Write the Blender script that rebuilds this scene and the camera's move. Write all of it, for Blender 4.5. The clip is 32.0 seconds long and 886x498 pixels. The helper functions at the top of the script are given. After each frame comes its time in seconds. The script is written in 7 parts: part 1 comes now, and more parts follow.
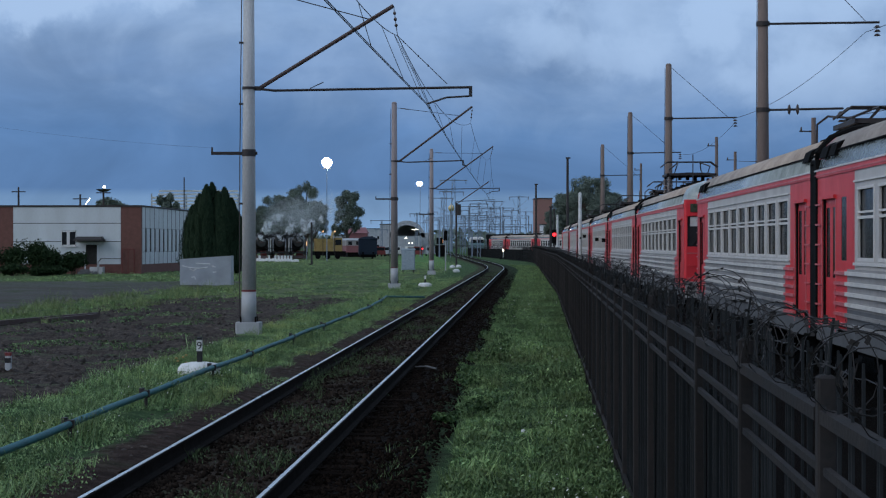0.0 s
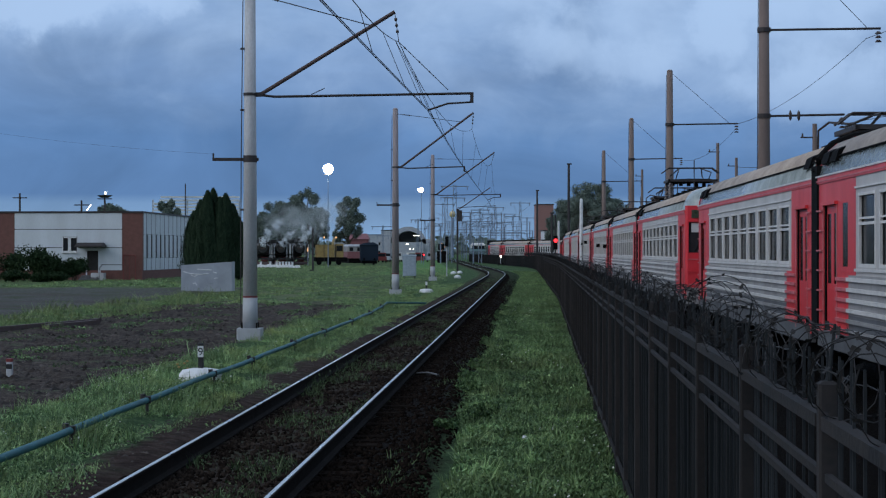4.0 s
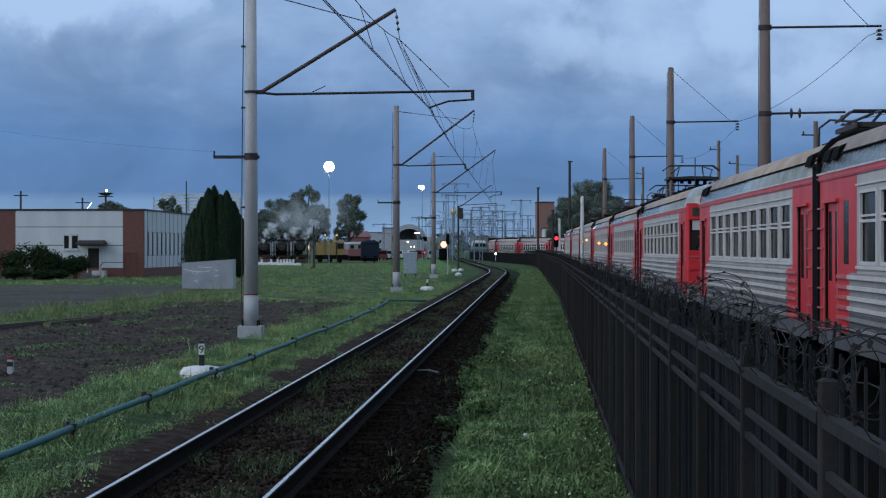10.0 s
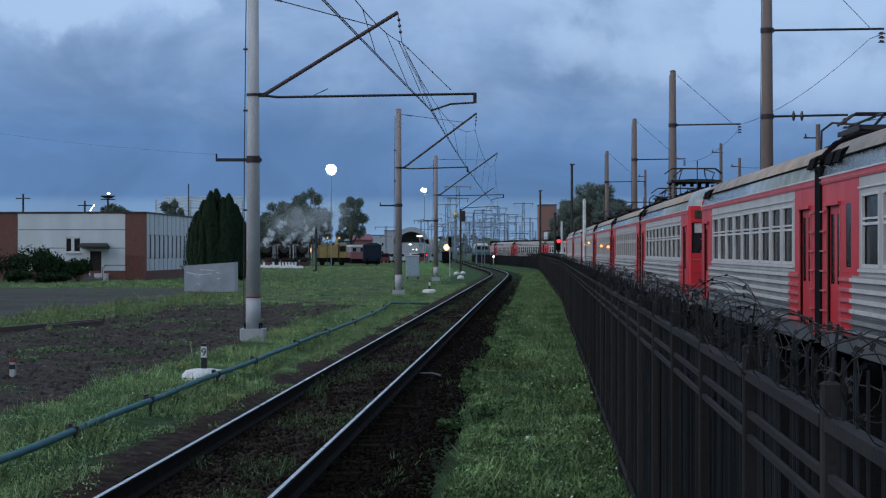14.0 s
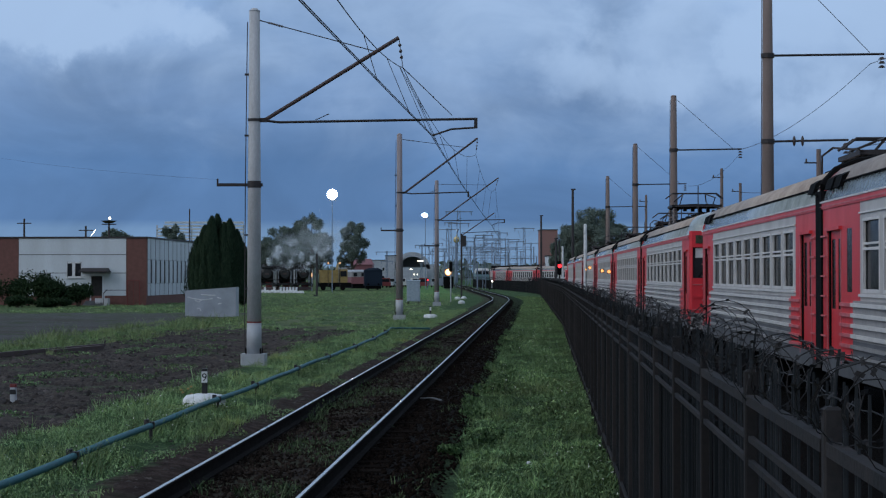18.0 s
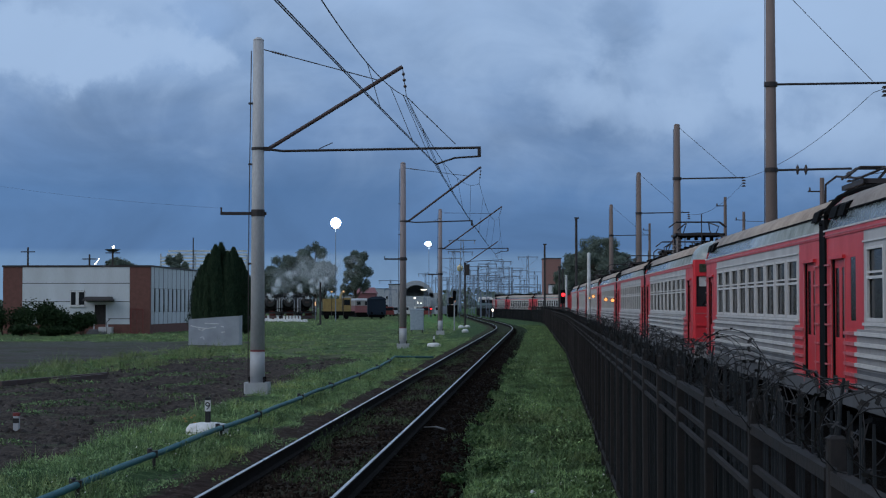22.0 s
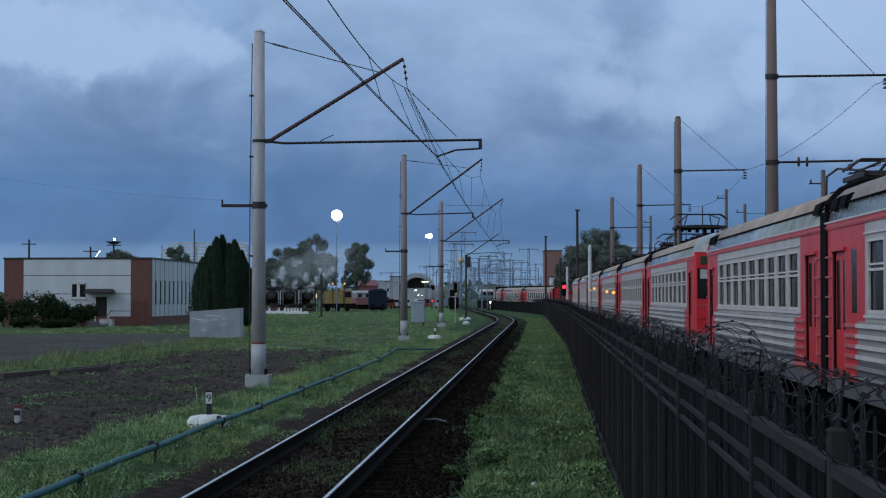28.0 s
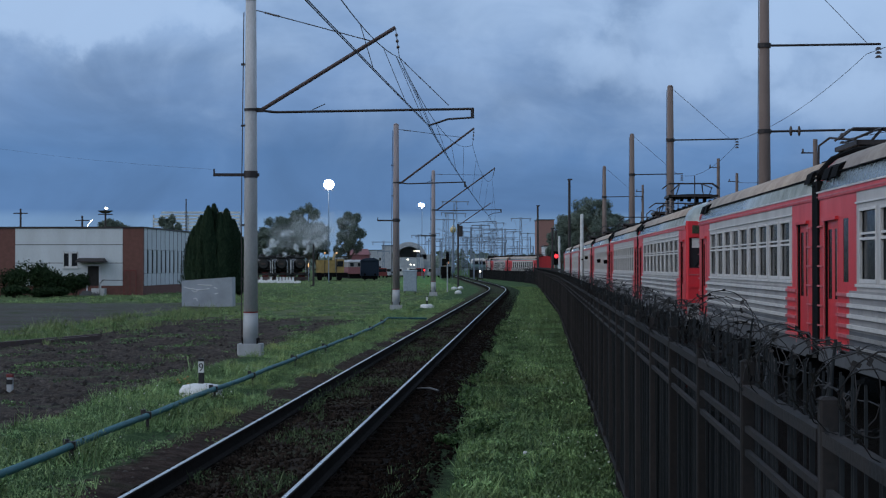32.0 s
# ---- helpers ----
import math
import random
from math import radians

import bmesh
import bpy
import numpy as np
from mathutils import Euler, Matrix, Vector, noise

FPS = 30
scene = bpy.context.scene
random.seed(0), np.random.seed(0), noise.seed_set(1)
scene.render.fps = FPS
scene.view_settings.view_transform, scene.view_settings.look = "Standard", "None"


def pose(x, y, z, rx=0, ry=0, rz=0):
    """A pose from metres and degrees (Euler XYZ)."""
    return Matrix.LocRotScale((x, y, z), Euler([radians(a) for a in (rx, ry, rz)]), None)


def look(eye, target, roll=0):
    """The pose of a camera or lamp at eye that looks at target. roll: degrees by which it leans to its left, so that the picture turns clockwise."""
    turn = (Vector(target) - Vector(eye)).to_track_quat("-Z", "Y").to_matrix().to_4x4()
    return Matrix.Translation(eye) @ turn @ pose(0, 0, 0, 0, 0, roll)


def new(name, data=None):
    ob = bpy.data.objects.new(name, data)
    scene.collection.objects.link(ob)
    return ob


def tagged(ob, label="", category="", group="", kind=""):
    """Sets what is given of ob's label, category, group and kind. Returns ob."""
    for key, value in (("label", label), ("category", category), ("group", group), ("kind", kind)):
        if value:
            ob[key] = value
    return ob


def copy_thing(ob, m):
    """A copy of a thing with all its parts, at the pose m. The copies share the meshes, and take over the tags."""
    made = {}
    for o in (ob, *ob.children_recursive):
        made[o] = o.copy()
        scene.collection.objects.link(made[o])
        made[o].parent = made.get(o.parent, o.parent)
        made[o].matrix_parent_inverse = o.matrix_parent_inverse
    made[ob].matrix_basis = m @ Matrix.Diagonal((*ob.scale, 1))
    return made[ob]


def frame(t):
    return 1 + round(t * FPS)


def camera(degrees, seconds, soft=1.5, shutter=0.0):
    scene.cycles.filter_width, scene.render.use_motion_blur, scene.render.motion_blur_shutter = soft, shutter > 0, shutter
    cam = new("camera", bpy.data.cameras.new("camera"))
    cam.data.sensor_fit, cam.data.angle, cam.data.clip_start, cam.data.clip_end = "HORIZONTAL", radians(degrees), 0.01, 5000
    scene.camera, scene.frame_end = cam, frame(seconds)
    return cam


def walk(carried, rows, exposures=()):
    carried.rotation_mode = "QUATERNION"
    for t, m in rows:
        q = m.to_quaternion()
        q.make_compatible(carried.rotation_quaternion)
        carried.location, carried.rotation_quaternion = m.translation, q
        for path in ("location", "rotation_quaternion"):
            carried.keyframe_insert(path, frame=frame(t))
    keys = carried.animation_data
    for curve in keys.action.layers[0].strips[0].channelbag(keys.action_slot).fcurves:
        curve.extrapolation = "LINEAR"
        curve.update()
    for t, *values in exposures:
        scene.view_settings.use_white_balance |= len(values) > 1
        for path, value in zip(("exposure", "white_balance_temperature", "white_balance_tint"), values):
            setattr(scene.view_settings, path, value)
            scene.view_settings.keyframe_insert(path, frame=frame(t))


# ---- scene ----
cam = camera(28.39, 32.0, soft=1.2)
EYE = 2.35
# seconds, degrees turned to the left, degrees tilted up; the eye stays where it is
ROWS = [
    (0, -0.267, -0.138),
    (0.5, -0.266, -0.148),
    (1, -0.266, -0.181),
    (1.5, -0.266, -0.407),
    (2, -0.266, -0.496),
    (2.5, -0.258, -0.280),
    (3, -0.248, -0.040),
    (3.5, -0.237, 0.076),
    (5.5, -0.176, -0.242),
    (6, -0.152, -0.403),
    (6.5, -0.154, -0.496),
    (7, -0.181, -0.727),
    (7.5, -0.187, -0.727),
    (8, -0.209, -0.355),
    (8.5, -0.209, -0.157),
    (9, -0.209, -0.155),
    (9.5, -0.209, -0.118),
    (10, -0.198, -0.018),
    (10.5, -0.179, -0.002),
    (11, -0.172, 0.011),
    (11.5, -0.181, 0.070),
    (12, -0.181, 0.102),
    (12.5, -0.157, 0.183),
    (13, -0.150, 0.187),
    (13.5, -0.126, 0.074),
    (15.5, -0.127, 0.137),
    (16, -0.124, 0.310),
    (16.5, -0.102, 0.379),
    (17, -0.096, 0.527),
    (17.5, -0.098, 0.664),
    (18, -0.096, 0.890),
    (18.5, -0.076, 1.053),
    (19, -0.063, 1.141),
    (19.5, -0.017, 1.275),
    (20, -0.007, 1.426),
    (20.5, 0.011, 1.826),
    (21, 0.013, 1.990),
    (21.5, 0.017, 1.968),
    (22, 0.019, 1.826),
    (22.5, 0.009, 1.515),
    (23, 0.000, 1.367),
    (23.5, 0.006, 1.287),
    (24, 0.011, 1.315),
    (24.5, 0.019, 1.567),
    (25, -0.000, 1.768),
    (25.5, -0.011, 1.596),
    (27.5, 0.019, 1.276),
    (28, 0.052, 1.572),
    (28.5, -0.017, 1.336),
    (29, -0.067, 0.774),
    (29.5, -0.109, 0.515),
    (30, -0.124, 0.768),
    (30.5, -0.152, 0.846),
    (31, -0.179, 0.747),
    (31.5, -0.185, 0.742),
    (32, -0.207, 0.564),
]
walk(cam, [(t, pose(0, 0, EYE, 90 + tilt, 0, turn)) for t, turn, tilt in ROWS],
     exposures=[(0.0, 0.16), (3.0, 0.19), (6.0, 0.27), (9.0, 0.25), (13.0, 0.22), (18.0, 0.10), (21.0, 0.0), (28.0, 0.05), (32.0, 0.12)])

# ---------------------------------------------------------------- world and light
world = bpy.data.worlds.new("dusk_sky")
scene.world = world
world.use_nodes = True
wn, wl = world.node_tree.nodes, world.node_tree.links
wn.clear()
sky = wn.new("ShaderNodeTexSky")
sky.sky_type = "NISHITA"
sky.sun_disc = False
sky.sun_elevation = radians(4)
sky.sun_rotation = radians(230)
sky.air_density, sky.dust_density, sky.ozone_density = 1.0, 1.0, 4.0
cloud = wn.new("ShaderNodeRGB")
cloud.outputs[0].default_value = (2.65, 3.45, 4.6, 1)
wmix = wn.new("ShaderNodeMixRGB")
wmix.inputs[0].default_value = 0.8
wl.new(sky.outputs[0], wmix.inputs[1])
wl.new(cloud.outputs[0], wmix.inputs[2])
wbg = wn.new("ShaderNodeBackground")
wbg.inputs[1].default_value = 0.14
wl.new(wmix.outputs[0], wbg.inputs[0])
wout = wn.new("ShaderNodeOutputWorld")
wl.new(wbg.outputs[0], wout.inputs[0])

sun = new("overcast_sun", bpy.data.lights.new("overcast_sun", "SUN"))
sun.data.energy, sun.data.angle, sun.data.color = 0.9, radians(45), (0.96, 0.97, 1.0)
sun.matrix_world = look((0, 0, 0), (0.75, 0.38, -0.55))


# ---------------------------------------------------------------- materials
def mat(name, color, rough=0.7, metal=0.0, color2=None, scale=6.0, fine=60.0, bump=0.0, bump_scale=40.0,
        vary=0.0, stain=0.35, coords="Object", spec=0.5, emit=None, power=0.0, streak=None):
    m = bpy.data.materials.new(name)
    m.use_nodes = True
    nt = m.node_tree
    n, l = nt.nodes, nt.links
    b = n["Principled BSDF"]
    b.inputs["Roughness"].default_value = rough
    b.inputs["Metallic"].default_value = metal
    b.inputs["Specular IOR Level"].default_value = spec
    if emit:
        b.inputs["Base Color"].default_value = (*color, 1)
        b.inputs["Emission Color"].default_value = (*emit, 1)
        b.inputs["Emission Strength"].default_value = power
        return m
    tc = n.new("ShaderNodeTexCoord")
    src = tc.outputs[coords]
    if streak:
        mp = n.new("ShaderNodeMapping")
        mp.inputs["Scale"].default_value = streak
        l.new(src, mp.inputs[0])
        src = mp.outputs[0]
    c2 = color2 or tuple(c * 0.6 for c in color)
    na = n.new("ShaderNodeTexNoise")
    na.inputs["Scale"].default_value = scale
    na.inputs["Detail"].default_value = 6
    l.new(src, na.inputs["Vector"])
    nb = n.new("ShaderNodeTexNoise")
    nb.inputs["Scale"].default_value = fine
    nb.inputs["Detail"].default_value = 4
    l.new(src, nb.inputs["Vector"])
    add = n.new("ShaderNodeMath")
    add.operation = "MULTIPLY_ADD"
    l.new(nb.outputs["Fac"], add.inputs[0])
    add.inputs[1].default_value = 0.5
    l.new(na.outputs["Fac"], add.inputs[2])
    ramp = n.new("ShaderNodeMapRange")
    ramp.inputs[1].default_value, ramp.inputs[2].default_value = 0.55, 1.0
    ramp.inputs[3].default_value, ramp.inputs[4].default_value = 0.0, stain * 2
    l.new(add.outputs[0], ramp.inputs[0])
    mx = n.new("ShaderNodeMixRGB")
    mx.inputs[1].default_value = (*color, 1)
    mx.inputs[2].default_value = (*c2, 1)
    l.new(ramp.outputs[0], mx.inputs[0])
    out = mx.outputs[0]
    if vary:
        oi = n.new("ShaderNodeObjectInfo")
        hv = n.new("ShaderNodeHueSaturation")
        mr = n.new("ShaderNodeMapRange")
        mr.inputs[3].default_value, mr.inputs[4].default_value = 1 - vary, 1 + vary
        l.new(oi.outputs["Random"], mr.inputs[0])
        l.new(mr.outputs[0], hv.inputs["Value"])
        l.new(out, hv.inputs["Color"])
        out = hv.outputs[0]
    l.new(out, b.inputs["Base Color"])
    rr = n.new("ShaderNodeMapRange")
    rr.inputs[3].default_value, rr.inputs[4].default_value = max(0.05, rough - 0.12), min(1, rough + 0.12)
    l.new(na.outputs["Fac"], rr.inputs[0])
    l.new(rr.outputs[0], b.inputs["Roughness"])
    if bump:
        bn = n.new("ShaderNodeTexNoise")
        bn.inputs["Scale"].default_value = bump_scale
        bn.inputs["Detail"].default_value = 5
        l.new(src, bn.inputs["Vector"])
        bp = n.new("ShaderNodeBump")
        bp.inputs["Strength"].default_value = bump
        bp.inputs["Distance"].default_value = 0.03
        l.new(bn.outputs["Fac"], bp.inputs["Height"])
        l.new(bp.outputs[0], b.inputs["Normal"])
    return m


def leafmat(name, color, color2, patches=(), dry=None, sheen=0.05):
    """Foliage whose colour differs from leaf to leaf."""
    m = bpy.data.materials.new(name)
    m.use_nodes = True
    n, l = m.node_tree.nodes, m.node_tree.links
    b = n["Principled BSDF"]
    b.inputs["Roughness"].default_value = 0.6
    b.inputs["Specular IOR Level"].default_value = sheen
    g = n.new("ShaderNodeNewGeometry")
    mx = n.new("ShaderNodeMixRGB")
    mx.inputs[1].default_value = (*color, 1)
    mx.inputs[2].default_value = (*color2, 1)
    l.new(g.outputs["Random Per Island"], mx.inputs[0])
    last = mx.outputs[0]
    if dry:
        scale, lo, hi, tone = dry
        q = n.new("ShaderNodeTexNoise")
        q.inputs["Scale"].default_value, q.inputs["Detail"].default_value = scale, 5
        l.new(g.outputs["Position"], q.inputs["Vector"])
        r = n.new("ShaderNodeMapRange")
        r.inputs[1].default_value, r.inputs[2].default_value = lo, hi
        l.new(q.outputs["Fac"], r.inputs[0])
        k = n.new("ShaderNodeMixRGB")
        k.inputs[2].default_value = (*tone, 1)
        l.new(r.outputs[0], k.inputs[0])
        l.new(last, k.inputs[1])
        last = k.outputs[0]
    for scale, lo, hi, a, c in patches:
        q = n.new("ShaderNodeTexNoise")
        q.inputs["Scale"].default_value, q.inputs["Detail"].default_value = scale, 4
        l.new(g.outputs["Position"], q.inputs["Vector"])
        r = n.new("ShaderNodeMapRange")
        r.inputs[1].default_value, r.inputs[2].default_value = lo, hi
        r.inputs[3].default_value, r.inputs[4].default_value = a, c
        l.new(q.outputs["Fac"], r.inputs[0])
        s = n.new("ShaderNodeVectorMath")
        s.operation = "SCALE"
        l.new(last, s.inputs[0])
        l.new(r.outputs[0], s.inputs[3])
        last = s.outputs[0]
    l.new(last, b.inputs["Base Color"])
    return m


SLOPE, BEND, ARC, RADIUS = 0.0543, 152.0, 52.0, 1650.0


def bent(d, start, arc, radius):
    """How far a line has swung to the left at d: a curve of that length, then straight on."""
    e = max(0.0, d - start)
    m = min(e, arc)
    return m * (2 * e - m) / radius


def track_x(d, off=0.0):
    """Where the line that runs off metres right of the track's middle lies at d metres ahead."""
    return -3.13 + SLOPE * d - bent(d, BEND, ARC, RADIUS) + off


def track_dir(d):
    return SLOPE - 2 * min(ARC, max(0.0, d - BEND)) / RADIUS


def ground_material():
    m = bpy.data.materials.new("ground_mix")
    m.use_nodes = True
    n, l = m.node_tree.nodes, m.node_tree.links
    b = n["Principled BSDF"]
    b.inputs["Roughness"].default_value = 0.95
    b.inputs["Specular IOR Level"].default_value = 0.04

    def math_node(op, a, c=None, clamp=False):
        q = n.new("ShaderNodeMath")
        q.operation, q.use_clamp = op, clamp
        for i, v in enumerate((a, c)):
            if v is None:
                continue
            if isinstance(v, (int, float)):
                q.inputs[i].default_value = v
            else:
                l.new(v, q.inputs[i])
        return q.outputs[0]

    def noise_node(scale, detail=6, rough=0.6):
        q = n.new("ShaderNodeTexNoise")
        q.inputs["Scale"].default_value, q.inputs["Detail"].default_value = scale, detail
        q.inputs["Roughness"].default_value = rough
        l.new(pos, q.inputs["Vector"])
        return q.outputs["Fac"]

    def mixc(f, a, c):
        q = n.new("ShaderNodeMixRGB")
        l.new(f, q.inputs[0]) if not isinstance(f, float) else None
        for i, v in ((1, a), (2, c)):
            if isinstance(v, tuple):
                q.inputs[i].default_value = (*v, 1)
            else:
                l.new(v, q.inputs[i])
        return q.outputs[0]

    def step(v, lo, hi):
        q = n.new("ShaderNodeMapRange")
        q.interpolation_type = "SMOOTHSTEP"
        q.inputs[1].default_value, q.inputs[2].default_value = lo, hi
        l.new(v, q.inputs[0])
        return q.outputs[0]

    g = n.new("ShaderNodeNewGeometry")
    pos = g.outputs["Position"]
    sep = n.new("ShaderNodeSeparateXYZ")
    l.new(pos, sep.inputs[0])
    over = math_node("MAXIMUM", math_node("SUBTRACT", sep.outputs[1], BEND), 0.0)
    arc = math_node("MINIMUM", over, ARC)
    curve = math_node("DIVIDE", math_node("MULTIPLY", arc, math_node("SUBTRACT", math_node("MULTIPLY", over, 2.0), arc)), RADIUS)
    mid = math_node("SUBTRACT", math_node("ADD", math_node("MULTIPLY", sep.outputs[1], SLOPE), -3.13), curve)
    u = math_node("SUBTRACT", sep.outputs[0], mid)
    big, med, small, tiny = noise_node(0.12), noise_node(0.6), noise_node(4.0), noise_node(28.0)
    uw = math_node("ADD", u, math_node("MULTIPLY", math_node("SUBTRACT", med, 0.5), 1.6))
    grass = mixc(step(small, 0.35, 0.7), (0.055, 0.108, 0.046), (0.125, 0.190, 0.090))
    grass = mixc(step(tiny, 0.3, 0.75), grass, (0.022, 0.042, 0.019))
    dirt = mixc(step(small, 0.3, 0.7), (0.042, 0.034, 0.031), (0.108, 0.088, 0.078))
    dirt = mixc(step(tiny, 0.45, 0.8), dirt, (0.022, 0.018, 0.016))
    dirt = mixc(step(med, 0.5, 0.72), dirt, (0.105, 0.088, 0.078))
    loam = mixc(step(small, 0.35, 0.7), (0.027, 0.018, 0.0155), (0.074, 0.052, 0.044))
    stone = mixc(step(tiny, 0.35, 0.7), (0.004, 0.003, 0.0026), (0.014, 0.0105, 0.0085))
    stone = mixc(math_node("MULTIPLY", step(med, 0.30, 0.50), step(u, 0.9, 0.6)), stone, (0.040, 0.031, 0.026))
    asphalt = mixc(step(small, 0.3, 0.8), (0.088, 0.084, 0.084), (0.150, 0.145, 0.142))
    asphalt = mixc(step(tiny, 0.45, 0.75), asphalt, (0.07, 0.066, 0.064))
    asphalt = mixc(step(big, 0.45, 0.6), asphalt, (0.092, 0.083, 0.077))
    asphalt = mixc(step(med, 0.45, 0.7), asphalt, (0.072, 0.082, 0.056))
    # left of the pipe: dark soil, a belt of rough grass, a gravelled lot, and the lawn beyond
    wob = math_node("MULTIPLY", math_node("SUBTRACT", med, 0.5), 5.0)
    wob = math_node("ADD", wob, math_node("MULTIPLY", math_node("SUBTRACT", small, 0.5), 1.6))
    uv = math_node("ADD", u, wob)
    yw = math_node("ADD", sep.outputs[1], math_node("MULTIPLY", wob, 4.0))
    patch = math_node("MULTIPLY", step(med, 0.56, 0.70), step(small, 0.35, 0.6))
    yard = mixc(patch, dirt, grass)
    dry = mixc(step(small, 0.4, 0.65), grass, (0.165, 0.195, 0.085))
    lawn = mixc(step(big, 0.45, 0.6), grass, dry)
    lawn = mixc(step(med, 0.42, 0.60), lawn, (0.145, 0.165, 0.095))
    lawn = mixc(step(math_node("ADD", sep.outputs[1], math_node("MULTIPLY", big, 120.0)), 225.0, 255.0), lawn, (0.125, 0.245, 0.085))
    yard = mixc(step(yw, 74.0, 84.0), yard, lawn)
    yard = mixc(step(uv, -11.6, -12.6), yard, dry)
    lot = math_node("MULTIPLY", step(uv, -14.3, -15.2), step(yw, 116.0, 108.0))
    yard = mixc(lot, yard, asphalt)
    col = mixc(step(uw, -4.6, -4.1), yard, grass)
    col = mixc(math_node("MULTIPLY", step(uw, -1.95, -1.55), step(u, 0.5, -0.5)), col, loam)
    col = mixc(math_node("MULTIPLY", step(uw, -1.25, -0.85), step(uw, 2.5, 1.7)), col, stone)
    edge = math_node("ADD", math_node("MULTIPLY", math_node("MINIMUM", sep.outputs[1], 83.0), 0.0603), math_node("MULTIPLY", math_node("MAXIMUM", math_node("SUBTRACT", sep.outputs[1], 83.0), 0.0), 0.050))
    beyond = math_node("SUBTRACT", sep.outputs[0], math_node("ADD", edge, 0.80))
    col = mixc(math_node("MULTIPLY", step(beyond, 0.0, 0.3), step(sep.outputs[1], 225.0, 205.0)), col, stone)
    weeds = math_node("MULTIPLY", step(med, 0.5, 0.68), 0.22)
    weeds = math_node("MULTIPLY", weeds, step(u, 0.7, 0.2))
    weeds = math_node("MAXIMUM", weeds, math_node("MULTIPLY", step(sep.outputs[1], 70.0, 150.0), math_node("MULTIPLY", step(small, 0.62, 0.4), 0.6)))
    col = mixc(weeds, col, grass)
    l.new(col, b.inputs["Base Color"])
    hgt = math_node("ADD", math_node("MULTIPLY", small, 0.6), tiny)
    bp = n.new("ShaderNodeBump")
    bp.inputs["Strength"].default_value, bp.inputs["Distance"].default_value = 0.9, 0.06
    l.new(hgt, bp.inputs["Height"])
    l.new(bp.outputs[0], b.inputs["Normal"])
    return m


M_GROUND = ground_material()
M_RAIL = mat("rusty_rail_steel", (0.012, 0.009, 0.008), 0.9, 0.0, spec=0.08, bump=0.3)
M_RAILTOP = mat("polished_rail_head", (0.72, 0.70, 0.67), 0.30, 1.0, scale=3, stain=0.3)
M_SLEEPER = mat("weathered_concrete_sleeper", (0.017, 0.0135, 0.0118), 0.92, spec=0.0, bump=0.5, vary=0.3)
M_CONC = mat("aged_concrete", (0.56, 0.57, 0.59), 0.88, color2=(0.30, 0.29, 0.29), scale=1.5, fine=30, bump=0.3, streak=(1, 1, 0.35))
M_CONCB = mat("brown_aged_concrete", (0.22, 0.165, 0.145), 0.88, color2=(0.13, 0.10, 0.09), scale=1.5, fine=30, bump=0.3, streak=(1, 1, 0.35))
M_CONCP = mat("pinkish_aged_concrete", (0.33, 0.285, 0.295), 0.88, color2=(0.2, 0.165, 0.16), scale=1.5, fine=30, bump=0.3, streak=(1, 1, 0.35))
M_WHITE = mat("whitewashed_concrete", (0.72, 0.73, 0.74), 0.85, color2=(0.4, 0.4, 0.4), scale=3, bump=0.3)
M_STEEL = mat("dark_painted_steel", (0.032, 0.030, 0.034), 0.6, 0.3, color2=(0.05, 0.035, 0.03), scale=5)
M_ARM = mat("rusty_arm_steel", (0.088, 0.066, 0.066), 0.75, 0.3, color2=(0.09, 0.05, 0.04), scale=5)
M_FENCE = mat("black_fence_paint", (0.026, 0.0295, 0.033), 0.75, 0.0, spec=0.10, color2=(0.016, 0.0165, 0.017), scale=4, fine=40, bump=0.15, vary=0.25)
M_FENCER = mat("worn_fence_rail_paint", (0.0230, 0.0230, 0.0245), 0.75, 0.0, spec=0.08, color2=(0.048, 0.041, 0.039), scale=4, fine=40, bump=0.15, vary=0.25)
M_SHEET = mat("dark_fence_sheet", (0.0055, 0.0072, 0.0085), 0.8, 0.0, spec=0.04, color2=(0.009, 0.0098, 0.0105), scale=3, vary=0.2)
M_RAZOR = mat("dull_razor_wire", (0.020, 0.018, 0.019), 0.7, 0.2)
M_WIRE = mat("dark_copper_wire", (0.04, 0.035, 0.035), 0.7, 0.3)
M_INSUL = mat("brown_insulator", (0.05, 0.034, 0.032), 0.35)
M_PIPE = mat("teal_painted_pipe", (0.028, 0.145, 0.165), 0.6, spec=0.25, color2=(0.05, 0.10, 0.115), scale=3, fine=14, bump=0.2)
M_CAR = mat("train_grey_paint", (0.535, 0.51, 0.49), 0.42, color2=(0.31, 0.30, 0.29), scale=1.2, fine=18, streak=(1, 1, 0.25))
M_CARW = mat("train_white_frame", (0.68, 0.655, 0.635), 0.42, color2=(0.45, 0.45, 0.45), scale=3)
# the train's red lightened to offset the shade between the cars
M_CABRED = mat("lightened_cab_red_paint", (0.74, 0.035, 0.05), 0.4, color2=(0.5, 0.03, 0.04), scale=2)
M_RED = mat("train_red_paint", (0.66, 0.042, 0.050), 0.42, spec=0.35, color2=(0.36, 0.03, 0.035), scale=1.2, fine=18, stain=0.25, streak=(1, 1, 0.25))
M_REDL = mat("worn_pink_red_edge", (0.60, 0.15, 0.16), 0.45, color2=(0.4, 0.08, 0.09), scale=4)
M_PALE = mat("dull_whitewash", (0.43, 0.45, 0.48), 0.85, color2=(0.30, 0.30, 0.31), scale=3, bump=0.3)
# steel colour paled and blued to imitate the haze of distance
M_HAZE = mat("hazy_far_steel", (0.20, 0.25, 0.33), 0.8)
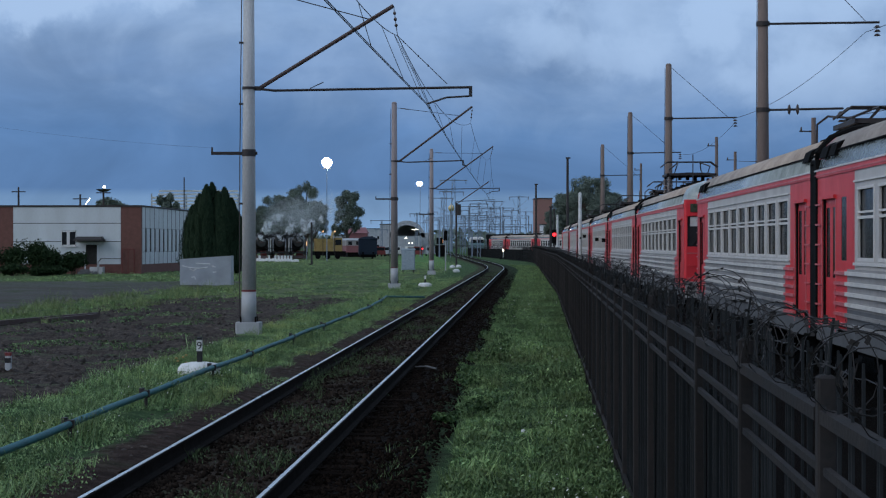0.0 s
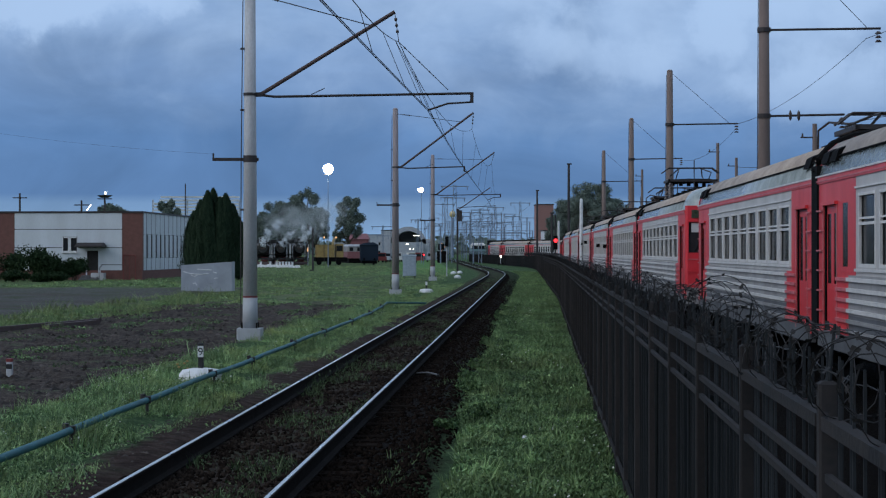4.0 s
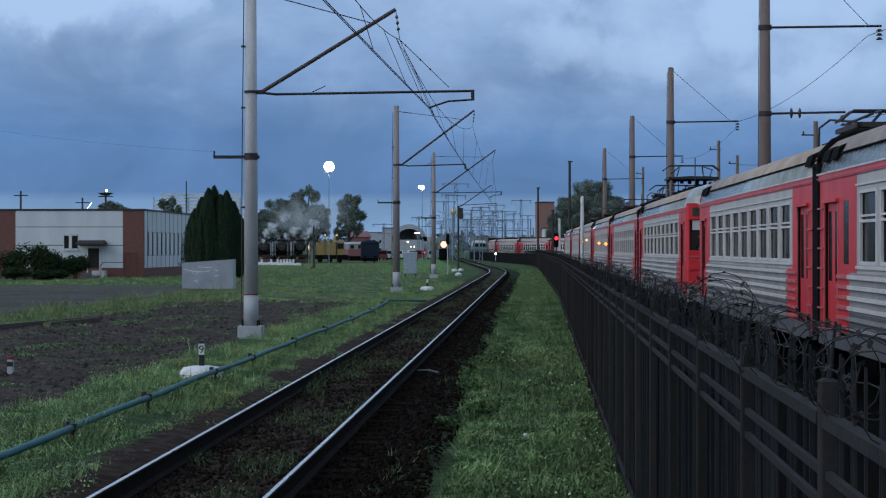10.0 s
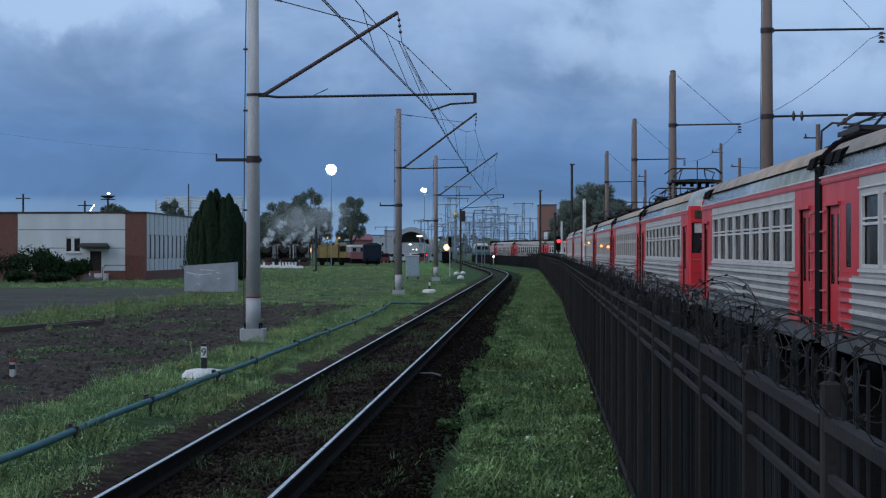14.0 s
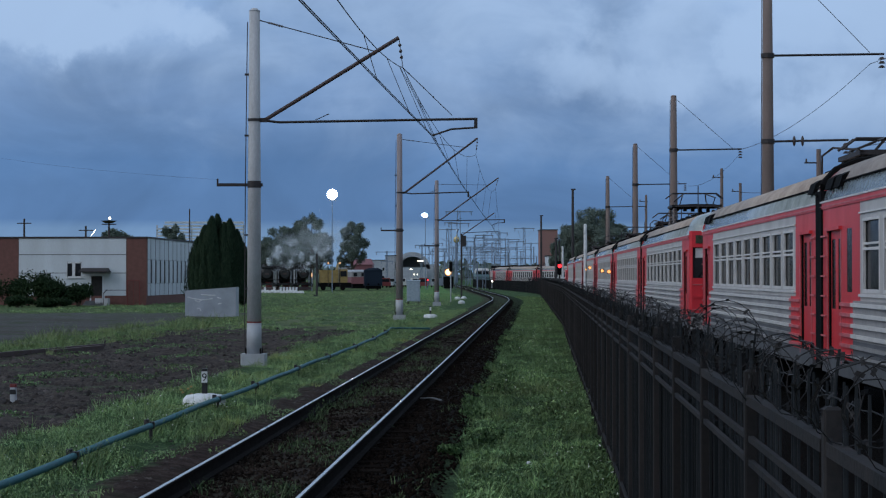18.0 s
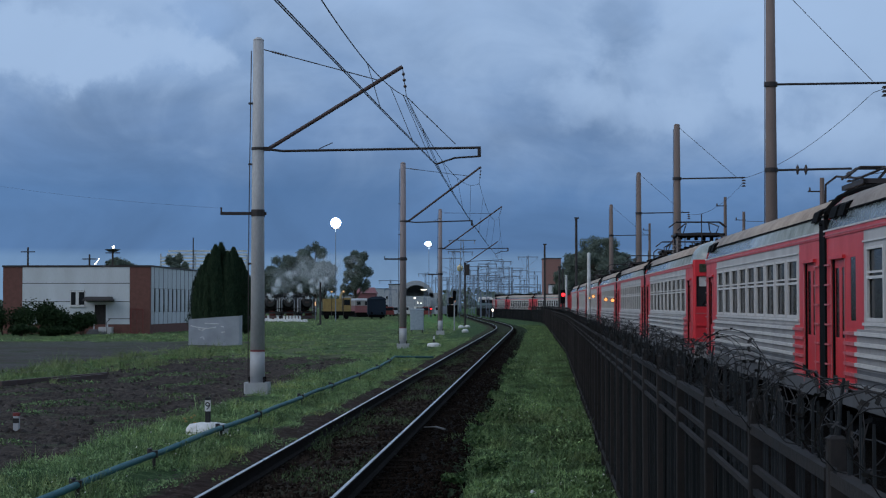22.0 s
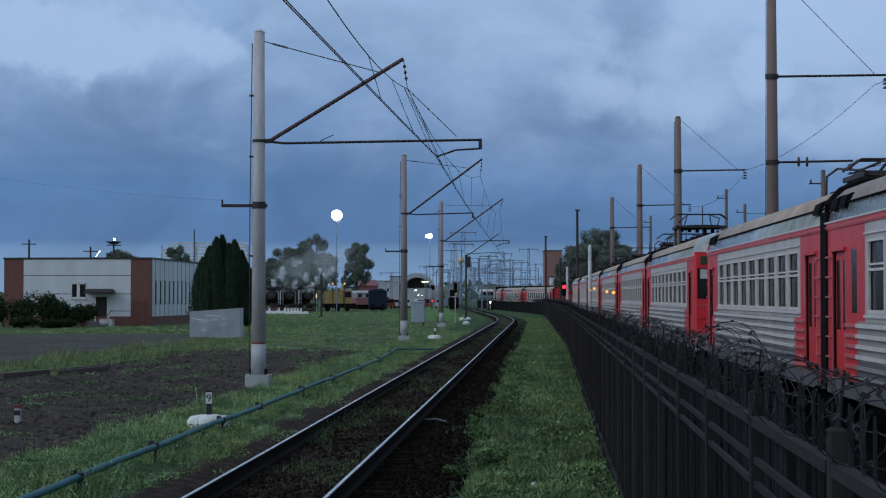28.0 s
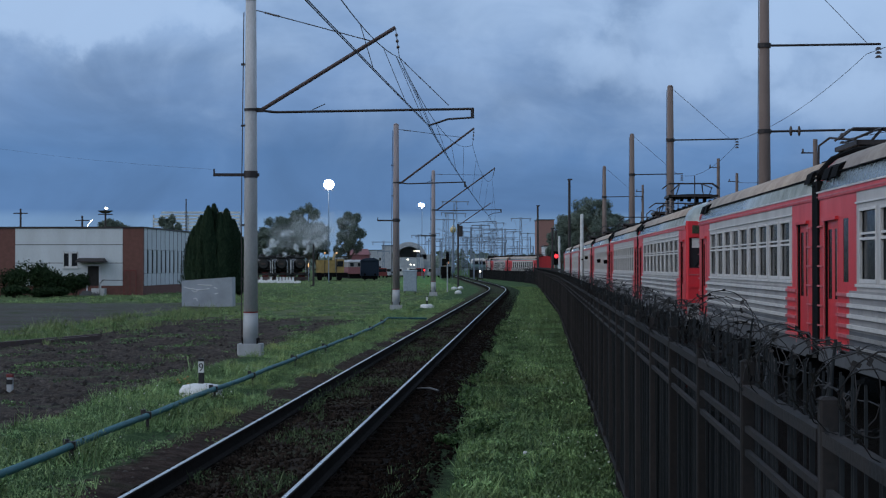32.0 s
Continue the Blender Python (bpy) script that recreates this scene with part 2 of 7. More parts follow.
M_TEAL = mat("faded_teal_loco_paint", (0.16, 0.27, 0.30), 0.6, color2=(0.1, 0.16, 0.18), scale=2)
M_CARLOW = mat("dirty_lower_side_paint", (0.31, 0.305, 0.305), 0.55, color2=(0.13, 0.12, 0.115), scale=1.2, fine=18, streak=(1, 1, 0.25))
M_SKIRT = mat("dark_slate_skirt_paint", (0.115, 0.12, 0.13), 0.6, color2=(0.05, 0.05, 0.052), scale=1.2, fine=18, streak=(1, 1, 0.25))
M_ROOF = mat("dusty_train_roof", (0.47, 0.385, 0.325), 0.85, color2=(0.17, 0.135, 0.12), scale=1.4, fine=14)
M_ROOFS = mat("pale_roof_side", (0.33, 0.375, 0.37), 0.2, color2=(0.19, 0.22, 0.22), scale=1.4, fine=9, bump=0.35, bump_scale=3.0, stain=0.5)
M_UNDER = mat("black_underframe", (0.006, 0.0058, 0.0062), 0.85, spec=0.08)
M_GLASS = mat("dark_train_glass", (0.016, 0.018, 0.021), 0.12, 0.0, stain=0.1, spec=0.13)
M_CABGLASS = mat("greenish_cab_glass", (0.03, 0.036, 0.04), 0.1, spec=0.35)
M_GOLD = mat("dull_gilding", (0.62, 0.50, 0.27), 0.45, 0.3, color2=(0.45, 0.36, 0.2))
M_DISPLAY = mat("dull_green_display_glass", (0.045, 0.065, 0.04), 0.3)
M_PANEL = mat("white_wall_panel", (0.60, 0.64, 0.68), 0.7, color2=(0.47, 0.49, 0.51), scale=0.8, fine=12, streak=(1, 1, 0.3))
# red brick paled in its colour, as far-off haze would do
M_FARBRICK = mat("hazed_red_brick", (0.30, 0.155, 0.135), 0.9, color2=(0.22, 0.12, 0.11), scale=3)
M_BRICK = mat("brown_cladding", (0.165, 0.070, 0.058), 0.85, color2=(0.11, 0.05, 0.042), scale=3)
M_DARK = mat("dark_recess", (0.02, 0.018, 0.018), 0.9)
M_BARK = mat("tree_bark", (0.09, 0.07, 0.05), 0.95, bump=0.5)
# leaf green lifted towards blue-grey: distance haze put into the colour
M_LEAF = leafmat("hazed_tree_leaves", (0.118, 0.150, 0.128), (0.165, 0.202, 0.172))
M_THUJA = leafmat("thuja_leaves", (0.021, 0.040, 0.025), (0.046, 0.072, 0.044))
M_BUSH = leafmat("bush_leaves", (0.014, 0.030, 0.014), (0.035, 0.058, 0.026))
M_GRASS = leafmat("grass_blades", (0.082, 0.150, 0.060), (0.208, 0.300, 0.122), ((0.35, 0.40, 0.60, 0.72, 1.15), (1.1, 0.34, 0.66, 0.5, 1.5), (5.0, 0.35, 0.65, 0.65, 1.35)), (0.22, 0.52, 0.80, (0.150, 0.170, 0.065)), 0.22)
M_BANK = leafmat("bank_grass_blades", (0.096, 0.176, 0.072), (0.275, 0.395, 0.176), ((1.1, 0.34, 0.66, 0.5, 1.4), (5.0, 0.35, 0.65, 0.65, 1.3)), (0.5, 0.52, 0.78, (0.30, 0.34, 0.11)), 0.22)
M_DRYGRASS = leafmat("dry_grass_blades", (0.14, 0.20, 0.080), (0.26, 0.33, 0.15), ((1.3, 0.34, 0.66, 0.5, 1.25),), (0.6, 0.5, 0.8, (0.22, 0.21, 0.10)), 0.15)
M_CLOVER = leafmat("clover_leaves", (0.050, 0.103, 0.043), (0.172, 0.260, 0.110), ((0.35, 0.40, 0.60, 0.72, 1.15), (1.1, 0.34, 0.66, 0.45, 1.55), (5.0, 0.35, 0.65, 0.6, 1.4)), (0.22, 0.54, 0.82, (0.13, 0.15, 0.06)), 0.22)
M_DOCK = leafmat("broad_weed_leaves", (0.024, 0.052, 0.020), (0.075, 0.125, 0.048), ((2.0, 0.34, 0.66, 0.6, 1.4),), None, 0.12)
M_WEED = leafmat("dull_track_weeds", (0.018, 0.034, 0.014), (0.11, 0.16, 0.075), (), None, 0.15)
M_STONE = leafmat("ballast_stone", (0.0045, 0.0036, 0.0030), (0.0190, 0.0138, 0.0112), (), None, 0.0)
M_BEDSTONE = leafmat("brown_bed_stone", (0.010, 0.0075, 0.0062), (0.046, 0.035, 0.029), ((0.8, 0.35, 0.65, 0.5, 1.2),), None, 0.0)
M_SOIL = leafmat("soil_clods", (0.016, 0.012, 0.010), (0.085, 0.068, 0.059), ((0.8, 0.35, 0.65, 0.6, 1.3),))
M_FLOWER = mat("white_flower", (0.75, 0.76, 0.70), 0.8)
M_GREYBOX = mat("grey_block_paint", (0.41, 0.435, 0.48), 0.85, color2=(0.27, 0.285, 0.32), scale=1.5)
M_CAB = mat("grey_cabinet_paint", (0.35, 0.42, 0.49), 0.6)
M_BLACK = mat("black_loco_paint", (0.014, 0.014, 0.015), 0.45)
M_YELLOW = mat("yellow_machine_paint", (0.36, 0.25, 0.09), 0.8, color2=(0.2, 0.13, 0.05), scale=2)
M_BLUEW = mat("dark_blue_wagon_paint", (0.022, 0.034, 0.055), 0.9, spec=0.15)
M_LOCORED = mat("dark_red_paint", (0.20, 0.03, 0.03), 0.6)
M_STEAM = mat("white_steam", (0.80, 0.84, 0.88), 1.0, stain=0.1)
M_VEIL = mat("thin_grey_steam", (0.68, 0.73, 0.78), 1.0, stain=0.1)
M_TINROOF = mat("red_tin_roof", (0.24, 0.09, 0.10), 0.7)
M_FAR = mat("far_grey_steel", (0.40, 0.42, 0.45), 0.7)
M_FLOOD = mat("flood_lamp_glow", (1, 1, 1), emit=(1.0, 0.95, 0.85), power=60.0)
M_AMBER = mat("amber_headlamp_glow", (1, 1, 1), emit=(1.0, 0.66, 0.34), power=3.2)
# dimmer orange emission that imitates the glare round the headlamp
M_AMBERRIM = mat("amber_halo_glow", (1, 0.6, 0.3), emit=(1.0, 0.36, 0.10), power=0.75)
M_WHITEGLOW = mat("white_lamp_glow", (1, 1, 1), emit=(1.0, 0.90, 0.72), power=5.0)
M_REDGLOW = mat("red_signal_glow", (0.5, 0, 0), emit=(1.0, 0.03, 0.04), power=2.6)
# emission for the reflections in the coach windows, where no lamp hangs
M_WARMGLINT = mat("amber_reflection_glow", (1, 0.6, 0.3), emit=(1.0, 0.36, 0.08), power=1.25)
M_WARM = mat("warm_window_glow", (1, 0.6, 0.3), emit=(1.0, 0.45, 0.18), power=0.9)


# ---------------------------------------------------------------- mesh helpers
class Shape:
    """Collects vertices and faces of one mesh."""

    def __init__(self):
        self.v, self.f = [], []

    def add(self, verts, faces):
        k = len(self.v)
        self.v += [tuple(p) for p in verts]
        self.f += [tuple(i + k for i in f) for f in faces]
        return self

    def box(self, x0, x1, y0, y1, z0, z1, c=0.0):
        """A box; c chamfers its upright edges."""
        c = min(c, (x1 - x0) * 0.45, (y1 - y0) * 0.45)
        ring = [(x0 + c, y0), (x1 - c, y0), (x1, y0 + c), (x1, y1 - c), (x1 - c, y1), (x0 + c, y1), (x0, y1 - c), (x0, y0 + c)] if c > 0 \
            else [(x0, y0), (x1, y0), (x1, y1), (x0, y1)]
        return self.prism(ring, z0, z1)

    def prism(self, ring, z0, z1, top=None):
        n = len(ring)
        top = top or ring
        vs = [(x, y, z0) for x, y in ring] + [(x, y, z1) for x, y in top]
        fs = [tuple(reversed(range(n))), tuple(range(n, 2 * n))] + [(i, (i + 1) % n, n + (i + 1) % n, n + i) for i in range(n)]
        return self.add(vs, fs)

    def cone(self, x, y, z0, z1, r0, r1, n=12):
        ring = [(x + r0 * math.cos(2 * math.pi * i / n), y + r0 * math.sin(2 * math.pi * i / n)) for i in range(n)]
        top = [(x + r1 * math.cos(2 * math.pi * i / n), y + r1 * math.sin(2 * math.pi * i / n)) for i in range(n)]
        return self.prism(ring, z0, z1, top)

    def tube(self, pts, r, n=6, r1=None):
        """A round bar along points."""
        pts = [Vector(p) for p in pts]
        k, base = len(pts), len(self.v)
        for i, p in enumerate(pts):
            d = (pts[min(i + 1, k - 1)] - pts[max(i - 1, 0)]).normalized()
            a = d.cross(Vector((0, 0, 1)) if abs(d.z) < 0.9 else Vector((1, 0, 0))).normalized()
            b = d.cross(a)
            rr = r if r1 is None else r + (r1 - r) * i / (k - 1)
            self.v += [tuple(p + (a * math.cos(2 * math.pi * j / n) + b * math.sin(2 * math.pi * j / n)) * rr) for j in range(n)]
        for i in range(k - 1):
            for j in range(n):
                q = (j + 1) % n
                self.f.append((base + i * n + j, base + i * n + q, base + (i + 1) * n + q, base + (i + 1) * n + j))
        self.f.append(tuple(base + j for j in reversed(range(n))))
        self.f.append(tuple(base + (k - 1) * n + j for j in range(n)))
        return self

    def sweep(self, profile, pts, closed=True):
        """A profile (x across, z up) carried along points in plan."""
        n, k, base = len(profile), len(pts), len(self.v)
        for i, (x, y, z) in enumerate(pts):
            a, b = pts[max(i - 1, 0)], pts[min(i + 1, k - 1)]
            dx, dy = b[0] - a[0], b[1] - a[1]
            h = math.hypot(dx, dy)
            px, py = dy / h, -dx / h
            self.v += [(x + px * u, y + py * u, z + w) for u, w in profile]
        for i in range(k - 1):
            for j in range(n if closed else n - 1):
                q = (j + 1) % n
                self.f.append((base + i * n + j, base + i * n + q, base + (i + 1) * n + q, base + (i + 1) * n + j))
        if closed:
            self.f.append(tuple(base + j for j in reversed(range(n))))
            self.f.append(tuple(base + (k - 1) * n + j for j in range(n)))
        return self

    def ball(self, x, y, z, r, rz=None, n=10, m=6):
        rz = rz or r
        base = len(self.v)
        self.v.append((x, y, z - rz))
        for i in range(1, m):
            a = -math.pi / 2 + math.pi * i / m
            for j in range(n):
                b = 2 * math.pi * j / n
                self.v.append((x + r * math.cos(a) * math.cos(b), y + r * math.cos(a) * math.sin(b), z + rz * math.sin(a)))
        self.v.append((x, y, z + rz))
        last = len(self.v) - 1
        for j in range(n):
            q = (j + 1) % n
            self.f.append((base, base + 1 + q, base + 1 + j))
            for i in range(m - 2):
                s = base + 1 + i * n
                self.f.append((s + j, s + q, s + n + q, s + n + j))
            s = base + 1 + (m - 2) * n
            self.f.append((s + j, s + q, last))
        return self

    def mesh(self, name, material, smooth=False):
        me = bpy.data.meshes.new(name)
        me.from_pydata(self.v, [], self.f)
        me.materials.append(material)
        if smooth:
            me.polygons.foreach_set("use_smooth", [True] * len(me.polygons))
        me.update()
        return me


def part(name, shape, material, parent=None, label="", smooth=False):
    ob = new(name, shape.mesh(name, material, smooth) if isinstance(shape, Shape) else shape)
    ob.parent = parent
    if label:
        ob["label"] = label
    return ob


def empty(name, x=0, y=0, z=0, rz=0, label="", category="", group="", kind=""):
    ob = new(name)
    ob.empty_display_size = 0.2
    ob.matrix_basis = pose(x, y, z, 0, 0, rz)
    return tagged(ob, label, category, group, kind)


def scatter_mesh(name, verts, faces, material):
    """A mesh from numpy arrays of triangles."""
    me = bpy.data.meshes.new(name)
    nv, nf = len(verts), len(faces)
    me.vertices.add(nv)
    me.vertices.foreach_set("co", np.asarray(verts, dtype=np.float32).ravel())
    me.loops.add(nf * 3)
    me.loops.foreach_set("vertex_index", np.asarray(faces, dtype=np.int32).ravel())
    me.polygons.add(nf)
    me.polygons.foreach_set("loop_start", np.arange(0, nf * 3, 3, dtype=np.int32))
    me.materials.append(material)
    me.update(calc_edges=True)
    return me


def flakes(centres, size, rng, flat=0.0):
    """Two-triangle leaves, one at each centre, turned at random."""
    k = len(centres)
    a = rng.normal(size=(k, 3))
    a /= np.linalg.norm(a, axis=1)[:, None]
    b = rng.normal(size=(k, 3))
    b -= (a * b).sum(1)[:, None] * a
    b /= np.linalg.norm(b, axis=1)[:, None]
    s = (size * rng.uniform(0.6, 1.4, k))[:, None]
    v = np.stack([centres - a * s, centres + b * s * 0.6, centres + a * s, centres - b * s * 0.6], 1).reshape(-1, 3)
    i = np.arange(k)[:, None] * 4
    f = np.concatenate([i + [0, 1, 2], i + [0, 2, 3]], 0)
    return v, f


# ---------------------------------------------------------------- sky backdrop
def build_backdrop():
    m = bpy.data.materials.new("evening_cloud_sky")
    m.use_nodes = True
    n, l = m.node_tree.nodes, m.node_tree.links
    n.clear()
    tc = n.new("ShaderNodeTexCoord")
    nrm = n.new("ShaderNodeVectorMath")
    nrm.operation = "NORMALIZE"
    l.new(tc.outputs["Object"], nrm.inputs[0])
    sep = n.new("ShaderNodeSeparateXYZ")
    l.new(nrm.outputs[0], sep.inputs[0])

    def noise_of(sc, detail, offset, rough=0.55, dist=0.0):
        mp = n.new("ShaderNodeMapping")
        mp.inputs["Scale"].default_value = sc
        mp.inputs["Location"].default_value = offset
        l.new(nrm.outputs[0], mp.inputs[0])
        q = n.new("ShaderNodeTexNoise")
        q.inputs["Scale"].default_value, q.inputs["Detail"].default_value = 1.0, detail
        q.inputs["Roughness"].default_value, q.inputs["Distortion"].default_value = rough, dist
        l.new(mp.outputs[0], q.inputs["Vector"])
        return q.outputs["Fac"]

    def calc(op, a, c, clamp=False):
        q = n.new("ShaderNodeMath")
        q.operation, q.use_clamp = op, clamp
        for i, v in enumerate((a, c)):
            if isinstance(v, (int, float)):
                q.inputs[i].default_value = v
            else:
                l.new(v, q.inputs[i])
        return q.outputs[0]

    def vmath(op, a, c):
        q = n.new("ShaderNodeVectorMath")
        q.operation = op
        for i, v in enumerate((a, c)):
            if isinstance(v, tuple):
                q.inputs[i].default_value = v
            elif v is not None:
                l.new(v, q.inputs[i])
        return q

    # cloud banks: degrees right of the middle, degrees up, half widths across and up, gain
    banks = [(-12.6, 8.3, 5.0, 1.35, 0.40), (-8.0, 8.2, 1.4, 0.9, 0.22), (-12.0, 5.8, 5.5, 1.5, -0.10), (-7.4, 9.7, 1.3, 1.0, -0.24),
             (0.5, 9.2, 5.5, 1.6, -0.02), (3.9, 6.9, 2.4, 1.1, 0.15), (6.6, 6.0, 3.0, 1.2, 0.15), (5.6, 9.0, 2.2, 1.5, -0.20),
             (9.7, 7.6, 1.6, 1.5, 0.26), (12.6, 8.6, 3.6, 2.4, 0.20), (13.4, 5.4, 4.0, 1.7, 0.28), (-2.8, 8.9, 2.0, 1.2, 0.03),
             (-4.0, 6.2, 3.0, 1.2, -0.05), (10.5, 10.8, 4.0, 1.4, 0.10), (-13.5, 11.0, 5.0, 1.2, 0.08)]
    warp = n.new("ShaderNodeTexNoise")
    warp.inputs["Scale"].default_value, warp.inputs["Detail"].default_value, warp.inputs["Roughness"].default_value = 26.0, 7, 0.58
    l.new(nrm.outputs[0], warp.inputs["Vector"])
    bent = vmath("ADD", nrm.outputs[0], vmath("MULTIPLY", vmath("SUBTRACT", warp.outputs["Color"], (0.5, 0.5, 0.5)).outputs[0], (0.075, 0.0, 0.050)).outputs[0]).outputs[0]
    bank = None
    for az, el, wa, we, gain in banks:
        away = vmath("SUBTRACT", bent, (math.sin(radians(az)), 0.0, math.sin(radians(el))))
        away = vmath("MULTIPLY", away.outputs[0], (1 / radians(wa), 0.0, 1 / radians(we)))
        fall = n.new("ShaderNodeMapRange")
        fall.interpolation_type = "SMOOTHSTEP"
        fall.inputs[1].default_value, fall.inputs[2].default_value = 1.02, 0.3
        fall.inputs[3].default_value, fall.inputs[4].default_value = 0.0, gain
        l.new(vmath("LENGTH", away.outputs[0], None).outputs[1], fall.inputs[0])
        bank = fall.outputs[0] if bank is None else calc("ADD", bank, fall.outputs[0])
    big = noise_of((5.0, 5.0, 9.0), 5, (3.1, 0.0, 2.2), 0.5, 0.3)
    fine = noise_of((22.0, 22.0, 34.0), 6, (0.4, 2.0, 5.2), 0.55, 0.3)
    height = n.new("ShaderNodeMapRange")
    height.inputs[1].default_value, height.inputs[2].default_value = 0.0, 0.20
    l.new(sep.outputs[2], height.inputs[0])
    base = n.new("ShaderNodeValToRGB")
    l.new(height.outputs[0], base.inputs[0])
    cr = base.color_ramp
    cr.elements[0].position, cr.elements[0].color = 0.0, (0.184, 0.312, 0.505, 1)
    cr.elements[1].position, cr.elements[1].color = 1.0, (0.300, 0.435, 0.665, 1)
    for p, c in ((0.09, (0.172, 0.292, 0.482, 1)), (0.138, (0.150, 0.266, 0.456, 1)), (0.163, (0.097, 0.194, 0.384, 1)), (0.33, (0.094, 0.194, 0.390, 1)), (0.5, (0.147, 0.251, 0.450, 1)), (0.72, (0.205, 0.330, 0.555, 1))):
        e = cr.elements.new(p)
        e.color = c
    puffs = noise_of((11.0, 11.0, 19.0), 7, (1.7, 4.0, 0.9), 0.56, 0.9)
    mixed = calc("ADD", calc("ADD", calc("MULTIPLY", big, 0.30), calc("ADD", bank, 0.20)), calc("ADD", calc("MULTIPLY", puffs, 0.55), calc("MULTIPLY", fine, 0.22)))
    # brighter cloud towards the right and higher up
    lift = calc("ADD", calc("MULTIPLY", sep.outputs[0], 0.22), calc("MULTIPLY", height.outputs[0], 0.34))
    k = n.new("ShaderNodeMapRange")
    k.interpolation_type = "SMOOTHSTEP"
    k.inputs[1].default_value, k.inputs[2].default_value = 0.74, 1.22
    l.new(calc("ADD", mixed, lift), k.inputs[0])
    mx = n.new("ShaderNodeMixRGB")
    low = n.new("ShaderNodeMapRange")
    low.interpolation_type = "SMOOTHSTEP"
    low.inputs[1].default_value, low.inputs[2].default_value = 0.035, 0.105
    l.new(sep.outputs[2], low.inputs[0])
    l.new(calc("MULTIPLY", calc("MULTIPLY", k.outputs[0], low.outputs[0]), 0.80), mx.inputs[0])
    shade = n.new("ShaderNodeMapRange")
    shade.inputs[1].default_value, shade.inputs[2].default_value = 0.30, 0.70
    shade.inputs[3].default_value, shade.inputs[4].default_value = 0.84, 1.16
    l.new(noise_of((9.0, 9.0, 17.0), 6, (8.0, 1.0, 3.3), 0.55, 0.7), shade.inputs[0])
    sc = n.new("ShaderNodeVectorMath")
    sc.operation = "SCALE"
    l.new(base.outputs[0], sc.inputs[0])
    l.new(shade.outputs[0], sc.inputs[3])
    l.new(sc.outputs[0], mx.inputs[1])
    mx.inputs[2].default_value = (0.375, 0.525, 0.765, 1)
    em = n.new("ShaderNodeEmission")
    l.new(mx.outputs[0], em.inputs[0])
    out = n.new("ShaderNodeOutputMaterial")
    l.new(em.outputs[0], out.inputs[0])
    s, cols, rows, r = Shape(), 40, 16, 3600.0
    for j in range(rows + 1):
        e = radians(-1.0 + 31.0 * j / rows)
        for i in range(cols + 1):
            a = radians(-45 + 90 * i / cols)
            s.v.append((r * math.sin(a) * math.cos(e), r * math.cos(a) * math.cos(e), r * math.sin(e)))
    for j in range(rows):
        for i in range(cols):
            k0 = j * (cols + 1) + i
            s.f.append((k0, k0 + 1, k0 + cols + 2, k0 + cols + 1))
    ob = part("backdrop", s, m, None, smooth=True)
    ob.location = (0, 0, 0)
    return tagged(ob, "dusky blue evening sky with drifting grey clouds", "sky", kind="structure")


backdrop = build_backdrop()


# ---------------------------------------------------------------- ground and track
def ground_z(x, y):
    u = x - track_x(y)
    if abs(u) < 2.1 and -30 < y < 470:
        return -0.2 * min(1.0, (2.1 - abs(u)) / 0.65)
    if u < -2.2 and 0 < y < 200:
        f = min(1.0, (-2.2 - u) / 2.0)
        return f * 0.09 * noise.noise(Vector((x * 0.35, y * 0.35, 1.0))) + f * 0.03 * noise.noise(Vector((x * 1.7, y * 1.7, 4.0)))
    return 0.0


def build_ground():
    xs = [-3500, -1200, -500, -250, -140, -90, -60, -45] + [-36 + 0.6 * i for i in range(70)] + [8, 14, 25, 60, 140, 400, 1200, 3500]
    ys = [-300, -100, -40, -10, 5] + [10 + 0.7 * i for i in range(150)] + [118, 125, 135, 150, 170, 200, 250, 320, 450, 700, 1200, 2200, 4200]
    s = Shape()
    for y in ys:
        for x in xs:
            s.v.append((x, y, ground_z(x, y)))
    w = len(xs)
    for j in range(len(ys) - 1):
        for i in range(w - 1):
            k = j * w + i
            s.f.append((k, k + 1, k + w + 1, k + w))
    ob = part("ground", s, M_GROUND, smooth=True)
    tagged(ob, "patchy grass, dark gravel and ballast of a railway yard", "ground", kind="structure")


build_ground()


def line(off, d0, d1, step=2.0, z=0.0):
    k = max(2, int((d1 - d0) / step) + 1)
    return [(track_x(d0 + (d1 - d0) * i / (k - 1), off), d0 + (d1 - d0) * i / (k - 1), z) for i in range(k)]


RAILPROF = [(-0.075, -0.035), (0.075, -0.035), (0.075, -0.02), (0.012, 0.0), (0.010, 0.115), (0.036, 0.125), (0.036, 0.150),
            (-0.036, 0.150), (-0.036, 0.125), (-0.010, 0.115), (-0.012, 0.0), (-0.075, -0.02)]
HEADPROF = [(-0.026, 0.150), (0.020, 0.150), (0.017, 0.156), (0.008, 0.159), (-0.014, 0.159), (-0.023, 0.156)]

BEDPROF = [(-2.15, -0.08), (-1.75, 0.02), (-1.35, 0.0), (-1.0, -0.06), (-0.6, -0.045), (0.0, -0.03), (0.6, -0.045), (1.0, -0.058), (1.35, -0.042), (1.6, -0.012), (1.9, 0.02), (2.35, -0.08)]


def bed_z(u):
    for (a, za), (b, zb) in zip(BEDPROF, BEDPROF[1:]):
        if a <= u <= b:
            return za + (zb - za) * (u - a) / (b - a)
    return 0.0


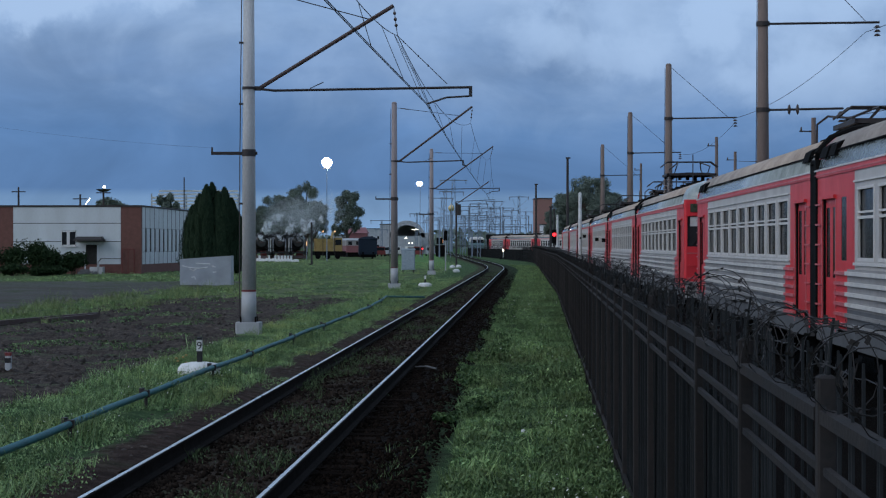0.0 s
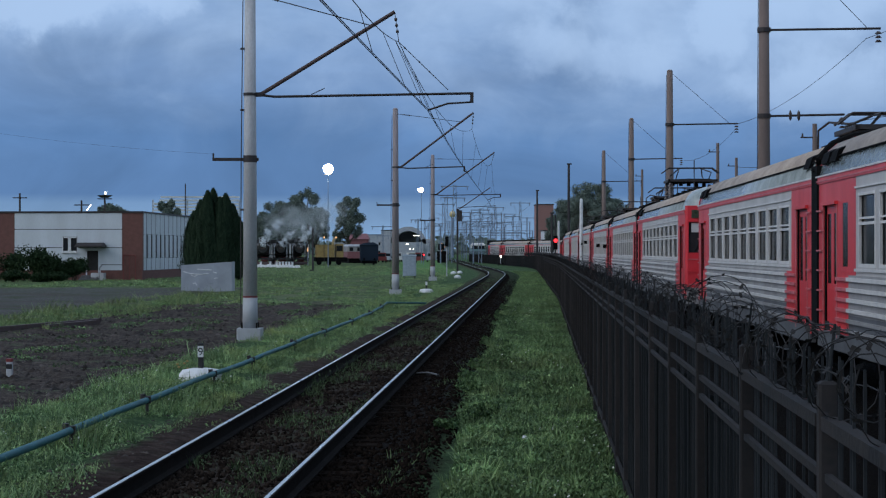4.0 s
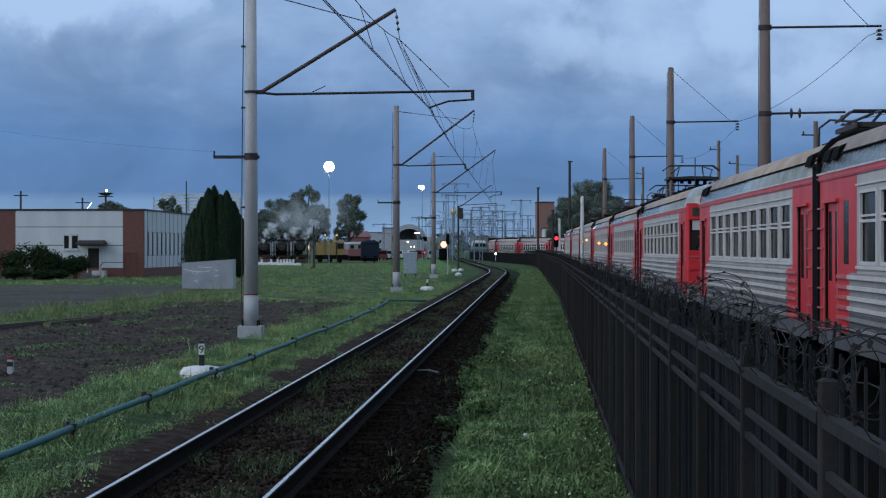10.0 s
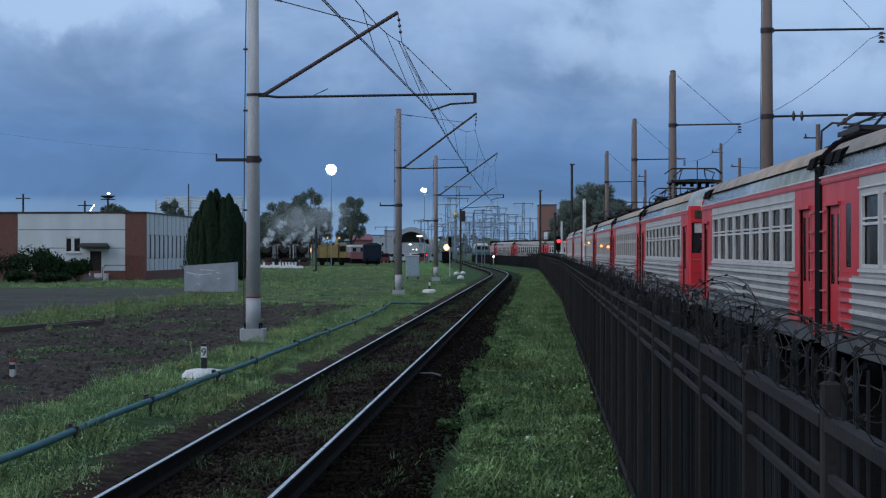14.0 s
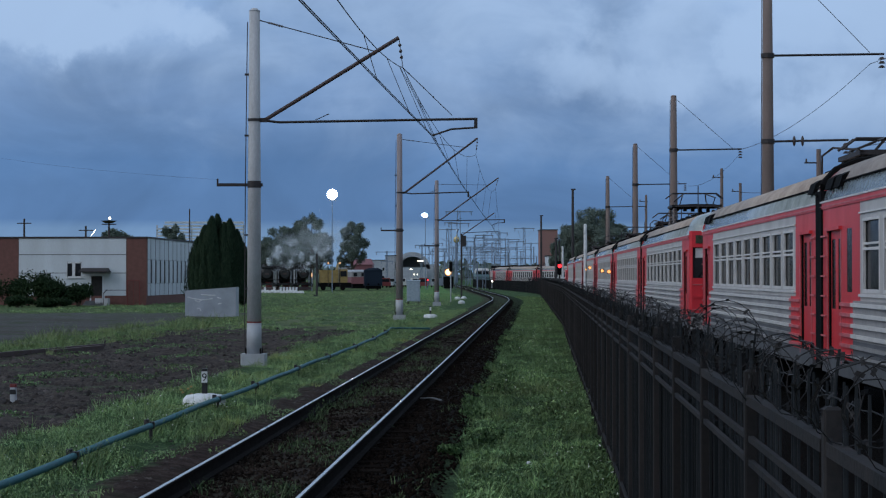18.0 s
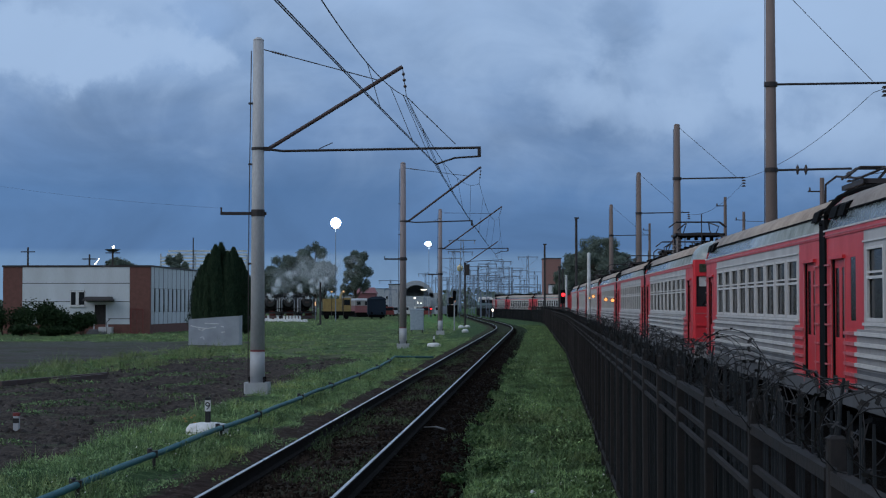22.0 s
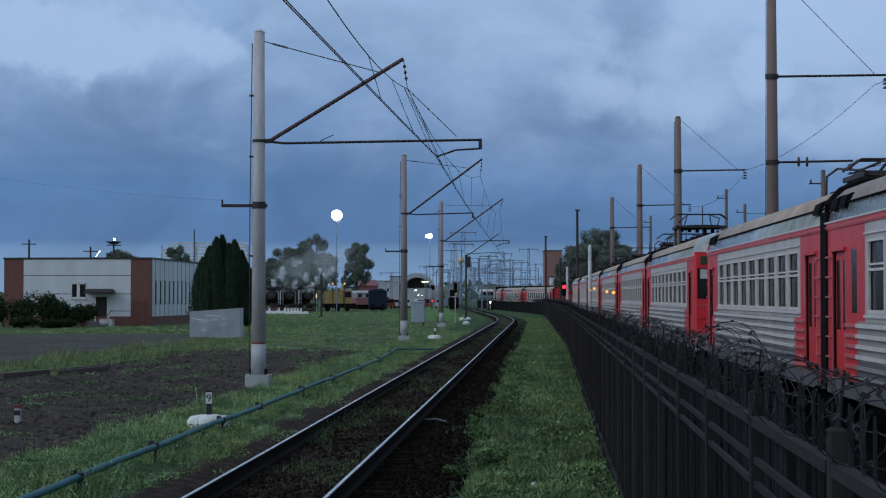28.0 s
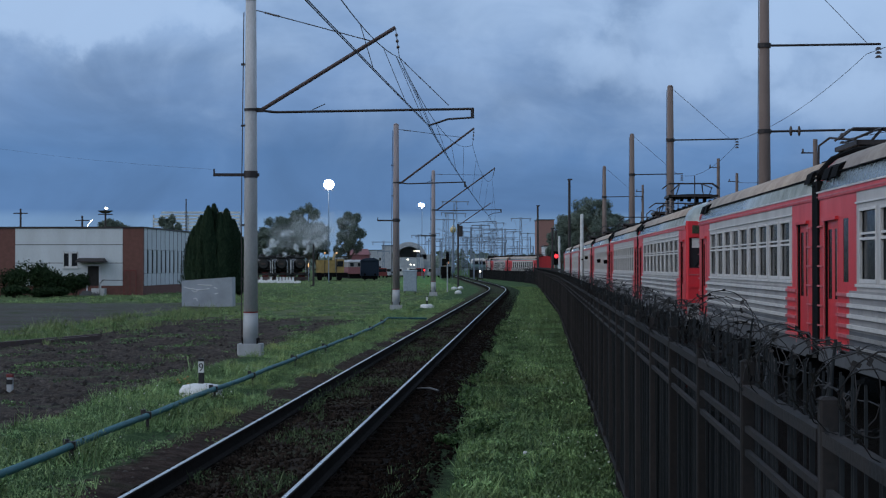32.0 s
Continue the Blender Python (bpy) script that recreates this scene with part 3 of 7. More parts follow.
def build_ballast():
    s = Shape().sweep(BEDPROF, line(0.0, -25, 465, 2.0, 0.0), closed=False)
    s.f = [tuple(reversed(f)) for f in s.f]
    bed = tagged(part("ballast_bed", s, M_GROUND, smooth=True), "dark brown ballast bed with weeds", "ballast", kind="structure")
    rng = np.random.default_rng(17)
    k = 30000
    d = 14 + 146 * rng.random(k) ** 2.2
    fade = rng.random(k) < np.clip((160.0 - d) / 90.0, 0, 1)
    u = rng.uniform(-1.05, 2.15, k)
    u = np.where(np.abs(np.abs(u) - 0.776) < 0.10, u + 0.22, u)
    c = np.stack([np.array([track_x(q, w) for q, w in zip(d, u)]), d, np.array([bed_z(w) for w in u]) + 0.004], 1)
    octa = np.array([(1, 0, 0), (-1, 0, 0), (0, 1, 0), (0, -1, 0), (0, 0, 1), (0, 0, -1)], dtype=float)
    size = rng.uniform(0.016, 0.042, (k, 1, 1))
    v = c[:, None, :] + octa[None] * size * rng.uniform(0.5, 1.2, (k, 6, 1)) + rng.normal(size=(k, 6, 3)) * size * 0.2
    tri = np.array([(0, 2, 4), (2, 1, 4), (1, 3, 4), (3, 0, 4), (2, 0, 5), (1, 2, 5), (3, 1, 5), (0, 3, 5)])
    f = (np.arange(k)[:, None, None] * 6 + tri[None]).reshape(-1, 3)
    f = f.reshape(k, 8, 3)
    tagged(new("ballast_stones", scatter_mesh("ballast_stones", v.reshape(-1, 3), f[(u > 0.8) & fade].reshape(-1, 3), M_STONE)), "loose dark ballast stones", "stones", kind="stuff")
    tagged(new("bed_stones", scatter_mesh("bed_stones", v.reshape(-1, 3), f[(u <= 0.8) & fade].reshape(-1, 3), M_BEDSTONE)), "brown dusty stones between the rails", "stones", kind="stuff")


build_ballast()


def build_track():
    root = empty("railway_track", track_x(0), 0, 0, label="single railway track with polished rails on dark ballast", category="railway track")
    root.matrix_basis = pose(0, 0, 0)
    for off in (-0.776, 0.776):
        pts = line(off, -20, 460, 3.0, 0.0)
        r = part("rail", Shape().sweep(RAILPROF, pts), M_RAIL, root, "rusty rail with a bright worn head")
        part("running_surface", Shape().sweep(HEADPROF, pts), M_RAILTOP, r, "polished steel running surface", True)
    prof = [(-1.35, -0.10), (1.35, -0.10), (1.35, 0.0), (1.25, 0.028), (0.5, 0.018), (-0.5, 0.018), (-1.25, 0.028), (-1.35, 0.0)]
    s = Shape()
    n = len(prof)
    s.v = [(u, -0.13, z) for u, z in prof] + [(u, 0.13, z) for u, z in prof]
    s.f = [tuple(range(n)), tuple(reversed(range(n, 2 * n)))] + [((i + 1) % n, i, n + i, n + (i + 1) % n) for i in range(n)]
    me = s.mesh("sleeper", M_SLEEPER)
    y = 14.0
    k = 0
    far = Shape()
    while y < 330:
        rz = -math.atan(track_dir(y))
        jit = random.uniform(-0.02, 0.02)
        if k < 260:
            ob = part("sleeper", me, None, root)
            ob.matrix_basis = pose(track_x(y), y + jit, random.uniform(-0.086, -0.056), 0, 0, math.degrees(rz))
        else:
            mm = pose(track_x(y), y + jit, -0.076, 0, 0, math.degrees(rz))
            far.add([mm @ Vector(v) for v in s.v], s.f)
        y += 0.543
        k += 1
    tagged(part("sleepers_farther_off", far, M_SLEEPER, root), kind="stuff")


build_track()


# ---------------------------------------------------------------- metal fence with razor wire
def fx(d):
    return 0.80 + 0.0603 * min(d, 83.0) + 0.050 * max(0.0, d - 83.0) - bent(d, 212.0, 36.0, 800.0)


def fence_dir(d):
    return (0.0603 if d < 83.0 else 0.050) - 2 * min(36.0, max(0.0, d - 212.0)) / 800.0


def build_fence():
    root = empty("metal_fence", label="long black metal fence with sheet panels and razor wire", category="fence")
    pitch = 1.9
    posts = [1.0 + pitch * i for i in range(200)]
    post = Shape().box(-0.042, 0.012, -0.028, 0.028, -0.2, 1.985, 0.006)
    post.prism([(-0.042, -0.028), (0.012, -0.028), (0.012, 0.028), (-0.042, 0.028)], 1.985, 1.993, [(-0.03, -0.015), (0.0, -0.015), (0.0, 0.015), (-0.03, 0.015)])
    pm = post.mesh("post", M_FENCER)
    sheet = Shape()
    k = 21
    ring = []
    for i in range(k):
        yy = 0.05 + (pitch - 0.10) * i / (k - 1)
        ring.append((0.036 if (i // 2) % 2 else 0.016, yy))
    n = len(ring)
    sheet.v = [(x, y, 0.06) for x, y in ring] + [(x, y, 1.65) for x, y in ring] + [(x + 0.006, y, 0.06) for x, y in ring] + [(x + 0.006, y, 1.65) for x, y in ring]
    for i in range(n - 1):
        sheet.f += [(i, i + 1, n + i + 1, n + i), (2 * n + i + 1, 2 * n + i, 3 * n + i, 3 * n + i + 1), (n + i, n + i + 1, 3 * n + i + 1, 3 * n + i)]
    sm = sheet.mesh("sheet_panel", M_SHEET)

    def bar(z0, z1, x0, x1):
        s = Shape().box(x0, x1, 0.05, pitch - 0.05, z0, z1)
        return s.mesh("cross_rail", M_FENCER)

    bars = [bar(1.863, 1.90, -0.042, 0.0), bar(1.722, 1.745, -0.032, -0.012), bar(1.632, 1.655, -0.032, -0.012), bar(0.20, 0.24, -0.036, -0.012)]
    picket = Shape().box(-0.004, 0.004, -0.005, 0.005, 0.05, 2.00).prism([(-0.0045, -0.005), (0.0045, -0.005), (0.0045, 0.005), (-0.0045, 0.005)], 2.00, 2.06,
                                                                          [(-0.003, -0.003), (0.003, -0.003), (0.003, 0.003), (-0.003, 0.003)])
    kmesh = picket.mesh("picket", M_FENCE)
    bracket = Shape().tube([(-0.012, 0, 1.96), (-0.006, 0, 2.06), (0.005, 0, 2.15)], 0.007, 6, 0.004)
    bm = bracket.mesh("wire_bracket", M_FENCE)
    rest = Shape()
    for i, d in enumerate(posts):
        rz = -math.degrees(math.atan(fence_dir(d)))
        m = pose(fx(d), d, 0, 0, 0, rz)
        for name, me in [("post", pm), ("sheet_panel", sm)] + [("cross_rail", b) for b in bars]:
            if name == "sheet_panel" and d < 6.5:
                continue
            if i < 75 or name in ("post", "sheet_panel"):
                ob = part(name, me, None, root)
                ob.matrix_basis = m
        if i < 60:
            ob = part("wire_bracket", bm, None, root)
            ob.matrix_basis = m
        for j in range(18):
            q = m @ pose(0.003, 0.055 + 0.1055 * j, random.uniform(-0.02, 0.02), 0, random.uniform(-0.5, 0.5), 0)
            if i < 16:
                ob = part("picket", kmesh, None, root)
                ob.matrix_basis = q
            elif i < 130:
                rest.add([q @ Vector(v) for v in picket.v], picket.f)
    tagged(part("pickets_farther_off", rest, M_FENCE, root), kind="stuff")
    # slack coils of razor wire, tangled, sagging and torn, with hanging loops
    rng = random.Random(5)

    def strand(pts, r=0.0020):
        s = Shape().tube(pts, r, 4)
        for p, q in zip(pts[::2], pts[1::2]):
            if rng.random() < 0.9:
                ax = (Vector(q) - Vector(p)).normalized()
                w = ax.cross(Vector((rng.uniform(-1, 1), rng.uniform(-1, 1), rng.uniform(-1, 1)))).normalized() * 0.0115
                c = Vector(p)
                s.add([c - w - ax * 0.004, c - w + ax * 0.009, c + w + ax * 0.004, c + w - ax * 0.009], [(0, 1, 2, 3)])
        part("razor_wire", s, M_RAZOR, root, "tangled razor wire coil along the fence top")

    for run in range(3):
        pts = []
        d = 4.0
        a = run * 1.3
        while d < 75:
            f = noise.noise(Vector((d * 0.7, run * 9.0, 0)))
            r = 0.085 + 0.02 * run + 0.08 * f
            sag = -0.05 + 0.13 * noise.noise(Vector((d * 0.55, 3.0 + run, 2)))
            pts.append((fx(d) + 0.01 + r * math.cos(a) * 0.9 + 0.05 * noise.noise(Vector((d * 2.1, run, 8))), d + r * 0.8 * math.sin(a * 0.63 + run), 2.08 + sag + r * math.sin(a)))
            a += 0.48 + 0.4 * noise.noise(Vector((d * 1.7, run, 5)))
            d += (0.040 if d < 14 else 0.055 if d < 30 else 0.10) * (1.0 + 0.5 * noise.noise(Vector((d * 3.0, run, 1))))
        strand(pts)
    for k in range(20):
        d = 4.5 + 22 * rng.random() ** 1.3
        r, t0, drop = rng.uniform(0.07, 0.19), rng.uniform(0, 6.28), rng.uniform(-0.12, 0.08)
        lean, n = rng.uniform(-1.2, 1.2), 16
        pts = []
        for i in range(n):
            q = t0 + (3.6 + lean) * i / (n - 1)
            pts.append((fx(d) - 0.03 + 0.05 * math.sin(q * 0.7 + k), d + 1.6 * r * math.cos(q), 2.0 + drop + r * math.sin(q)))
        strand(pts)
    for run in range(3):
        s = Shape()
        pts = []
        for i in range(900):
            d = 75 + 0.4 * i
            r = 0.15 + 0.05 * noise.noise(Vector((d * 0.3, run * 4.0, 1)))
            pts.append((fx(d) + r * math.cos(i * 1.3 + run * 2), d, 2.08 + r * math.sin(i * 1.3 + run * 2)))
        s.tube(pts, 0.007, 3)
        part("razor_wire", s, M_RAZOR, root, "razor wire running on along the fence top")
    for zz in (2.02, 2.15):
        strand([(fx(d) + 0.02 + 0.04 * noise.noise(Vector((d * 1.1, zz * 7, 4))), d, zz + 0.07 * noise.noise(Vector((d * 0.8, zz * 5, 6))) + 0.02 * noise.noise(Vector((d * 5.0, zz * 5, 6)))) for d in [3 + 0.07 * i for i in range(880)]])


build_fence()


# ---------------------------------------------------------------- trains
SIDE_A, SIDE_S = 4.84, 0.0439
CAR_W = 3.45


def build_car(L, head=False, panto=None, red=(2.2, 2.4), windows=9, label=""):
    """A commuter train car: its near side is x = 0, it runs along y from 0 to L."""
    root = empty("train_car", label=label or "grey commuter train car with red ends and ribbed sides", category="train car", group="parked commuter train")
    W = CAR_W
    RED0, RED1 = red
    w0, w1 = RED0 + 0.08, L - RED1 - 0.08
    pitch = (w1 - w0) / windows
    ZB, ZS, ZW, ZT = 1.0, 2.12, 3.16, 3.40

    def both(name, fn, material, label="", sides=(0, 1), smooth=False):
        for sd in sides:
            s = Shape()
            fn(s, (lambda x: x) if sd == 0 else (lambda x: W - x))
            if sd:
                s.f = [tuple(reversed(f)) for f in s.f]
            part(name, s, material, root, label, smooth)

    def slab(s, mx, x0, x1, y0, y1, z0, z1):
        a, b = sorted((mx(x0), mx(x1)))
        k = Shape().box(a, b, y0, y1, z0, z1)
        f = k.f if mx(1) == 1 else [tuple(reversed(q)) for q in k.f]
        s.add(k.v, f)

    both("side_wall", lambda s, mx: slab(s, mx, 0, 0.07, RED0, L - RED1, 2.0, ZS), M_CAR)
    both("side_wall", lambda s, mx: slab(s, mx, 0, 0.07, RED0, L - RED1, ZW, ZT), M_CAR)
    for i in range(windows + 1):
        ya, yb = max(RED0, w0 + pitch * i - 0.12), w0 + pitch * i + 0.12
        if i == windows:
            yb = L - RED1
        both("window_pier", lambda s, mx: slab(s, mx, 0, 0.07, ya, yb, ZS, ZW), M_CAR)
    LEAN = 0.55
    lo0, lo1 = RED0 + LEAN, L - RED1 + LEAN
    both("lower_side", lambda s, mx: slab(s, mx, 0, 0.07, lo0, lo1, 1.42, 2.0), M_CARLOW, "grimy ribbed lower side")
    both("lower_side", lambda s, mx: slab(s, mx, 0, 0.07, lo0, lo1, ZB + 0.12, 1.42), M_SKIRT, "dark slate band above the sill")
    both("red_end_panel", lambda s, mx: slab(s, mx, 0, 0.07, RED0, lo0, ZB + 0.12, 2.0), M_RED, "red paint running on below the windows")

    edge = 0.06 if head else 0.0
    for flip in (False, True):
        RED = RED1 if flip else RED0
        wide = RED > 2.8
        red_pieces = [(0.55, ZB, ZT, None), (RED, 3.05, ZT, 0.55)]
        red_pieces += [(RED - LEAN, ZB, 2.0, 1.65), (RED, 2.0, ZS, 1.65)] if flip else [(RED, ZB, ZS, 1.65)]
        red_pieces += [(RED - 1.0, ZS, 3.05, 1.65), (RED, ZS, 3.05, RED - 0.6)] if wide else [(RED, ZS, 3.05, 1.65)]
        for ye, za, zb, ys in red_pieces:
            ys = (edge if not flip else 0.0) if ys is None else ys
            ya, yb = (ys, ye) if not flip else (L - ye, L - ys)
            both("red_end_panel", lambda s, mx: slab(s, mx, 0, 0.07, ya, yb, za, zb), M_RED, "red painted car end")
        y0 = 0.55 if not flip else L - 1.65
        for i in range(2):
            yy = y0 + 0.55 * i

            def leaf(s, mx):
                slab(s, mx, 0.036, 0.062, yy, yy + 0.11, 1.05, 3.05)
                slab(s, mx, 0.036, 0.062, yy + 0.44, yy + 0.55, 1.05, 3.05)
                slab(s, mx, 0.036, 0.062, yy + 0.11, yy + 0.44, 1.05, 1.85)
                slab(s, mx, 0.036, 0.062, yy + 0.11, yy + 0.44, 2.92, 3.05)
            both("door_leaf", leaf, M_RED, "red sliding door leaf")
            both("door_window", lambda s, mx: slab(s, mx, 0.042, 0.052, yy + 0.11, yy + 0.44, 1.85, 2.92), M_GLASS)
        both("door_seal", lambda s, mx: [slab(s, mx, 0.010, 0.075, y0 + 0.001, y0 + 0.030, 1.05, 3.049), slab(s, mx, 0.010, 0.075, y0 + 1.010, y0 + 1.099, 1.05, 3.049)], M_UNDER, "black rubber door seal")
        for yq in (y0 - 0.05, y0 + 1.105):
            part("door_pillar", Shape().box(-0.012, 0.0, yq, yq + 0.045, 1.05, 3.05), M_REDL, root)
        both("door_hood", lambda s, mx: slab(s, mx, -0.05, 0.07, y0 - 0.06, y0 + 1.16, 3.05, 3.10), M_RED, sides=(0,))
        yv = RED - 1.0 if not flip else L - RED + 0.6
        if wide:
            both("vestibule_window", lambda s, mx: slab(s, mx, 0.004, 0.014, yv, yv + 0.4, ZS, 3.05), M_GLASS)
        for i in range(7):
            yr = 0.08 if not flip else L - 0.52
            if not (head and not flip):
                part("grab_rung", Shape().box(-0.04, -0.02, yr, yr + 0.42, 1.1 + 0.31 * i, 1.125 + 0.31 * i), M_REDL, root)
    for i in range(windows):
        y0, y1 = w0 + pitch * i + 0.12, w0 + pitch * (i + 1) - 0.12

        def wframe(s, mx):
            slab(s, mx, -0.010, 0.03, y0, y0 + 0.05, ZS, ZW)
            slab(s, mx, -0.010, 0.03, y1 - 0.05, y1, ZS, ZW)
            slab(s, mx, -0.010, 0.03, y0 + 0.05, y1 - 0.05, ZS, ZS + 0.05)
            slab(s, mx, -0.010, 0.03, y0 + 0.05, y1 - 0.05, ZW - 0.04, ZW)
            slab(s, mx, -0.004, 0.03, y0 + 0.05, y1 - 0.05, 2.71, 2.75)
            slab(s, mx, 0.0, 0.03, y0 + 0.05, y1 - 0.05, 2.79, 2.82)
        both("window_frame", wframe, M_CARW, "pale window frame with a transom")
        both("window_pane", lambda s, mx: slab(s, mx, 0.044, 0.052, y0 + 0.045, y1 - 0.045, ZS + 0.045, ZW - 0.035), M_GLASS)
    for z in (1.16, 1.31, 1.46, 1.61, 1.76, 1.91):
        part("side_rib", Shape().box(-0.04, 0.0, lo0, lo1, z, z + 0.055), M_CARW if z > 1.4 else M_CARLOW, root)
        part("side_rib", Shape().box(-0.035, 0.0, lo1, L - 1.67, z, z + 0.05), M_REDL, root)
        part("side_rib", Shape().box(-0.035, 0.0, 1.67, lo0, z, z + 0.05), M_REDL, root)
    both("side_sill", lambda s, mx: slab(s, mx, -0.01, 0.10, 0.3, L - 0.05, 0.86, ZB + 0.12), M_SKIRT)
    both("cant_stripe", lambda s, mx: [slab(s, mx, -0.02, 0.07, 0.06 if head else 0.0, L, ZT, ZT + 0.10)], M_RED, "red stripe below the roof")
    both("upper_moulding", lambda s, mx: [slab(s, mx, -0.025, 0.0, RED0, L - RED1, 3.23, 3.255)], M_CARW)
    both("window_rail", lambda s, mx: [slab(s, mx, -0.03, 0.0, RED0, L - RED1, ZS - 0.06, ZS - 0.02)], M_CARW)
    both("stripe_edge", lambda s, mx: [slab(s, mx, -0.03, -0.02, edge, L, ZT + 0.03, ZT + 0.05)], M_REDL)
    both("cant_moulding", lambda s, mx: [slab(s, mx, -0.035, 0.07, 0.06 if head else 0.0, L, ZT + 0.10, ZT + 0.125)], M_CARW)
    # roof
    y0 = 0.9 if head else 0.05
    rs = [(0.0, 3.52), (0.03, 3.63), (0.08, 3.77)]
    rt = [(0.08, 3.79), (0.16, 3.93), (0.30, 4.05), (0.62, 4.17), (1.1, 4.24), (W / 2, 4.26)]
    rt = rt + [(W - x, z) for x, z in reversed(rt[:-1])]

    def along(prof, ya, yb, th=0.03):
        s = Shape()
        k = len(prof)
        s.v = [(x, ya, z) for x, z in prof] + [(x, yb, z) for x, z in prof]
        s.f = [(i + 1, i, k + i, k + i + 1) for i in range(k - 1)]
        cz = sum(z for _, z in prof) / k
        inner = [(x + (W / 2 - x) * th, z - th) for x, z in prof]
        b = len(s.v)
        s.v += [(x, ya, z) for x, z in inner] + [(x, yb, z) for x, z in inner]
        s.f += [(b + i, b + i + 1, b + k + i + 1, b + k + i) for i in range(k - 1)]
        s.f += [(i, i + 1, b + i + 1, b + i) for i in range(k - 1)] + [(k + i + 1, k + i, b + k + i, b + k + i + 1) for i in range(k - 1)]
        return s

    part("roof_edge", along(rs, y0, L - 0.05), M_ROOFS, root, "pale green-grey roof edge", True)
    part("roof_edge", along([(W - x, z) for x, z in reversed(rs)], y0, L - 0.05), M_ROOFS, root, "", True)
    part("roof", along(rt, y0, L - 0.05), M_ROOF, root, "dusty brown roof", True)
    part("gutter", Shape().box(0.045, 0.10, y0, L - 0.05, 3.772, 3.792), M_UNDER, root)
    for ya, yb in ((0.35, 0.90), (L - 0.85, L - 0.30), (L - 1.55, L - 1.05)):
        if not (head and ya < 1):
            s = Shape()
            s.v = [(-0.010, ya, 3.70), (-0.010, yb, 3.70), (0.045, yb, 3.87), (0.045, ya, 3.87), (0.15, yb, 3.93), (0.15, ya, 3.93), (0.2, ya, 3.70), (0.2, yb, 3.70)]
            s.f = [(0, 1, 2, 3), (3, 2, 4, 5), (0, 3, 5, 6), (1, 7, 4, 2)]
            part("roof_vent", s, M_UNDER, root, "dark louvred vent at the roof edge")
    # end walls and gangway
    def end_wall(ya, yb, mtl):
        s = Shape()
        ring = [(0.0, ZB), (W, ZB), (W, 3.62)] + [(x, z) for x, z in reversed(rt)] + [(0.0, 3.62)]
        k = len(ring)
        s.v = [(x, ya, z) for x, z in ring] + [(x, yb, z) for x, z in ring]
        s.f = [tuple(range(k)), tuple(reversed(range(k, 2 * k)))] + [((i + 1) % k, i, k + i, k + (i + 1) % k) for i in range(k)]
        part("end_wall", s, mtl, root)
    end_wall(L - 0.07, L - 0.005, M_RED)
    part("gangway", Shape().box(0.9, W - 0.9, L - 0.01, L + 0.55, 1.2, 3.3, 0.1), M_UNDER, root, "black rubber gangway")
    if not head:
        end_wall(0.005, 0.07, M_RED)
        part("corner_seal", Shape().box(-0.03, 0.14, -0.55, 0.03, 0.95, 3.70, 0.04).tube([(0.0, -0.22, 3.60), (0.07, -0.22, 3.80), (0.28, -0.22, 4.03), (0.62, -0.22, 4.17), (1.1, -0.22, 4.23)], 0.085, 8), M_UNDER, root, "black rubber strip between cars")
    else:
        c = 0.06
        s = Shape()
        base = [(0.0, c), (c, 0.0), (W - c, 0.0), (W, c), (W, c + 0.05), (0.0, c + 0.05)]
        s.prism(base, 1.32, 2.30)
        s.prism([(0.0, c), (c, 0.0), (0.09, 0.0), (0.09, c + 0.05), (0.0, c + 0.05)], 2.30, 3.15)
        s.box(W / 2 - 0.1, W / 2 + 0.1, 0.0, 0.1, 2.30, 3.15).box(W - 0.09, W - c, 0.0, 0.1, 2.30, 3.15)
        s.prism(base, 3.15, 3.62)
        s.box(0.1, W - 0.1, -0.025, 0.0, 1.75, 1.80).box(0.1, W - 0.1, -0.025, 0.0, 3.17, 3.20)
        part("cab_front", s, M_CABRED, root, "bright red driving cab front")
        part("windscreen", Shape().box(0.09, W / 2 - 0.1, 0.05, 0.07, 2.30, 3.15), M_CABGLASS, root)
        part("windscreen", Shape().box(W / 2 + 0.1, W - 0.09, 0.05, 0.07, 2.30, 3.15), M_CABGLASS, root)
        part("sun_blind", Shape().box(0.17, 0.62, 0.03, 0.045, 2.87, 3.14), M_CARW, root, "white sun blind in the cab window")
        part("wiper", Shape().tube([(0.25, -0.02, 2.32), (0.55, -0.03, 2.75)], 0.016, 5).tube([(0.42, -0.035, 2.50), (0.68, -0.035, 2.98)], 0.02, 5), M_UNDER, root)
        part("cab_seam", Shape().box(0.08, W - 0.08, -0.012, 0.0, 1.40, 1.43).box(0.08, W - 0.08, -0.012, 0.0, 2.10, 2.13), M_REDL, root)
        part("white_skirt", Shape().box(0.03, W - 0.03, -0.02, 0.12, 0.86, 1.318), M_CARLOW, root, "grimy grey skirt under the cab")
        part("route_display", Shape().box(0.17, 0.50, -0.02, 0.0, 3.27, 3.50, 0.01), M_DISPLAY, root, "dull green route display")
        dome = Shape()
        k = len(rs + rt)
        prof = rs + rt + [(W - x, z) for x, z in reversed(rs)]
        k = len(prof)
        for t in range(6):
            f = t / 5
            sc = math.sqrt(max(0.0, 1 - (1 - f) ** 2))
            dome.v += [(W / 2 + (x - W / 2) * (0.72 + 0.28 * sc), 0.08 + 0.84 * f, 3.62 + (z - 3.62) * (0.25 + 0.75 * sc)) for x, z in prof]
        for t in range(5):
            dome.f += [(t * k + i + 1, t * k + i, (t + 1) * k + i, (t + 1) * k + i + 1) for i in range(k - 1)]
        dome.f.append(tuple(range(k)))
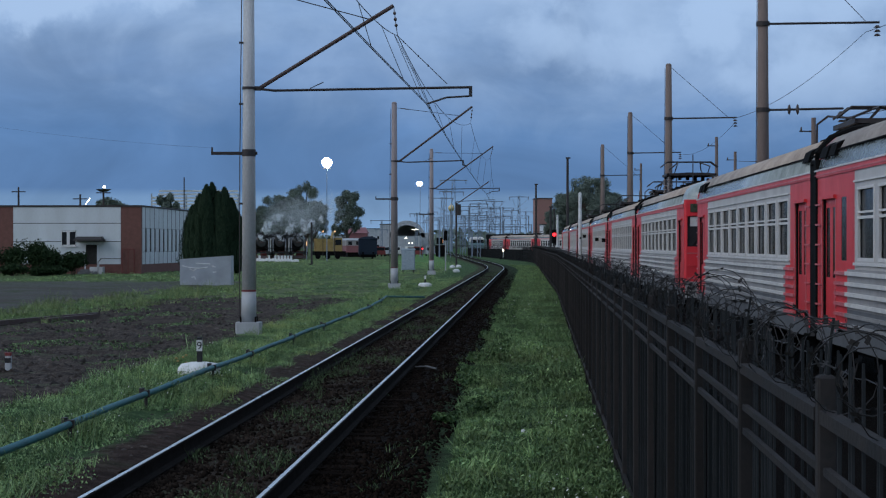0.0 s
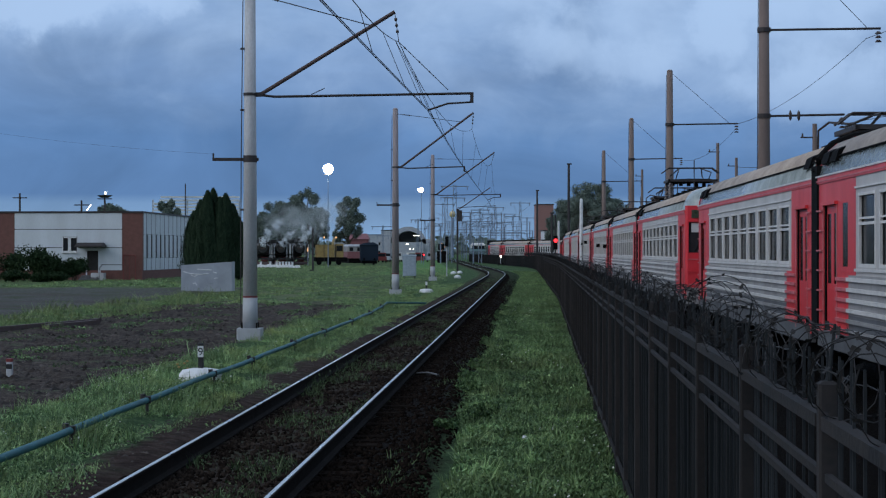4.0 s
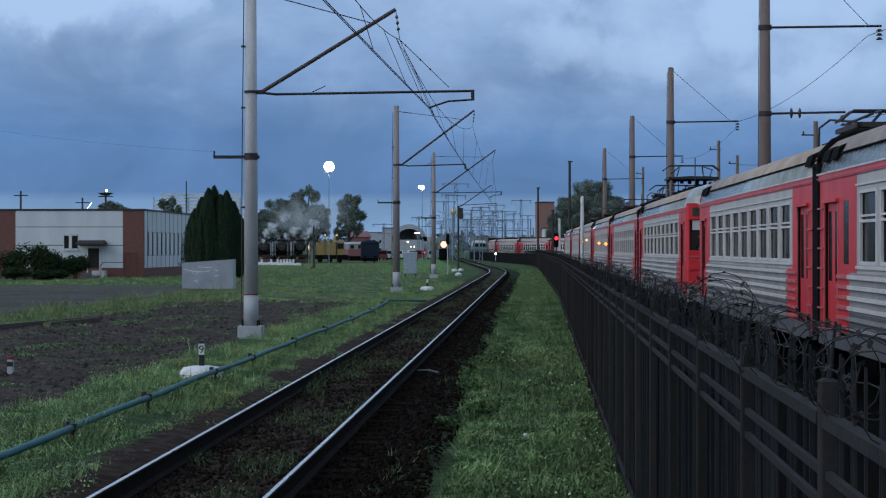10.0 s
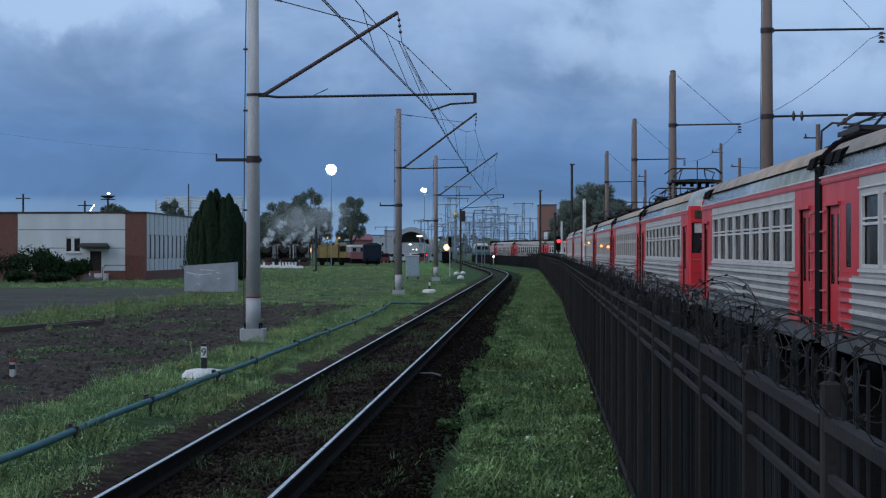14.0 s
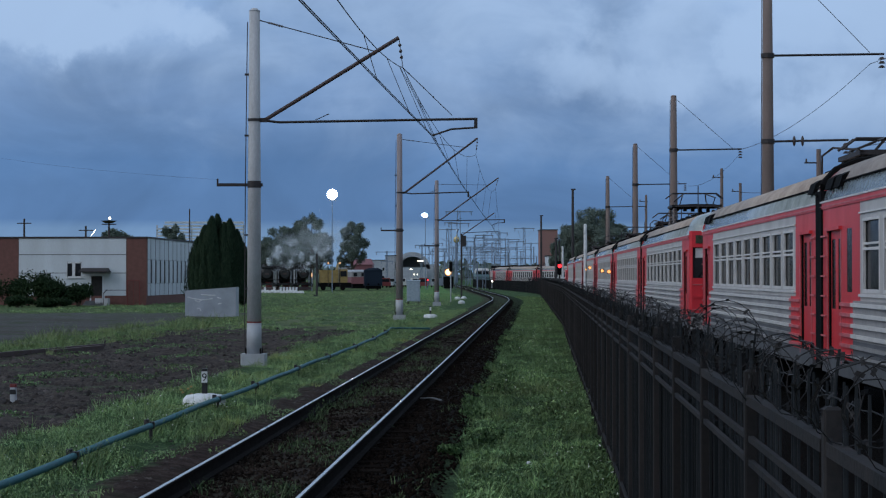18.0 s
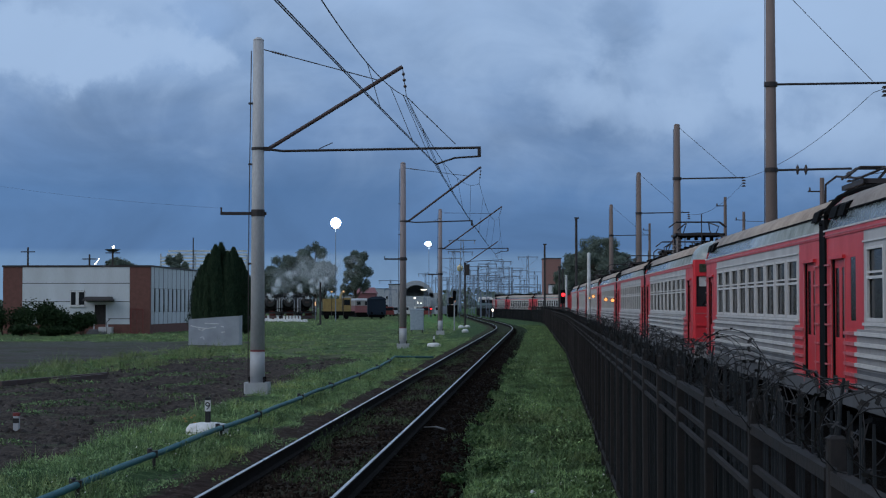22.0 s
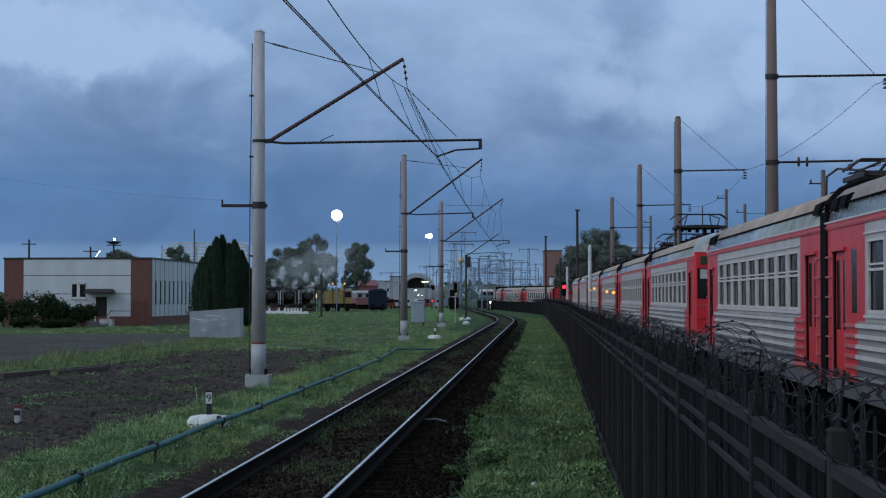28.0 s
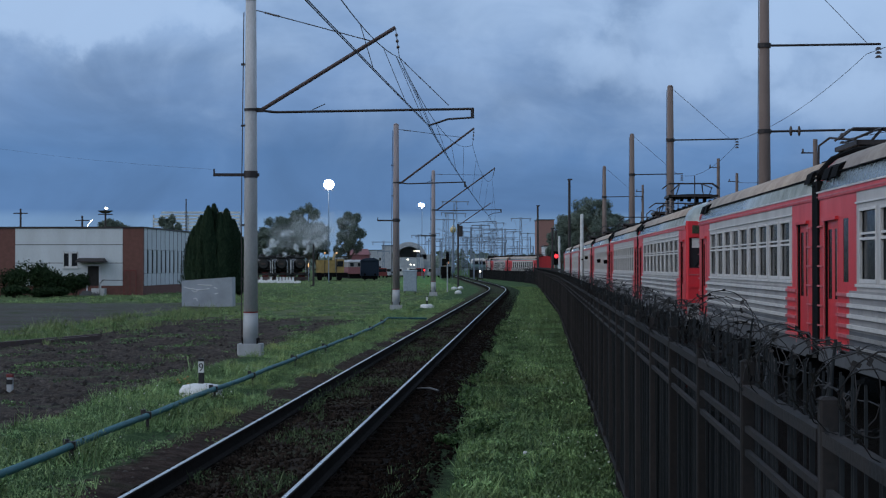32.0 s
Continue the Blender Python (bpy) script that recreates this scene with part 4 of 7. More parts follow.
        part("roof_dome", dome, M_ROOFS, root, "pale domed roof end", True)
        part("coupler", Shape().box(W / 2 - 0.15, W / 2 + 0.15, -0.8, 0.1, 0.9, 1.2, 0.05), M_UNDER, root)
    part("underframe", Shape().box(0.25, W - 0.25, 0.5, L - 0.3, 0.75, 1.0).box(0.3, 1.3, 6.5, 9.0, 0.35, 0.76, 0.05).box(0.25, 1.2, 9.6, 12.2, 0.4, 0.76, 0.05), M_UNDER, root)
    for yb in (3.2, L - 3.2):
        part("bogie", Shape().box(0.6, 0.75, yb - 1.7, yb + 1.7, 0.45, 0.75, 0.05).box(W - 0.75, W - 0.6, yb - 1.7, yb + 1.7, 0.45, 0.75, 0.05).box(0.7, W - 0.7, yb - 0.3, yb + 0.3, 0.4, 0.75), M_UNDER, root)
        for yw in (yb - 1.3, yb + 1.3):
            w = Shape()
            for xw in (0.88, W - 1.02):
                n = 18
                b = len(w.v)
                w.v += [(xw, yw + 0.47 * math.cos(2 * math.pi * i / n), 0.63 + 0.47 * math.sin(2 * math.pi * i / n)) for i in range(n)]
                w.v += [(xw + 0.14, yw + 0.47 * math.cos(2 * math.pi * i / n), 0.63 + 0.47 * math.sin(2 * math.pi * i / n)) for i in range(n)]
                w.f += [tuple(b + i for i in range(n)), tuple(b + n + i for i in reversed(range(n)))] + [(b + (i + 1) % n, b + i, b + n + i, b + n + (i + 1) % n) for i in range(n)]
            w.tube([(0.9, yw, 0.63), (W - 0.9, yw, 0.63)], 0.08, 8)
            part("wheelset", w, M_UNDER, root)
    for yv in [2.5 + 3.1 * i for i in range(int((L - 4) / 3.1))]:
        part("roof_ventilator", Shape().box(W / 2 - 0.35, W / 2 + 0.35, yv, yv + 0.6, 4.22, 4.38, 0.08), M_ROOF, root)
    if panto is not None:
        yp, zf, rise = panto
        f = Shape().box(W / 2 - 0.9, W / 2 + 0.9, yp, yp + 0.08, zf, zf + 0.08).box(W / 2 - 0.9, W / 2 + 0.9, yp + 1.9, yp + 1.98, zf, zf + 0.08)
        f.box(W / 2 - 0.9, W / 2 - 0.82, yp, yp + 1.98, zf, zf + 0.08).box(W / 2 + 0.82, W / 2 + 0.9, yp, yp + 1.98, zf, zf + 0.08)
        part("pantograph_frame", f, M_STEEL, root)
        for xx in (W / 2 - 0.8, W / 2 + 0.8):
            for yy in (yp + 0.1, yp + 1.85):
                ins = Shape()
                for i in range(5):
                    k = (zf - 4.14) / 5
                    ins.cone(xx, yy, 4.14 + k * i, 4.14 + k * (i + 0.75), 0.09, 0.05, 10)
                part("roof_insulator", ins, M_INSUL, root)
        yc = yp + 1.0
        for sx in (-0.6, 0.6):
            for sy in (-1, 1):
                part("pantograph_arm", Shape().tube([(W / 2 + sx, yc + 0.7 * sy, zf + 0.08), (W / 2 + sx, yc + 1.55 * sy, zf + 0.08 + rise * 0.45), (W / 2 + sx * 0.7, yc + 0.1 * sy, zf + rise)], 0.024), M_STEEL, root)
        for yy in (yc - 0.17, yc + 0.17):
            part("pantograph_bow", Shape().tube([(W / 2 - 1.05, yy, zf + rise - 0.16), (W / 2 - 0.8, yy, zf + rise + 0.03), (W / 2 + 0.8, yy, zf + rise + 0.03), (W / 2 + 1.05, yy, zf + rise - 0.16)], 0.024), M_STEEL, root)
        part("spring_box", Shape().box(W / 2 - 0.2, W / 2 + 0.2, yc - 0.3, yc + 0.3, zf + 0.02, zf + 0.11, 0.04), M_STEEL, root)
        for yy in (yc - 0.75, yc - 0.3, yc + 0.35, yc + 0.8):
            part("roof_gear", Shape().tube([(W / 2 - 0.7, yy, zf + 0.05), (W / 2 - 0.1, yy + 0.2, zf + 0.09), (W / 2 + 0.7, yy, zf + 0.07)], 0.04, 6), M_UNDER, root)
        part("roof_cable", Shape().tube([(0.75, yp + 3.2, 4.15), (0.75, yp + 3.15, 4.55), (0.9, yp + 2.9, 4.68), (1.2, yp + 2.0, 4.58)], 0.022), M_STEEL, root)
        ye = yp + 3.6 if yp < L / 2 else yp - 7.0
        for i in range(10 if L > 18 else 3):
            part("resistor_box", Shape().box(W / 2 - 0.55, W / 2 + 0.45, ye + 1.0 * i, ye + 0.8 + 1.0 * i, 4.22, (4.40 if L > 18 else 4.31) + 0.07 * (i % 2), 0.1), M_UNDER, root, "low dark resistor box on the roof")
        for k in range(5):
            gx, gy = W / 2 - 0.7 + 0.32 * k, yp + 0.25 + 0.36 * k
            part("drive_gear", Shape().box(gx - 0.06, gx + 0.06, gy - 0.12, gy + 0.12, zf - 0.14, zf + 0.06 + 0.04 * (k % 3), 0.02).tube([(W / 2 - 0.85, gy, zf - 0.03 + 0.03 * (k % 4)), (W / 2 + 0.85, gy + 0.2, zf + 0.05)], 0.028, 5), M_UNDER, root, "dark grimy pantograph drive gear")
        part("lightning_rod", Shape().tube([(W / 2, yp - 0.4, 4.2), (W / 2, yp - 0.4, zf + rise + 0.25)], 0.02, 5), M_STEEL, root)
    return root


def car_pose(d):
    return pose(SIDE_A + SIDE_S * d, d, 0, 0, 0, -math.degrees(math.atan(SIDE_S)))


def build_trains():
    a = build_car(19.5, panto=(2.0, 4.46, 0.42), red=(2.2, 3.1), windows=10, label="grey commuter train motor car with red ends and raised roof gear")
    b = build_car(17.4, panto=(0.7, 4.36, 0.30), label="grey ribbed commuter train trailer car with red end doors")
    c = build_car(18.7, head=True, panto=(14.8, 4.88, 0.50), label="grey commuter train driving car with a red cab")
    a.matrix_basis, b.matrix_basis, c.matrix_basis = car_pose(8.3), car_pose(28.2), car_pose(49.1)
    for i, (src, d) in enumerate(((a, 68.3), (a, 88.4), (a, 108.5), (a, 128.6), (a, 148.7))):
        copy_thing(src, car_pose(d))
    # another train, far off round the bend, that pulls slowly away
    for i in range(4):
        q = copy_thing(a, pose(20, 320 + 20 * i, 0))
        q["label"] = "distant grey and red commuter train car rolling away behind the fence"
        q["group"] = "distant commuter train"
        FAR_CARS.append(q)


FAR_CARS = []
build_trains()


# ---------------------------------------------------------------- catenary
def build_mast(x, y, h, zc, dx1, dz1, dx2, steady, label):
    """A concrete catenary mast; its bracket reaches right over the track."""
    root = empty("catenary_mast", x, y, 0, label=label, category="catenary mast", group="masts along the track")
    part("foundation", Shape().box(-0.32, 0.32, -0.32, 0.32, -0.2, 0.33, 0.03), M_PALE, root, "whitewashed concrete footing")
    part("painted_foot", Shape().cone(0, 0, 0.33, 1.15, 0.198, 0.192, 18), M_PALE, root, "white painted foot of the mast", True)
    part("shaft", Shape().cone(0, 0, 1.15, h, 0.189, 0.138, 18), M_CONC if y < 60 else M_CONCP, root, "tapered grey concrete shaft", True)
    part("cap", Shape().cone(0, 0, h, h + 0.07, 0.150, 0.06, 18), M_CONC if y < 60 else M_CONCP, root)
    for i in range(4):
        a = math.pi / 4 + i * math.pi / 2
        part("anchor_bolt", Shape().box(0.27 * math.cos(a) - 0.02, 0.27 * math.cos(a) + 0.02, 0.27 * math.sin(a) - 0.02, 0.27 * math.sin(a) + 0.02, 0.33, 0.48), M_RAIL, root)
    part("paint_band", Shape().cone(0, 0, 1.13, 1.17, 0.196, 0.196, 18), M_LOCORED, root, "thin red band")
    part("side_bracket", Shape().box(-0.98, 0.22, -0.05, 0.05, 4.70, 4.78).cone(0, 0, 4.66, 4.84, 0.182, 0.182, 16).box(-0.98, -0.94, -0.03, 0.03, 4.78, 4.90), M_STEEL, root)
    part("ground_wire", Shape().tube([(-0.24, -0.05, 0.4), (-0.23, -0.05, 4.6), (-0.18, -0.05, h - 0.3)], 0.014), M_STEEL, root)
    for z in (2.0, 3.4, 6.0, 7.6):
        part("wire_clip", Shape().box(-0.25, -0.14, -0.08, -0.02, z, z + 0.05), M_STEEL, root)
    part("hinge_collar", Shape().cone(0, 0, zc - 0.035, zc + 0.035, 0.178, 0.178, 16).box(0.15, 0.32, -0.05, 0.05, zc - 0.06, zc + 0.05), M_STEEL, root)
    part("cantilever", Shape().tube([(0.28, 0, zc), (0.28 + dx1, 0, zc + dz1)], 0.052, 8), M_ARM, root, "rust-brown sloping cantilever tube")
    tx, tz = 0.28 + dx1 * 0.83, zc + dz1 * 0.83
    part("tie_rod", Shape().tube([(0.14, 0, h - 0.25), (tx, 0, tz)], 0.014, 5), M_STEEL, root)
    s = Shape()
    vx, vz = (tx - 0.14), (tz - h + 0.25)
    k = math.hypot(vx, vz)
    for i in range(6):
        px, pz = 0.14 + vx * (0.25 + 0.07 * i) / k, h - 0.25 + vz * (0.25 + 0.07 * i) / k
        s.ball(px, 0, pz, 0.034, 0.034, 8, 4)
    part("insulator", s, M_INSUL, root)
    part("register_strut", Shape().tube([(0.30, 0, zc - 0.02), (0.65, 0, zc - 0.06), (0.28 + dx2, 0, zc + 0.03)], 0.034, 7), M_STEEL, root, "level registration strut")
    ex = 0.28 + dx2
    part("drop_bracket", Shape().box(ex - 0.03, ex + 0.06, -0.03, 0.03, zc - 0.22, zc + 0.06), M_STEEL, root)
    sx, sz = steady
    part("steady_arm", Shape().tube([(ex, 0, zc - 0.20), (ex - (ex - sx) * 0.55, 0, zc - 0.24), (sx, 0, sz)], 0.028, 6), M_STEEL, root)
    part("strut_stay", Shape().tube([(1.6, 0, zc), (1.95, 0, zc + 0.16)], 0.012, 4), M_STEEL, root)
    return root


MASTS = []


def build_catenary():
    specs = [
        # x, y, height, hinge, cantilever reach and rise, strut reach, steady end (from the mast)
        (-4.86, 45.8, 9.30, 6.44, 3.50, 2.16, 5.5, (4.65, 6.03)),
        (-2.12, 91.5, 9.75, 6.72, 3.80, 2.85, 3.3, (3.75, 6.46)),
        (-0.26, 137.0, 9.80, 6.75, 4.55, 3.30, 5.0, (4.30, 6.33)),
    ]
    for i, sp in enumerate(specs):
        build_mast(*sp, label="tall grey concrete catenary mast with a whitewashed foot and rusty bracket")
        MASTS.append(sp)
    cw = [(-3.45, -4.0, 5.70), (-0.215, 45.8, 6.04), (-2.12 + 3.75, 91.5, 6.44), (-0.26 + 4.3, 137.0, 6.33), (6.6, 192.0, 6.4), (4.6, 300.0, 6.4)]
    ms = [(-2.40, -4.0, 7.00), (-0.974, 45.8, 7.81), (1.872, 91.5, 8.70), (-0.26 + 4.6, 137.0, 9.2), (6.6, 192.0, 8.6), (4.6, 300.0, 8.6)]
    root = empty("overhead_line", label="thin dark overhead contact and messenger wires above the track", category="overhead wire")

    def span(a, b, sag, n=28):
        return [(a[0] + (b[0] - a[0]) * i / n, a[1] + (b[1] - a[1]) * i / n, a[2] + (b[2] - a[2]) * i / n - sag * 4 * (i / n) * (1 - i / n)) for i in range(n + 1)]

    for i in range(5):
        sag = 1.05 if i == 0 else 0.85
        for dx in (-0.016, 0.016):
            part("contact_wire", Shape().tube([(x + dx, y, z) for x, y, z in span(cw[i], cw[i + 1], 0.05)], 0.009, 5), M_WIRE, root)
        part("messenger_wire", Shape().tube(span(ms[i], ms[i + 1], sag), 0.010, 5), M_WIRE, root)
        c, m = span(cw[i], cw[i + 1], 0.05), span(ms[i], ms[i + 1], sag)
        for k in ((20, 24, 27), (3, 9, 15, 22), (4, 12, 20), (6, 18), (8, 20))[i]:
            part("dropper", Shape().tube([c[k], m[k]], 0.007, 4), M_WIRE, root)
    # insulator strings at the cantilever tips
    for (x, y, h, zc, dx1, dz1, dx2, st), m in zip(specs, ms[1:4]):
        tip = Vector((x + 0.28 + dx1, y, zc + dz1))
        e = Vector(m)
        s = Shape().tube([tip, e], 0.010, 4)
        for k in range(3):
            p = tip.lerp(e, 0.25 + 0.2 * k)
            s.ball(p.x, p.y, p.z, 0.045, 0.05, 8, 4)
        part("suspension_string", s, M_INSUL, root)
    # stay that holds up the strut of the first bracket, and stitch wires beside its support
    a, b = Vector(ms[1]), Vector((0.316, 45.8, 6.56))
    st = Shape().tube([a, a.lerp(b, 0.3), b], 0.010, 4)
    for k in (0.12, 0.42, 0.62):
        p = a.lerp(b, k)
        st.ball(p.x, p.y, p.z, 0.022, 0.03, 6, 4)
    part("strut_hanger", st, M_WIRE, root)
    for y0, y1 in ((44.2, 47.6), (47.0, 50.4)):
        f0 = (y0 + 4) / 49.8
        p = Vector(ms[0]).lerp(Vector(ms[1]), f0) - Vector((0, 0, 4.2 * f0 * (1 - f0))) if y0 < 45.8 else Vector(ms[1]).lerp(Vector(ms[2]), (y0 - 45.8) / 45.7) - Vector((0, 0, 0.14))
        q = Vector(cw[1]).lerp(Vector(cw[2]), (y1 - 45.8) / 45.7)
        part("stitch_wire", Shape().tube([p, p.lerp(q, 0.5) + Vector((0.03, 0, 0)), q], 0.007, 4), M_WIRE, root)


build_catenary()


def build_span_wire():
    """A thin wire from the first mast's bracket to a pole out in the yard."""
    root = empty("utility_pole", -26.0, 78.0, 0, label="grey pole carrying a thin wire across the yard", category="utility pole")
    part("shaft", Shape().cone(0, 0, -0.2, 9.4, 0.15, 0.10, 10), M_CONC, root)
    part("crossarm", Shape().box(-0.6, 0.6, -0.05, 0.05, 8.9, 9.0), M_STEEL, root)
    a, b = Vector((-26.5, 78.0, 9.05)), Vector((-5.82, 45.8, 4.88))
    n = 16
    pts = [a.lerp(b, i / n) - Vector((0, 0, 1.4 * (i / n) * (1 - i / n))) for i in range(n + 1)]
    w = empty("span_wire", label="thin dark wire crossing the sky above the yard", category="overhead wire")
    part("wire", Shape().tube(pts, 0.0022, 4), M_WIRE, w)


build_span_wire()


def build_far_side_masts():
    """Masts beyond the parked train."""
    specs = [(1365, 63.0, 14.2), (1198, 95.0, 12.1), (1130, 127.0, 11.9), (1081, 168.0, 11.9)]
    for px, d, h in specs:
        x = (px - 784) / 3100 * d
        root = empty("concrete_mast", x, d, 0, label="tall brown concrete mast with thin crossarms behind the train", category="catenary mast", group="masts behind the train")
        part("shaft", Shape().cone(0, 0, -0.1, h, 0.26, 0.16, 16), M_CONCB, root, "", True)
        part("cap", Shape().cone(0, 0, h, h + 0.08, 0.17, 0.1, 16), M_CONCB, root)
        zs = [(7.2, 2.9), (10.3, 4.2)] if d < 70 else [(h - 2.9, 3.7)]
        for z, w in zs:
            part("crossarm", Shape().tube([(0.1, 0, z), (w, 0, z + 0.06)], 0.045, 6), M_STEEL, root)
            part("arm_collar", Shape().cone(0, 0, z - 0.08, z + 0.08, 0.245, 0.245, 14), M_STEEL, root)
            s = Shape()
            for k in range(3):
                s.cone(w - 0.08, 0, z - 0.13 - 0.15 * k, z - 0.05 - 0.15 * k, 0.13, 0.06, 10)
            part("insulator", s, M_INSUL, root)
            if d < 70 and z < 8:
                q = Shape()
                for k in (0.95, 1.25):
                    q.ball(k, 0, z + 0.02, 0.06, 0.19, 10, 6)
                part("strain_insulator", q, M_INSUL, root)
        part("stay", Shape().tube([(0.1, 0, h - 0.1), (zs[-1][1] - 0.5, 0, zs[-1][0] + 0.1)], 0.012, 4), M_STEEL, root)
        part("ground_wire", Shape().tube([(-0.28, 0, 0), (-0.19, 0, h - 0.2)], 0.014, 4), M_STEEL, root)
    for px, top, d in ((1283, 324, 140.0), (1149, 371, 190.0), (1455, 290, 92.0), (1316, 350, 150.0)):
        h = EYE + (515 - top) / 3100 * d
        root = empty("service_pole", (px - 784) / 3100 * d, d, 0, label="thin brown service pole beyond the train", category="utility pole", group="poles beyond the train")
        part("shaft", Shape().cone(0, 0, -0.1, h, 0.17, 0.12, 10), M_CONCB, root)
        part("crossarm", Shape().box(-0.75, 0.15, -0.04, 0.04, h - 0.75, h - 0.68), M_STEEL, root)
        part("insulator", Shape().cone(-0.65, 0, h - 0.68, h - 0.5, 0.06, 0.04, 8), M_INSUL, root)
    root = empty("yard_wire", label="thin overhead wires above the train tracks", category="overhead wire")
    for a, b in (((17.5, 63, 6.9), (16.3, 95, 6.9)), ((14.6, 5, 7.0), (14.6, 63, 6.9)), ((16.3, 95, 9.0), (18, 127, 8.9)), ((14.9, 20, 10.2), (15.5, 63, 10.0)), ((15.5, 63, 10.0), (16.2, 95, 9.2))):
        n = 12
        part("wire", Shape().tube([(a[0] + (b[0] - a[0]) * i / n, a[1] + (b[1] - a[1]) * i / n, a[2] + (b[2] - a[2]) * i / n - 2.0 * (i / n) * (1 - i / n)) for i in range(n + 1)], 0.012, 4), M_WIRE, root)


build_far_side_masts()


# ---------------------------------------------------------------- trackside things
def build_trackside():
    # teal pipe on short supports
    root = empty("water_pipe", label="teal painted pipe on low supports beside the track", category="pipe")
    pts = [(track_x(d, -2.40 - 0.4 * max(0, d - 60) / 12) + 0.02 * math.sin(d * 0.4), d, 0.20 + 0.01 * math.sin(d * 0.9)) for d in [8 + 1.5 * i for i in range(44)]]
    pts += [(pts[-1][0] + 0.5, pts[-1][1] + 0.6, 0.18), (pts[-1][0] + 1.6, pts[-1][1] + 1.2, 0.15)]
    part("tube", Shape().tube(pts, 0.044, 10), M_PIPE, root, "", True)
    for d in (17.5, 21.0, 25.3, 30.6, 34.6, 41, 47, 54, 61, 68):
        x = track_x(d, -2.40 - 0.4 * max(0, d - 60) / 12) + 0.02 * math.sin(d * 0.4)
        part("pipe_clamp", Shape().box(x - 0.018, x + 0.018, d - 0.05, d + 0.05, -0.05, 0.16, 0.01).box(x - 0.052, x + 0.052, d - 0.05, d + 0.05, 0.15, 0.252, 0.02).box(x - 0.10, x - 0.03, d - 0.03, d + 0.07, 0.20, 0.28, 0.02), M_STEEL, root)
    # numbered marker on a white stone
    for px, d, num in ((368, 31.7, True), (767, 98.0, False)):
        x = (px - 784) / 3100 * d
        root = empty("track_marker", x, d, 0, label="black and white track marker post on a whitewashed stone", category="marker post")
        s = Shape()
        rng = random.Random(3)
        for r0, z in ((0.40, 0.0), (0.39, 0.14), (0.31, 0.22), (0.14, 0.25)):
            s.v += [((r0 + rng.uniform(-0.03, 0.03)) * math.cos(i * math.pi / 8), (r0 + rng.uniform(-0.03, 0.03)) * math.sin(i * math.pi / 8), z - 0.02) for i in range(16)]
        for t in range(3):
            s.f += [(t * 16 + i, t * 16 + (i + 1) % 16, (t + 1) * 16 + (i + 1) % 16, (t + 1) * 16 + i) for i in range(16)]
        s.f.append(tuple(range(48, 64)))
        part("stone_base", s, M_WHITE, root, "whitewashed stone", True)
        part("post", Shape().box(-0.048, 0.048, -0.04, 0.04, 0.1, 0.68, 0.01), M_BLACK, root, "black post")
        part("number_plate", Shape().box(-0.052, 0.052, -0.052, -0.04, 0.43, 0.63), M_WHITE, root, "white plate with a black figure")
        if num:
            cu = bpy.data.curves.new("figure", "FONT")
            cu.body, cu.size, cu.align_x, cu.extrude = "9", 0.2, "CENTER", 0.002
            ob = new("figure", cu)
            ob.data.materials.append(M_BLACK)
            ob.parent = root
            ob.matrix_basis = pose(0, -0.055, 0.46, 90, 0, 0)
            dg = bpy.context.evaluated_depsgraph_get()
            me = bpy.data.meshes.new_from_object(ob.evaluated_get(dg))
            bpy.data.objects.remove(ob)
            q = part("figure", me, None, root)
            q.matrix_basis = pose(0, -0.055, 0.46, 90, 0, 0)
    x, d = (30 - 784) / 3100 * 32.4, 32.4
    root = empty("boundary_post", x, d, 0, label="short white post with a red top in the gravel", category="marker post")
    part("post", Shape().box(-0.055, 0.055, -0.05, 0.05, -0.05, 0.30, 0.015), M_PALE, root)
    part("top", Shape().box(-0.06, 0.06, -0.055, 0.055, 0.30, 0.36, 0.015), M_LOCORED, root, "red painted top")
    part("band", Shape().box(-0.058, 0.058, -0.053, -0.045, 0.17, 0.26), M_BLACK, root)
    # litter, a stick and a yellow-flowering weed
    def spot(px, py, z=0.0):
        dd = (EYE - z) * 3100 / (py - 515)
        return (px - 784) / 3100 * dd, dd
    x, d = spot(942, 845, 0.06)
    tagged(part("paper_scrap", Shape().add([(x - 0.035, d, 0.05), (x + 0.035, d + 0.02, 0.04), (x + 0.04, d + 0.06, 0.055), (x - 0.03, d + 0.05, 0.075), (x, d + 0.03, 0.08)], [(0, 1, 4), (1, 2, 4), (2, 3, 4), (3, 0, 4), (3, 2, 1, 0)]), M_WHITE), "crumpled white paper scrap in the grass", "litter")
    x, d = spot(770, 733)
    tagged(part("stick", Shape().tube([(x - 0.22, d + 0.3, 0.0), (x, d, 0.03), (x + 0.18, d - 0.25, 0.0)], 0.018, 6), M_SKIRT), "grey stick lying on the ballast", "stick")
    x, d = spot(335, 742)
    root = empty("flowering_weed", x, d, 0, label="yellow-flowering weed beside the marker stone", category="weed")
    rng = random.Random(2)
    for k in range(5):
        a = rng.uniform(0, 6.28)
        tip = (0.1 * math.cos(a), 0.1 * math.sin(a), rng.uniform(0.18, 0.34))
        part("stem", Shape().tube([(0, 0, 0), (tip[0] * 0.4, tip[1] * 0.4, tip[2] * 0.6), tip], 0.006, 4), M_GRASS, root)
        part("flower", Shape().ball(*tip, 0.028, 0.02, 7, 4), M_YELLOW, root, "small yellow flower head")
    # whitewashed stones farther along
    for px, d in ((822, 148.0), (815, 175.0), (826, 178.0)):
        x = (px - 784) / 3100 * d
        tagged(part("white_stone", Shape().ball(x, d, 0.12, 0.3, 0.2, 10, 6), M_WHITE, None, "", True), "small whitewashed stone in the grass", "stone", "whitewashed stones")
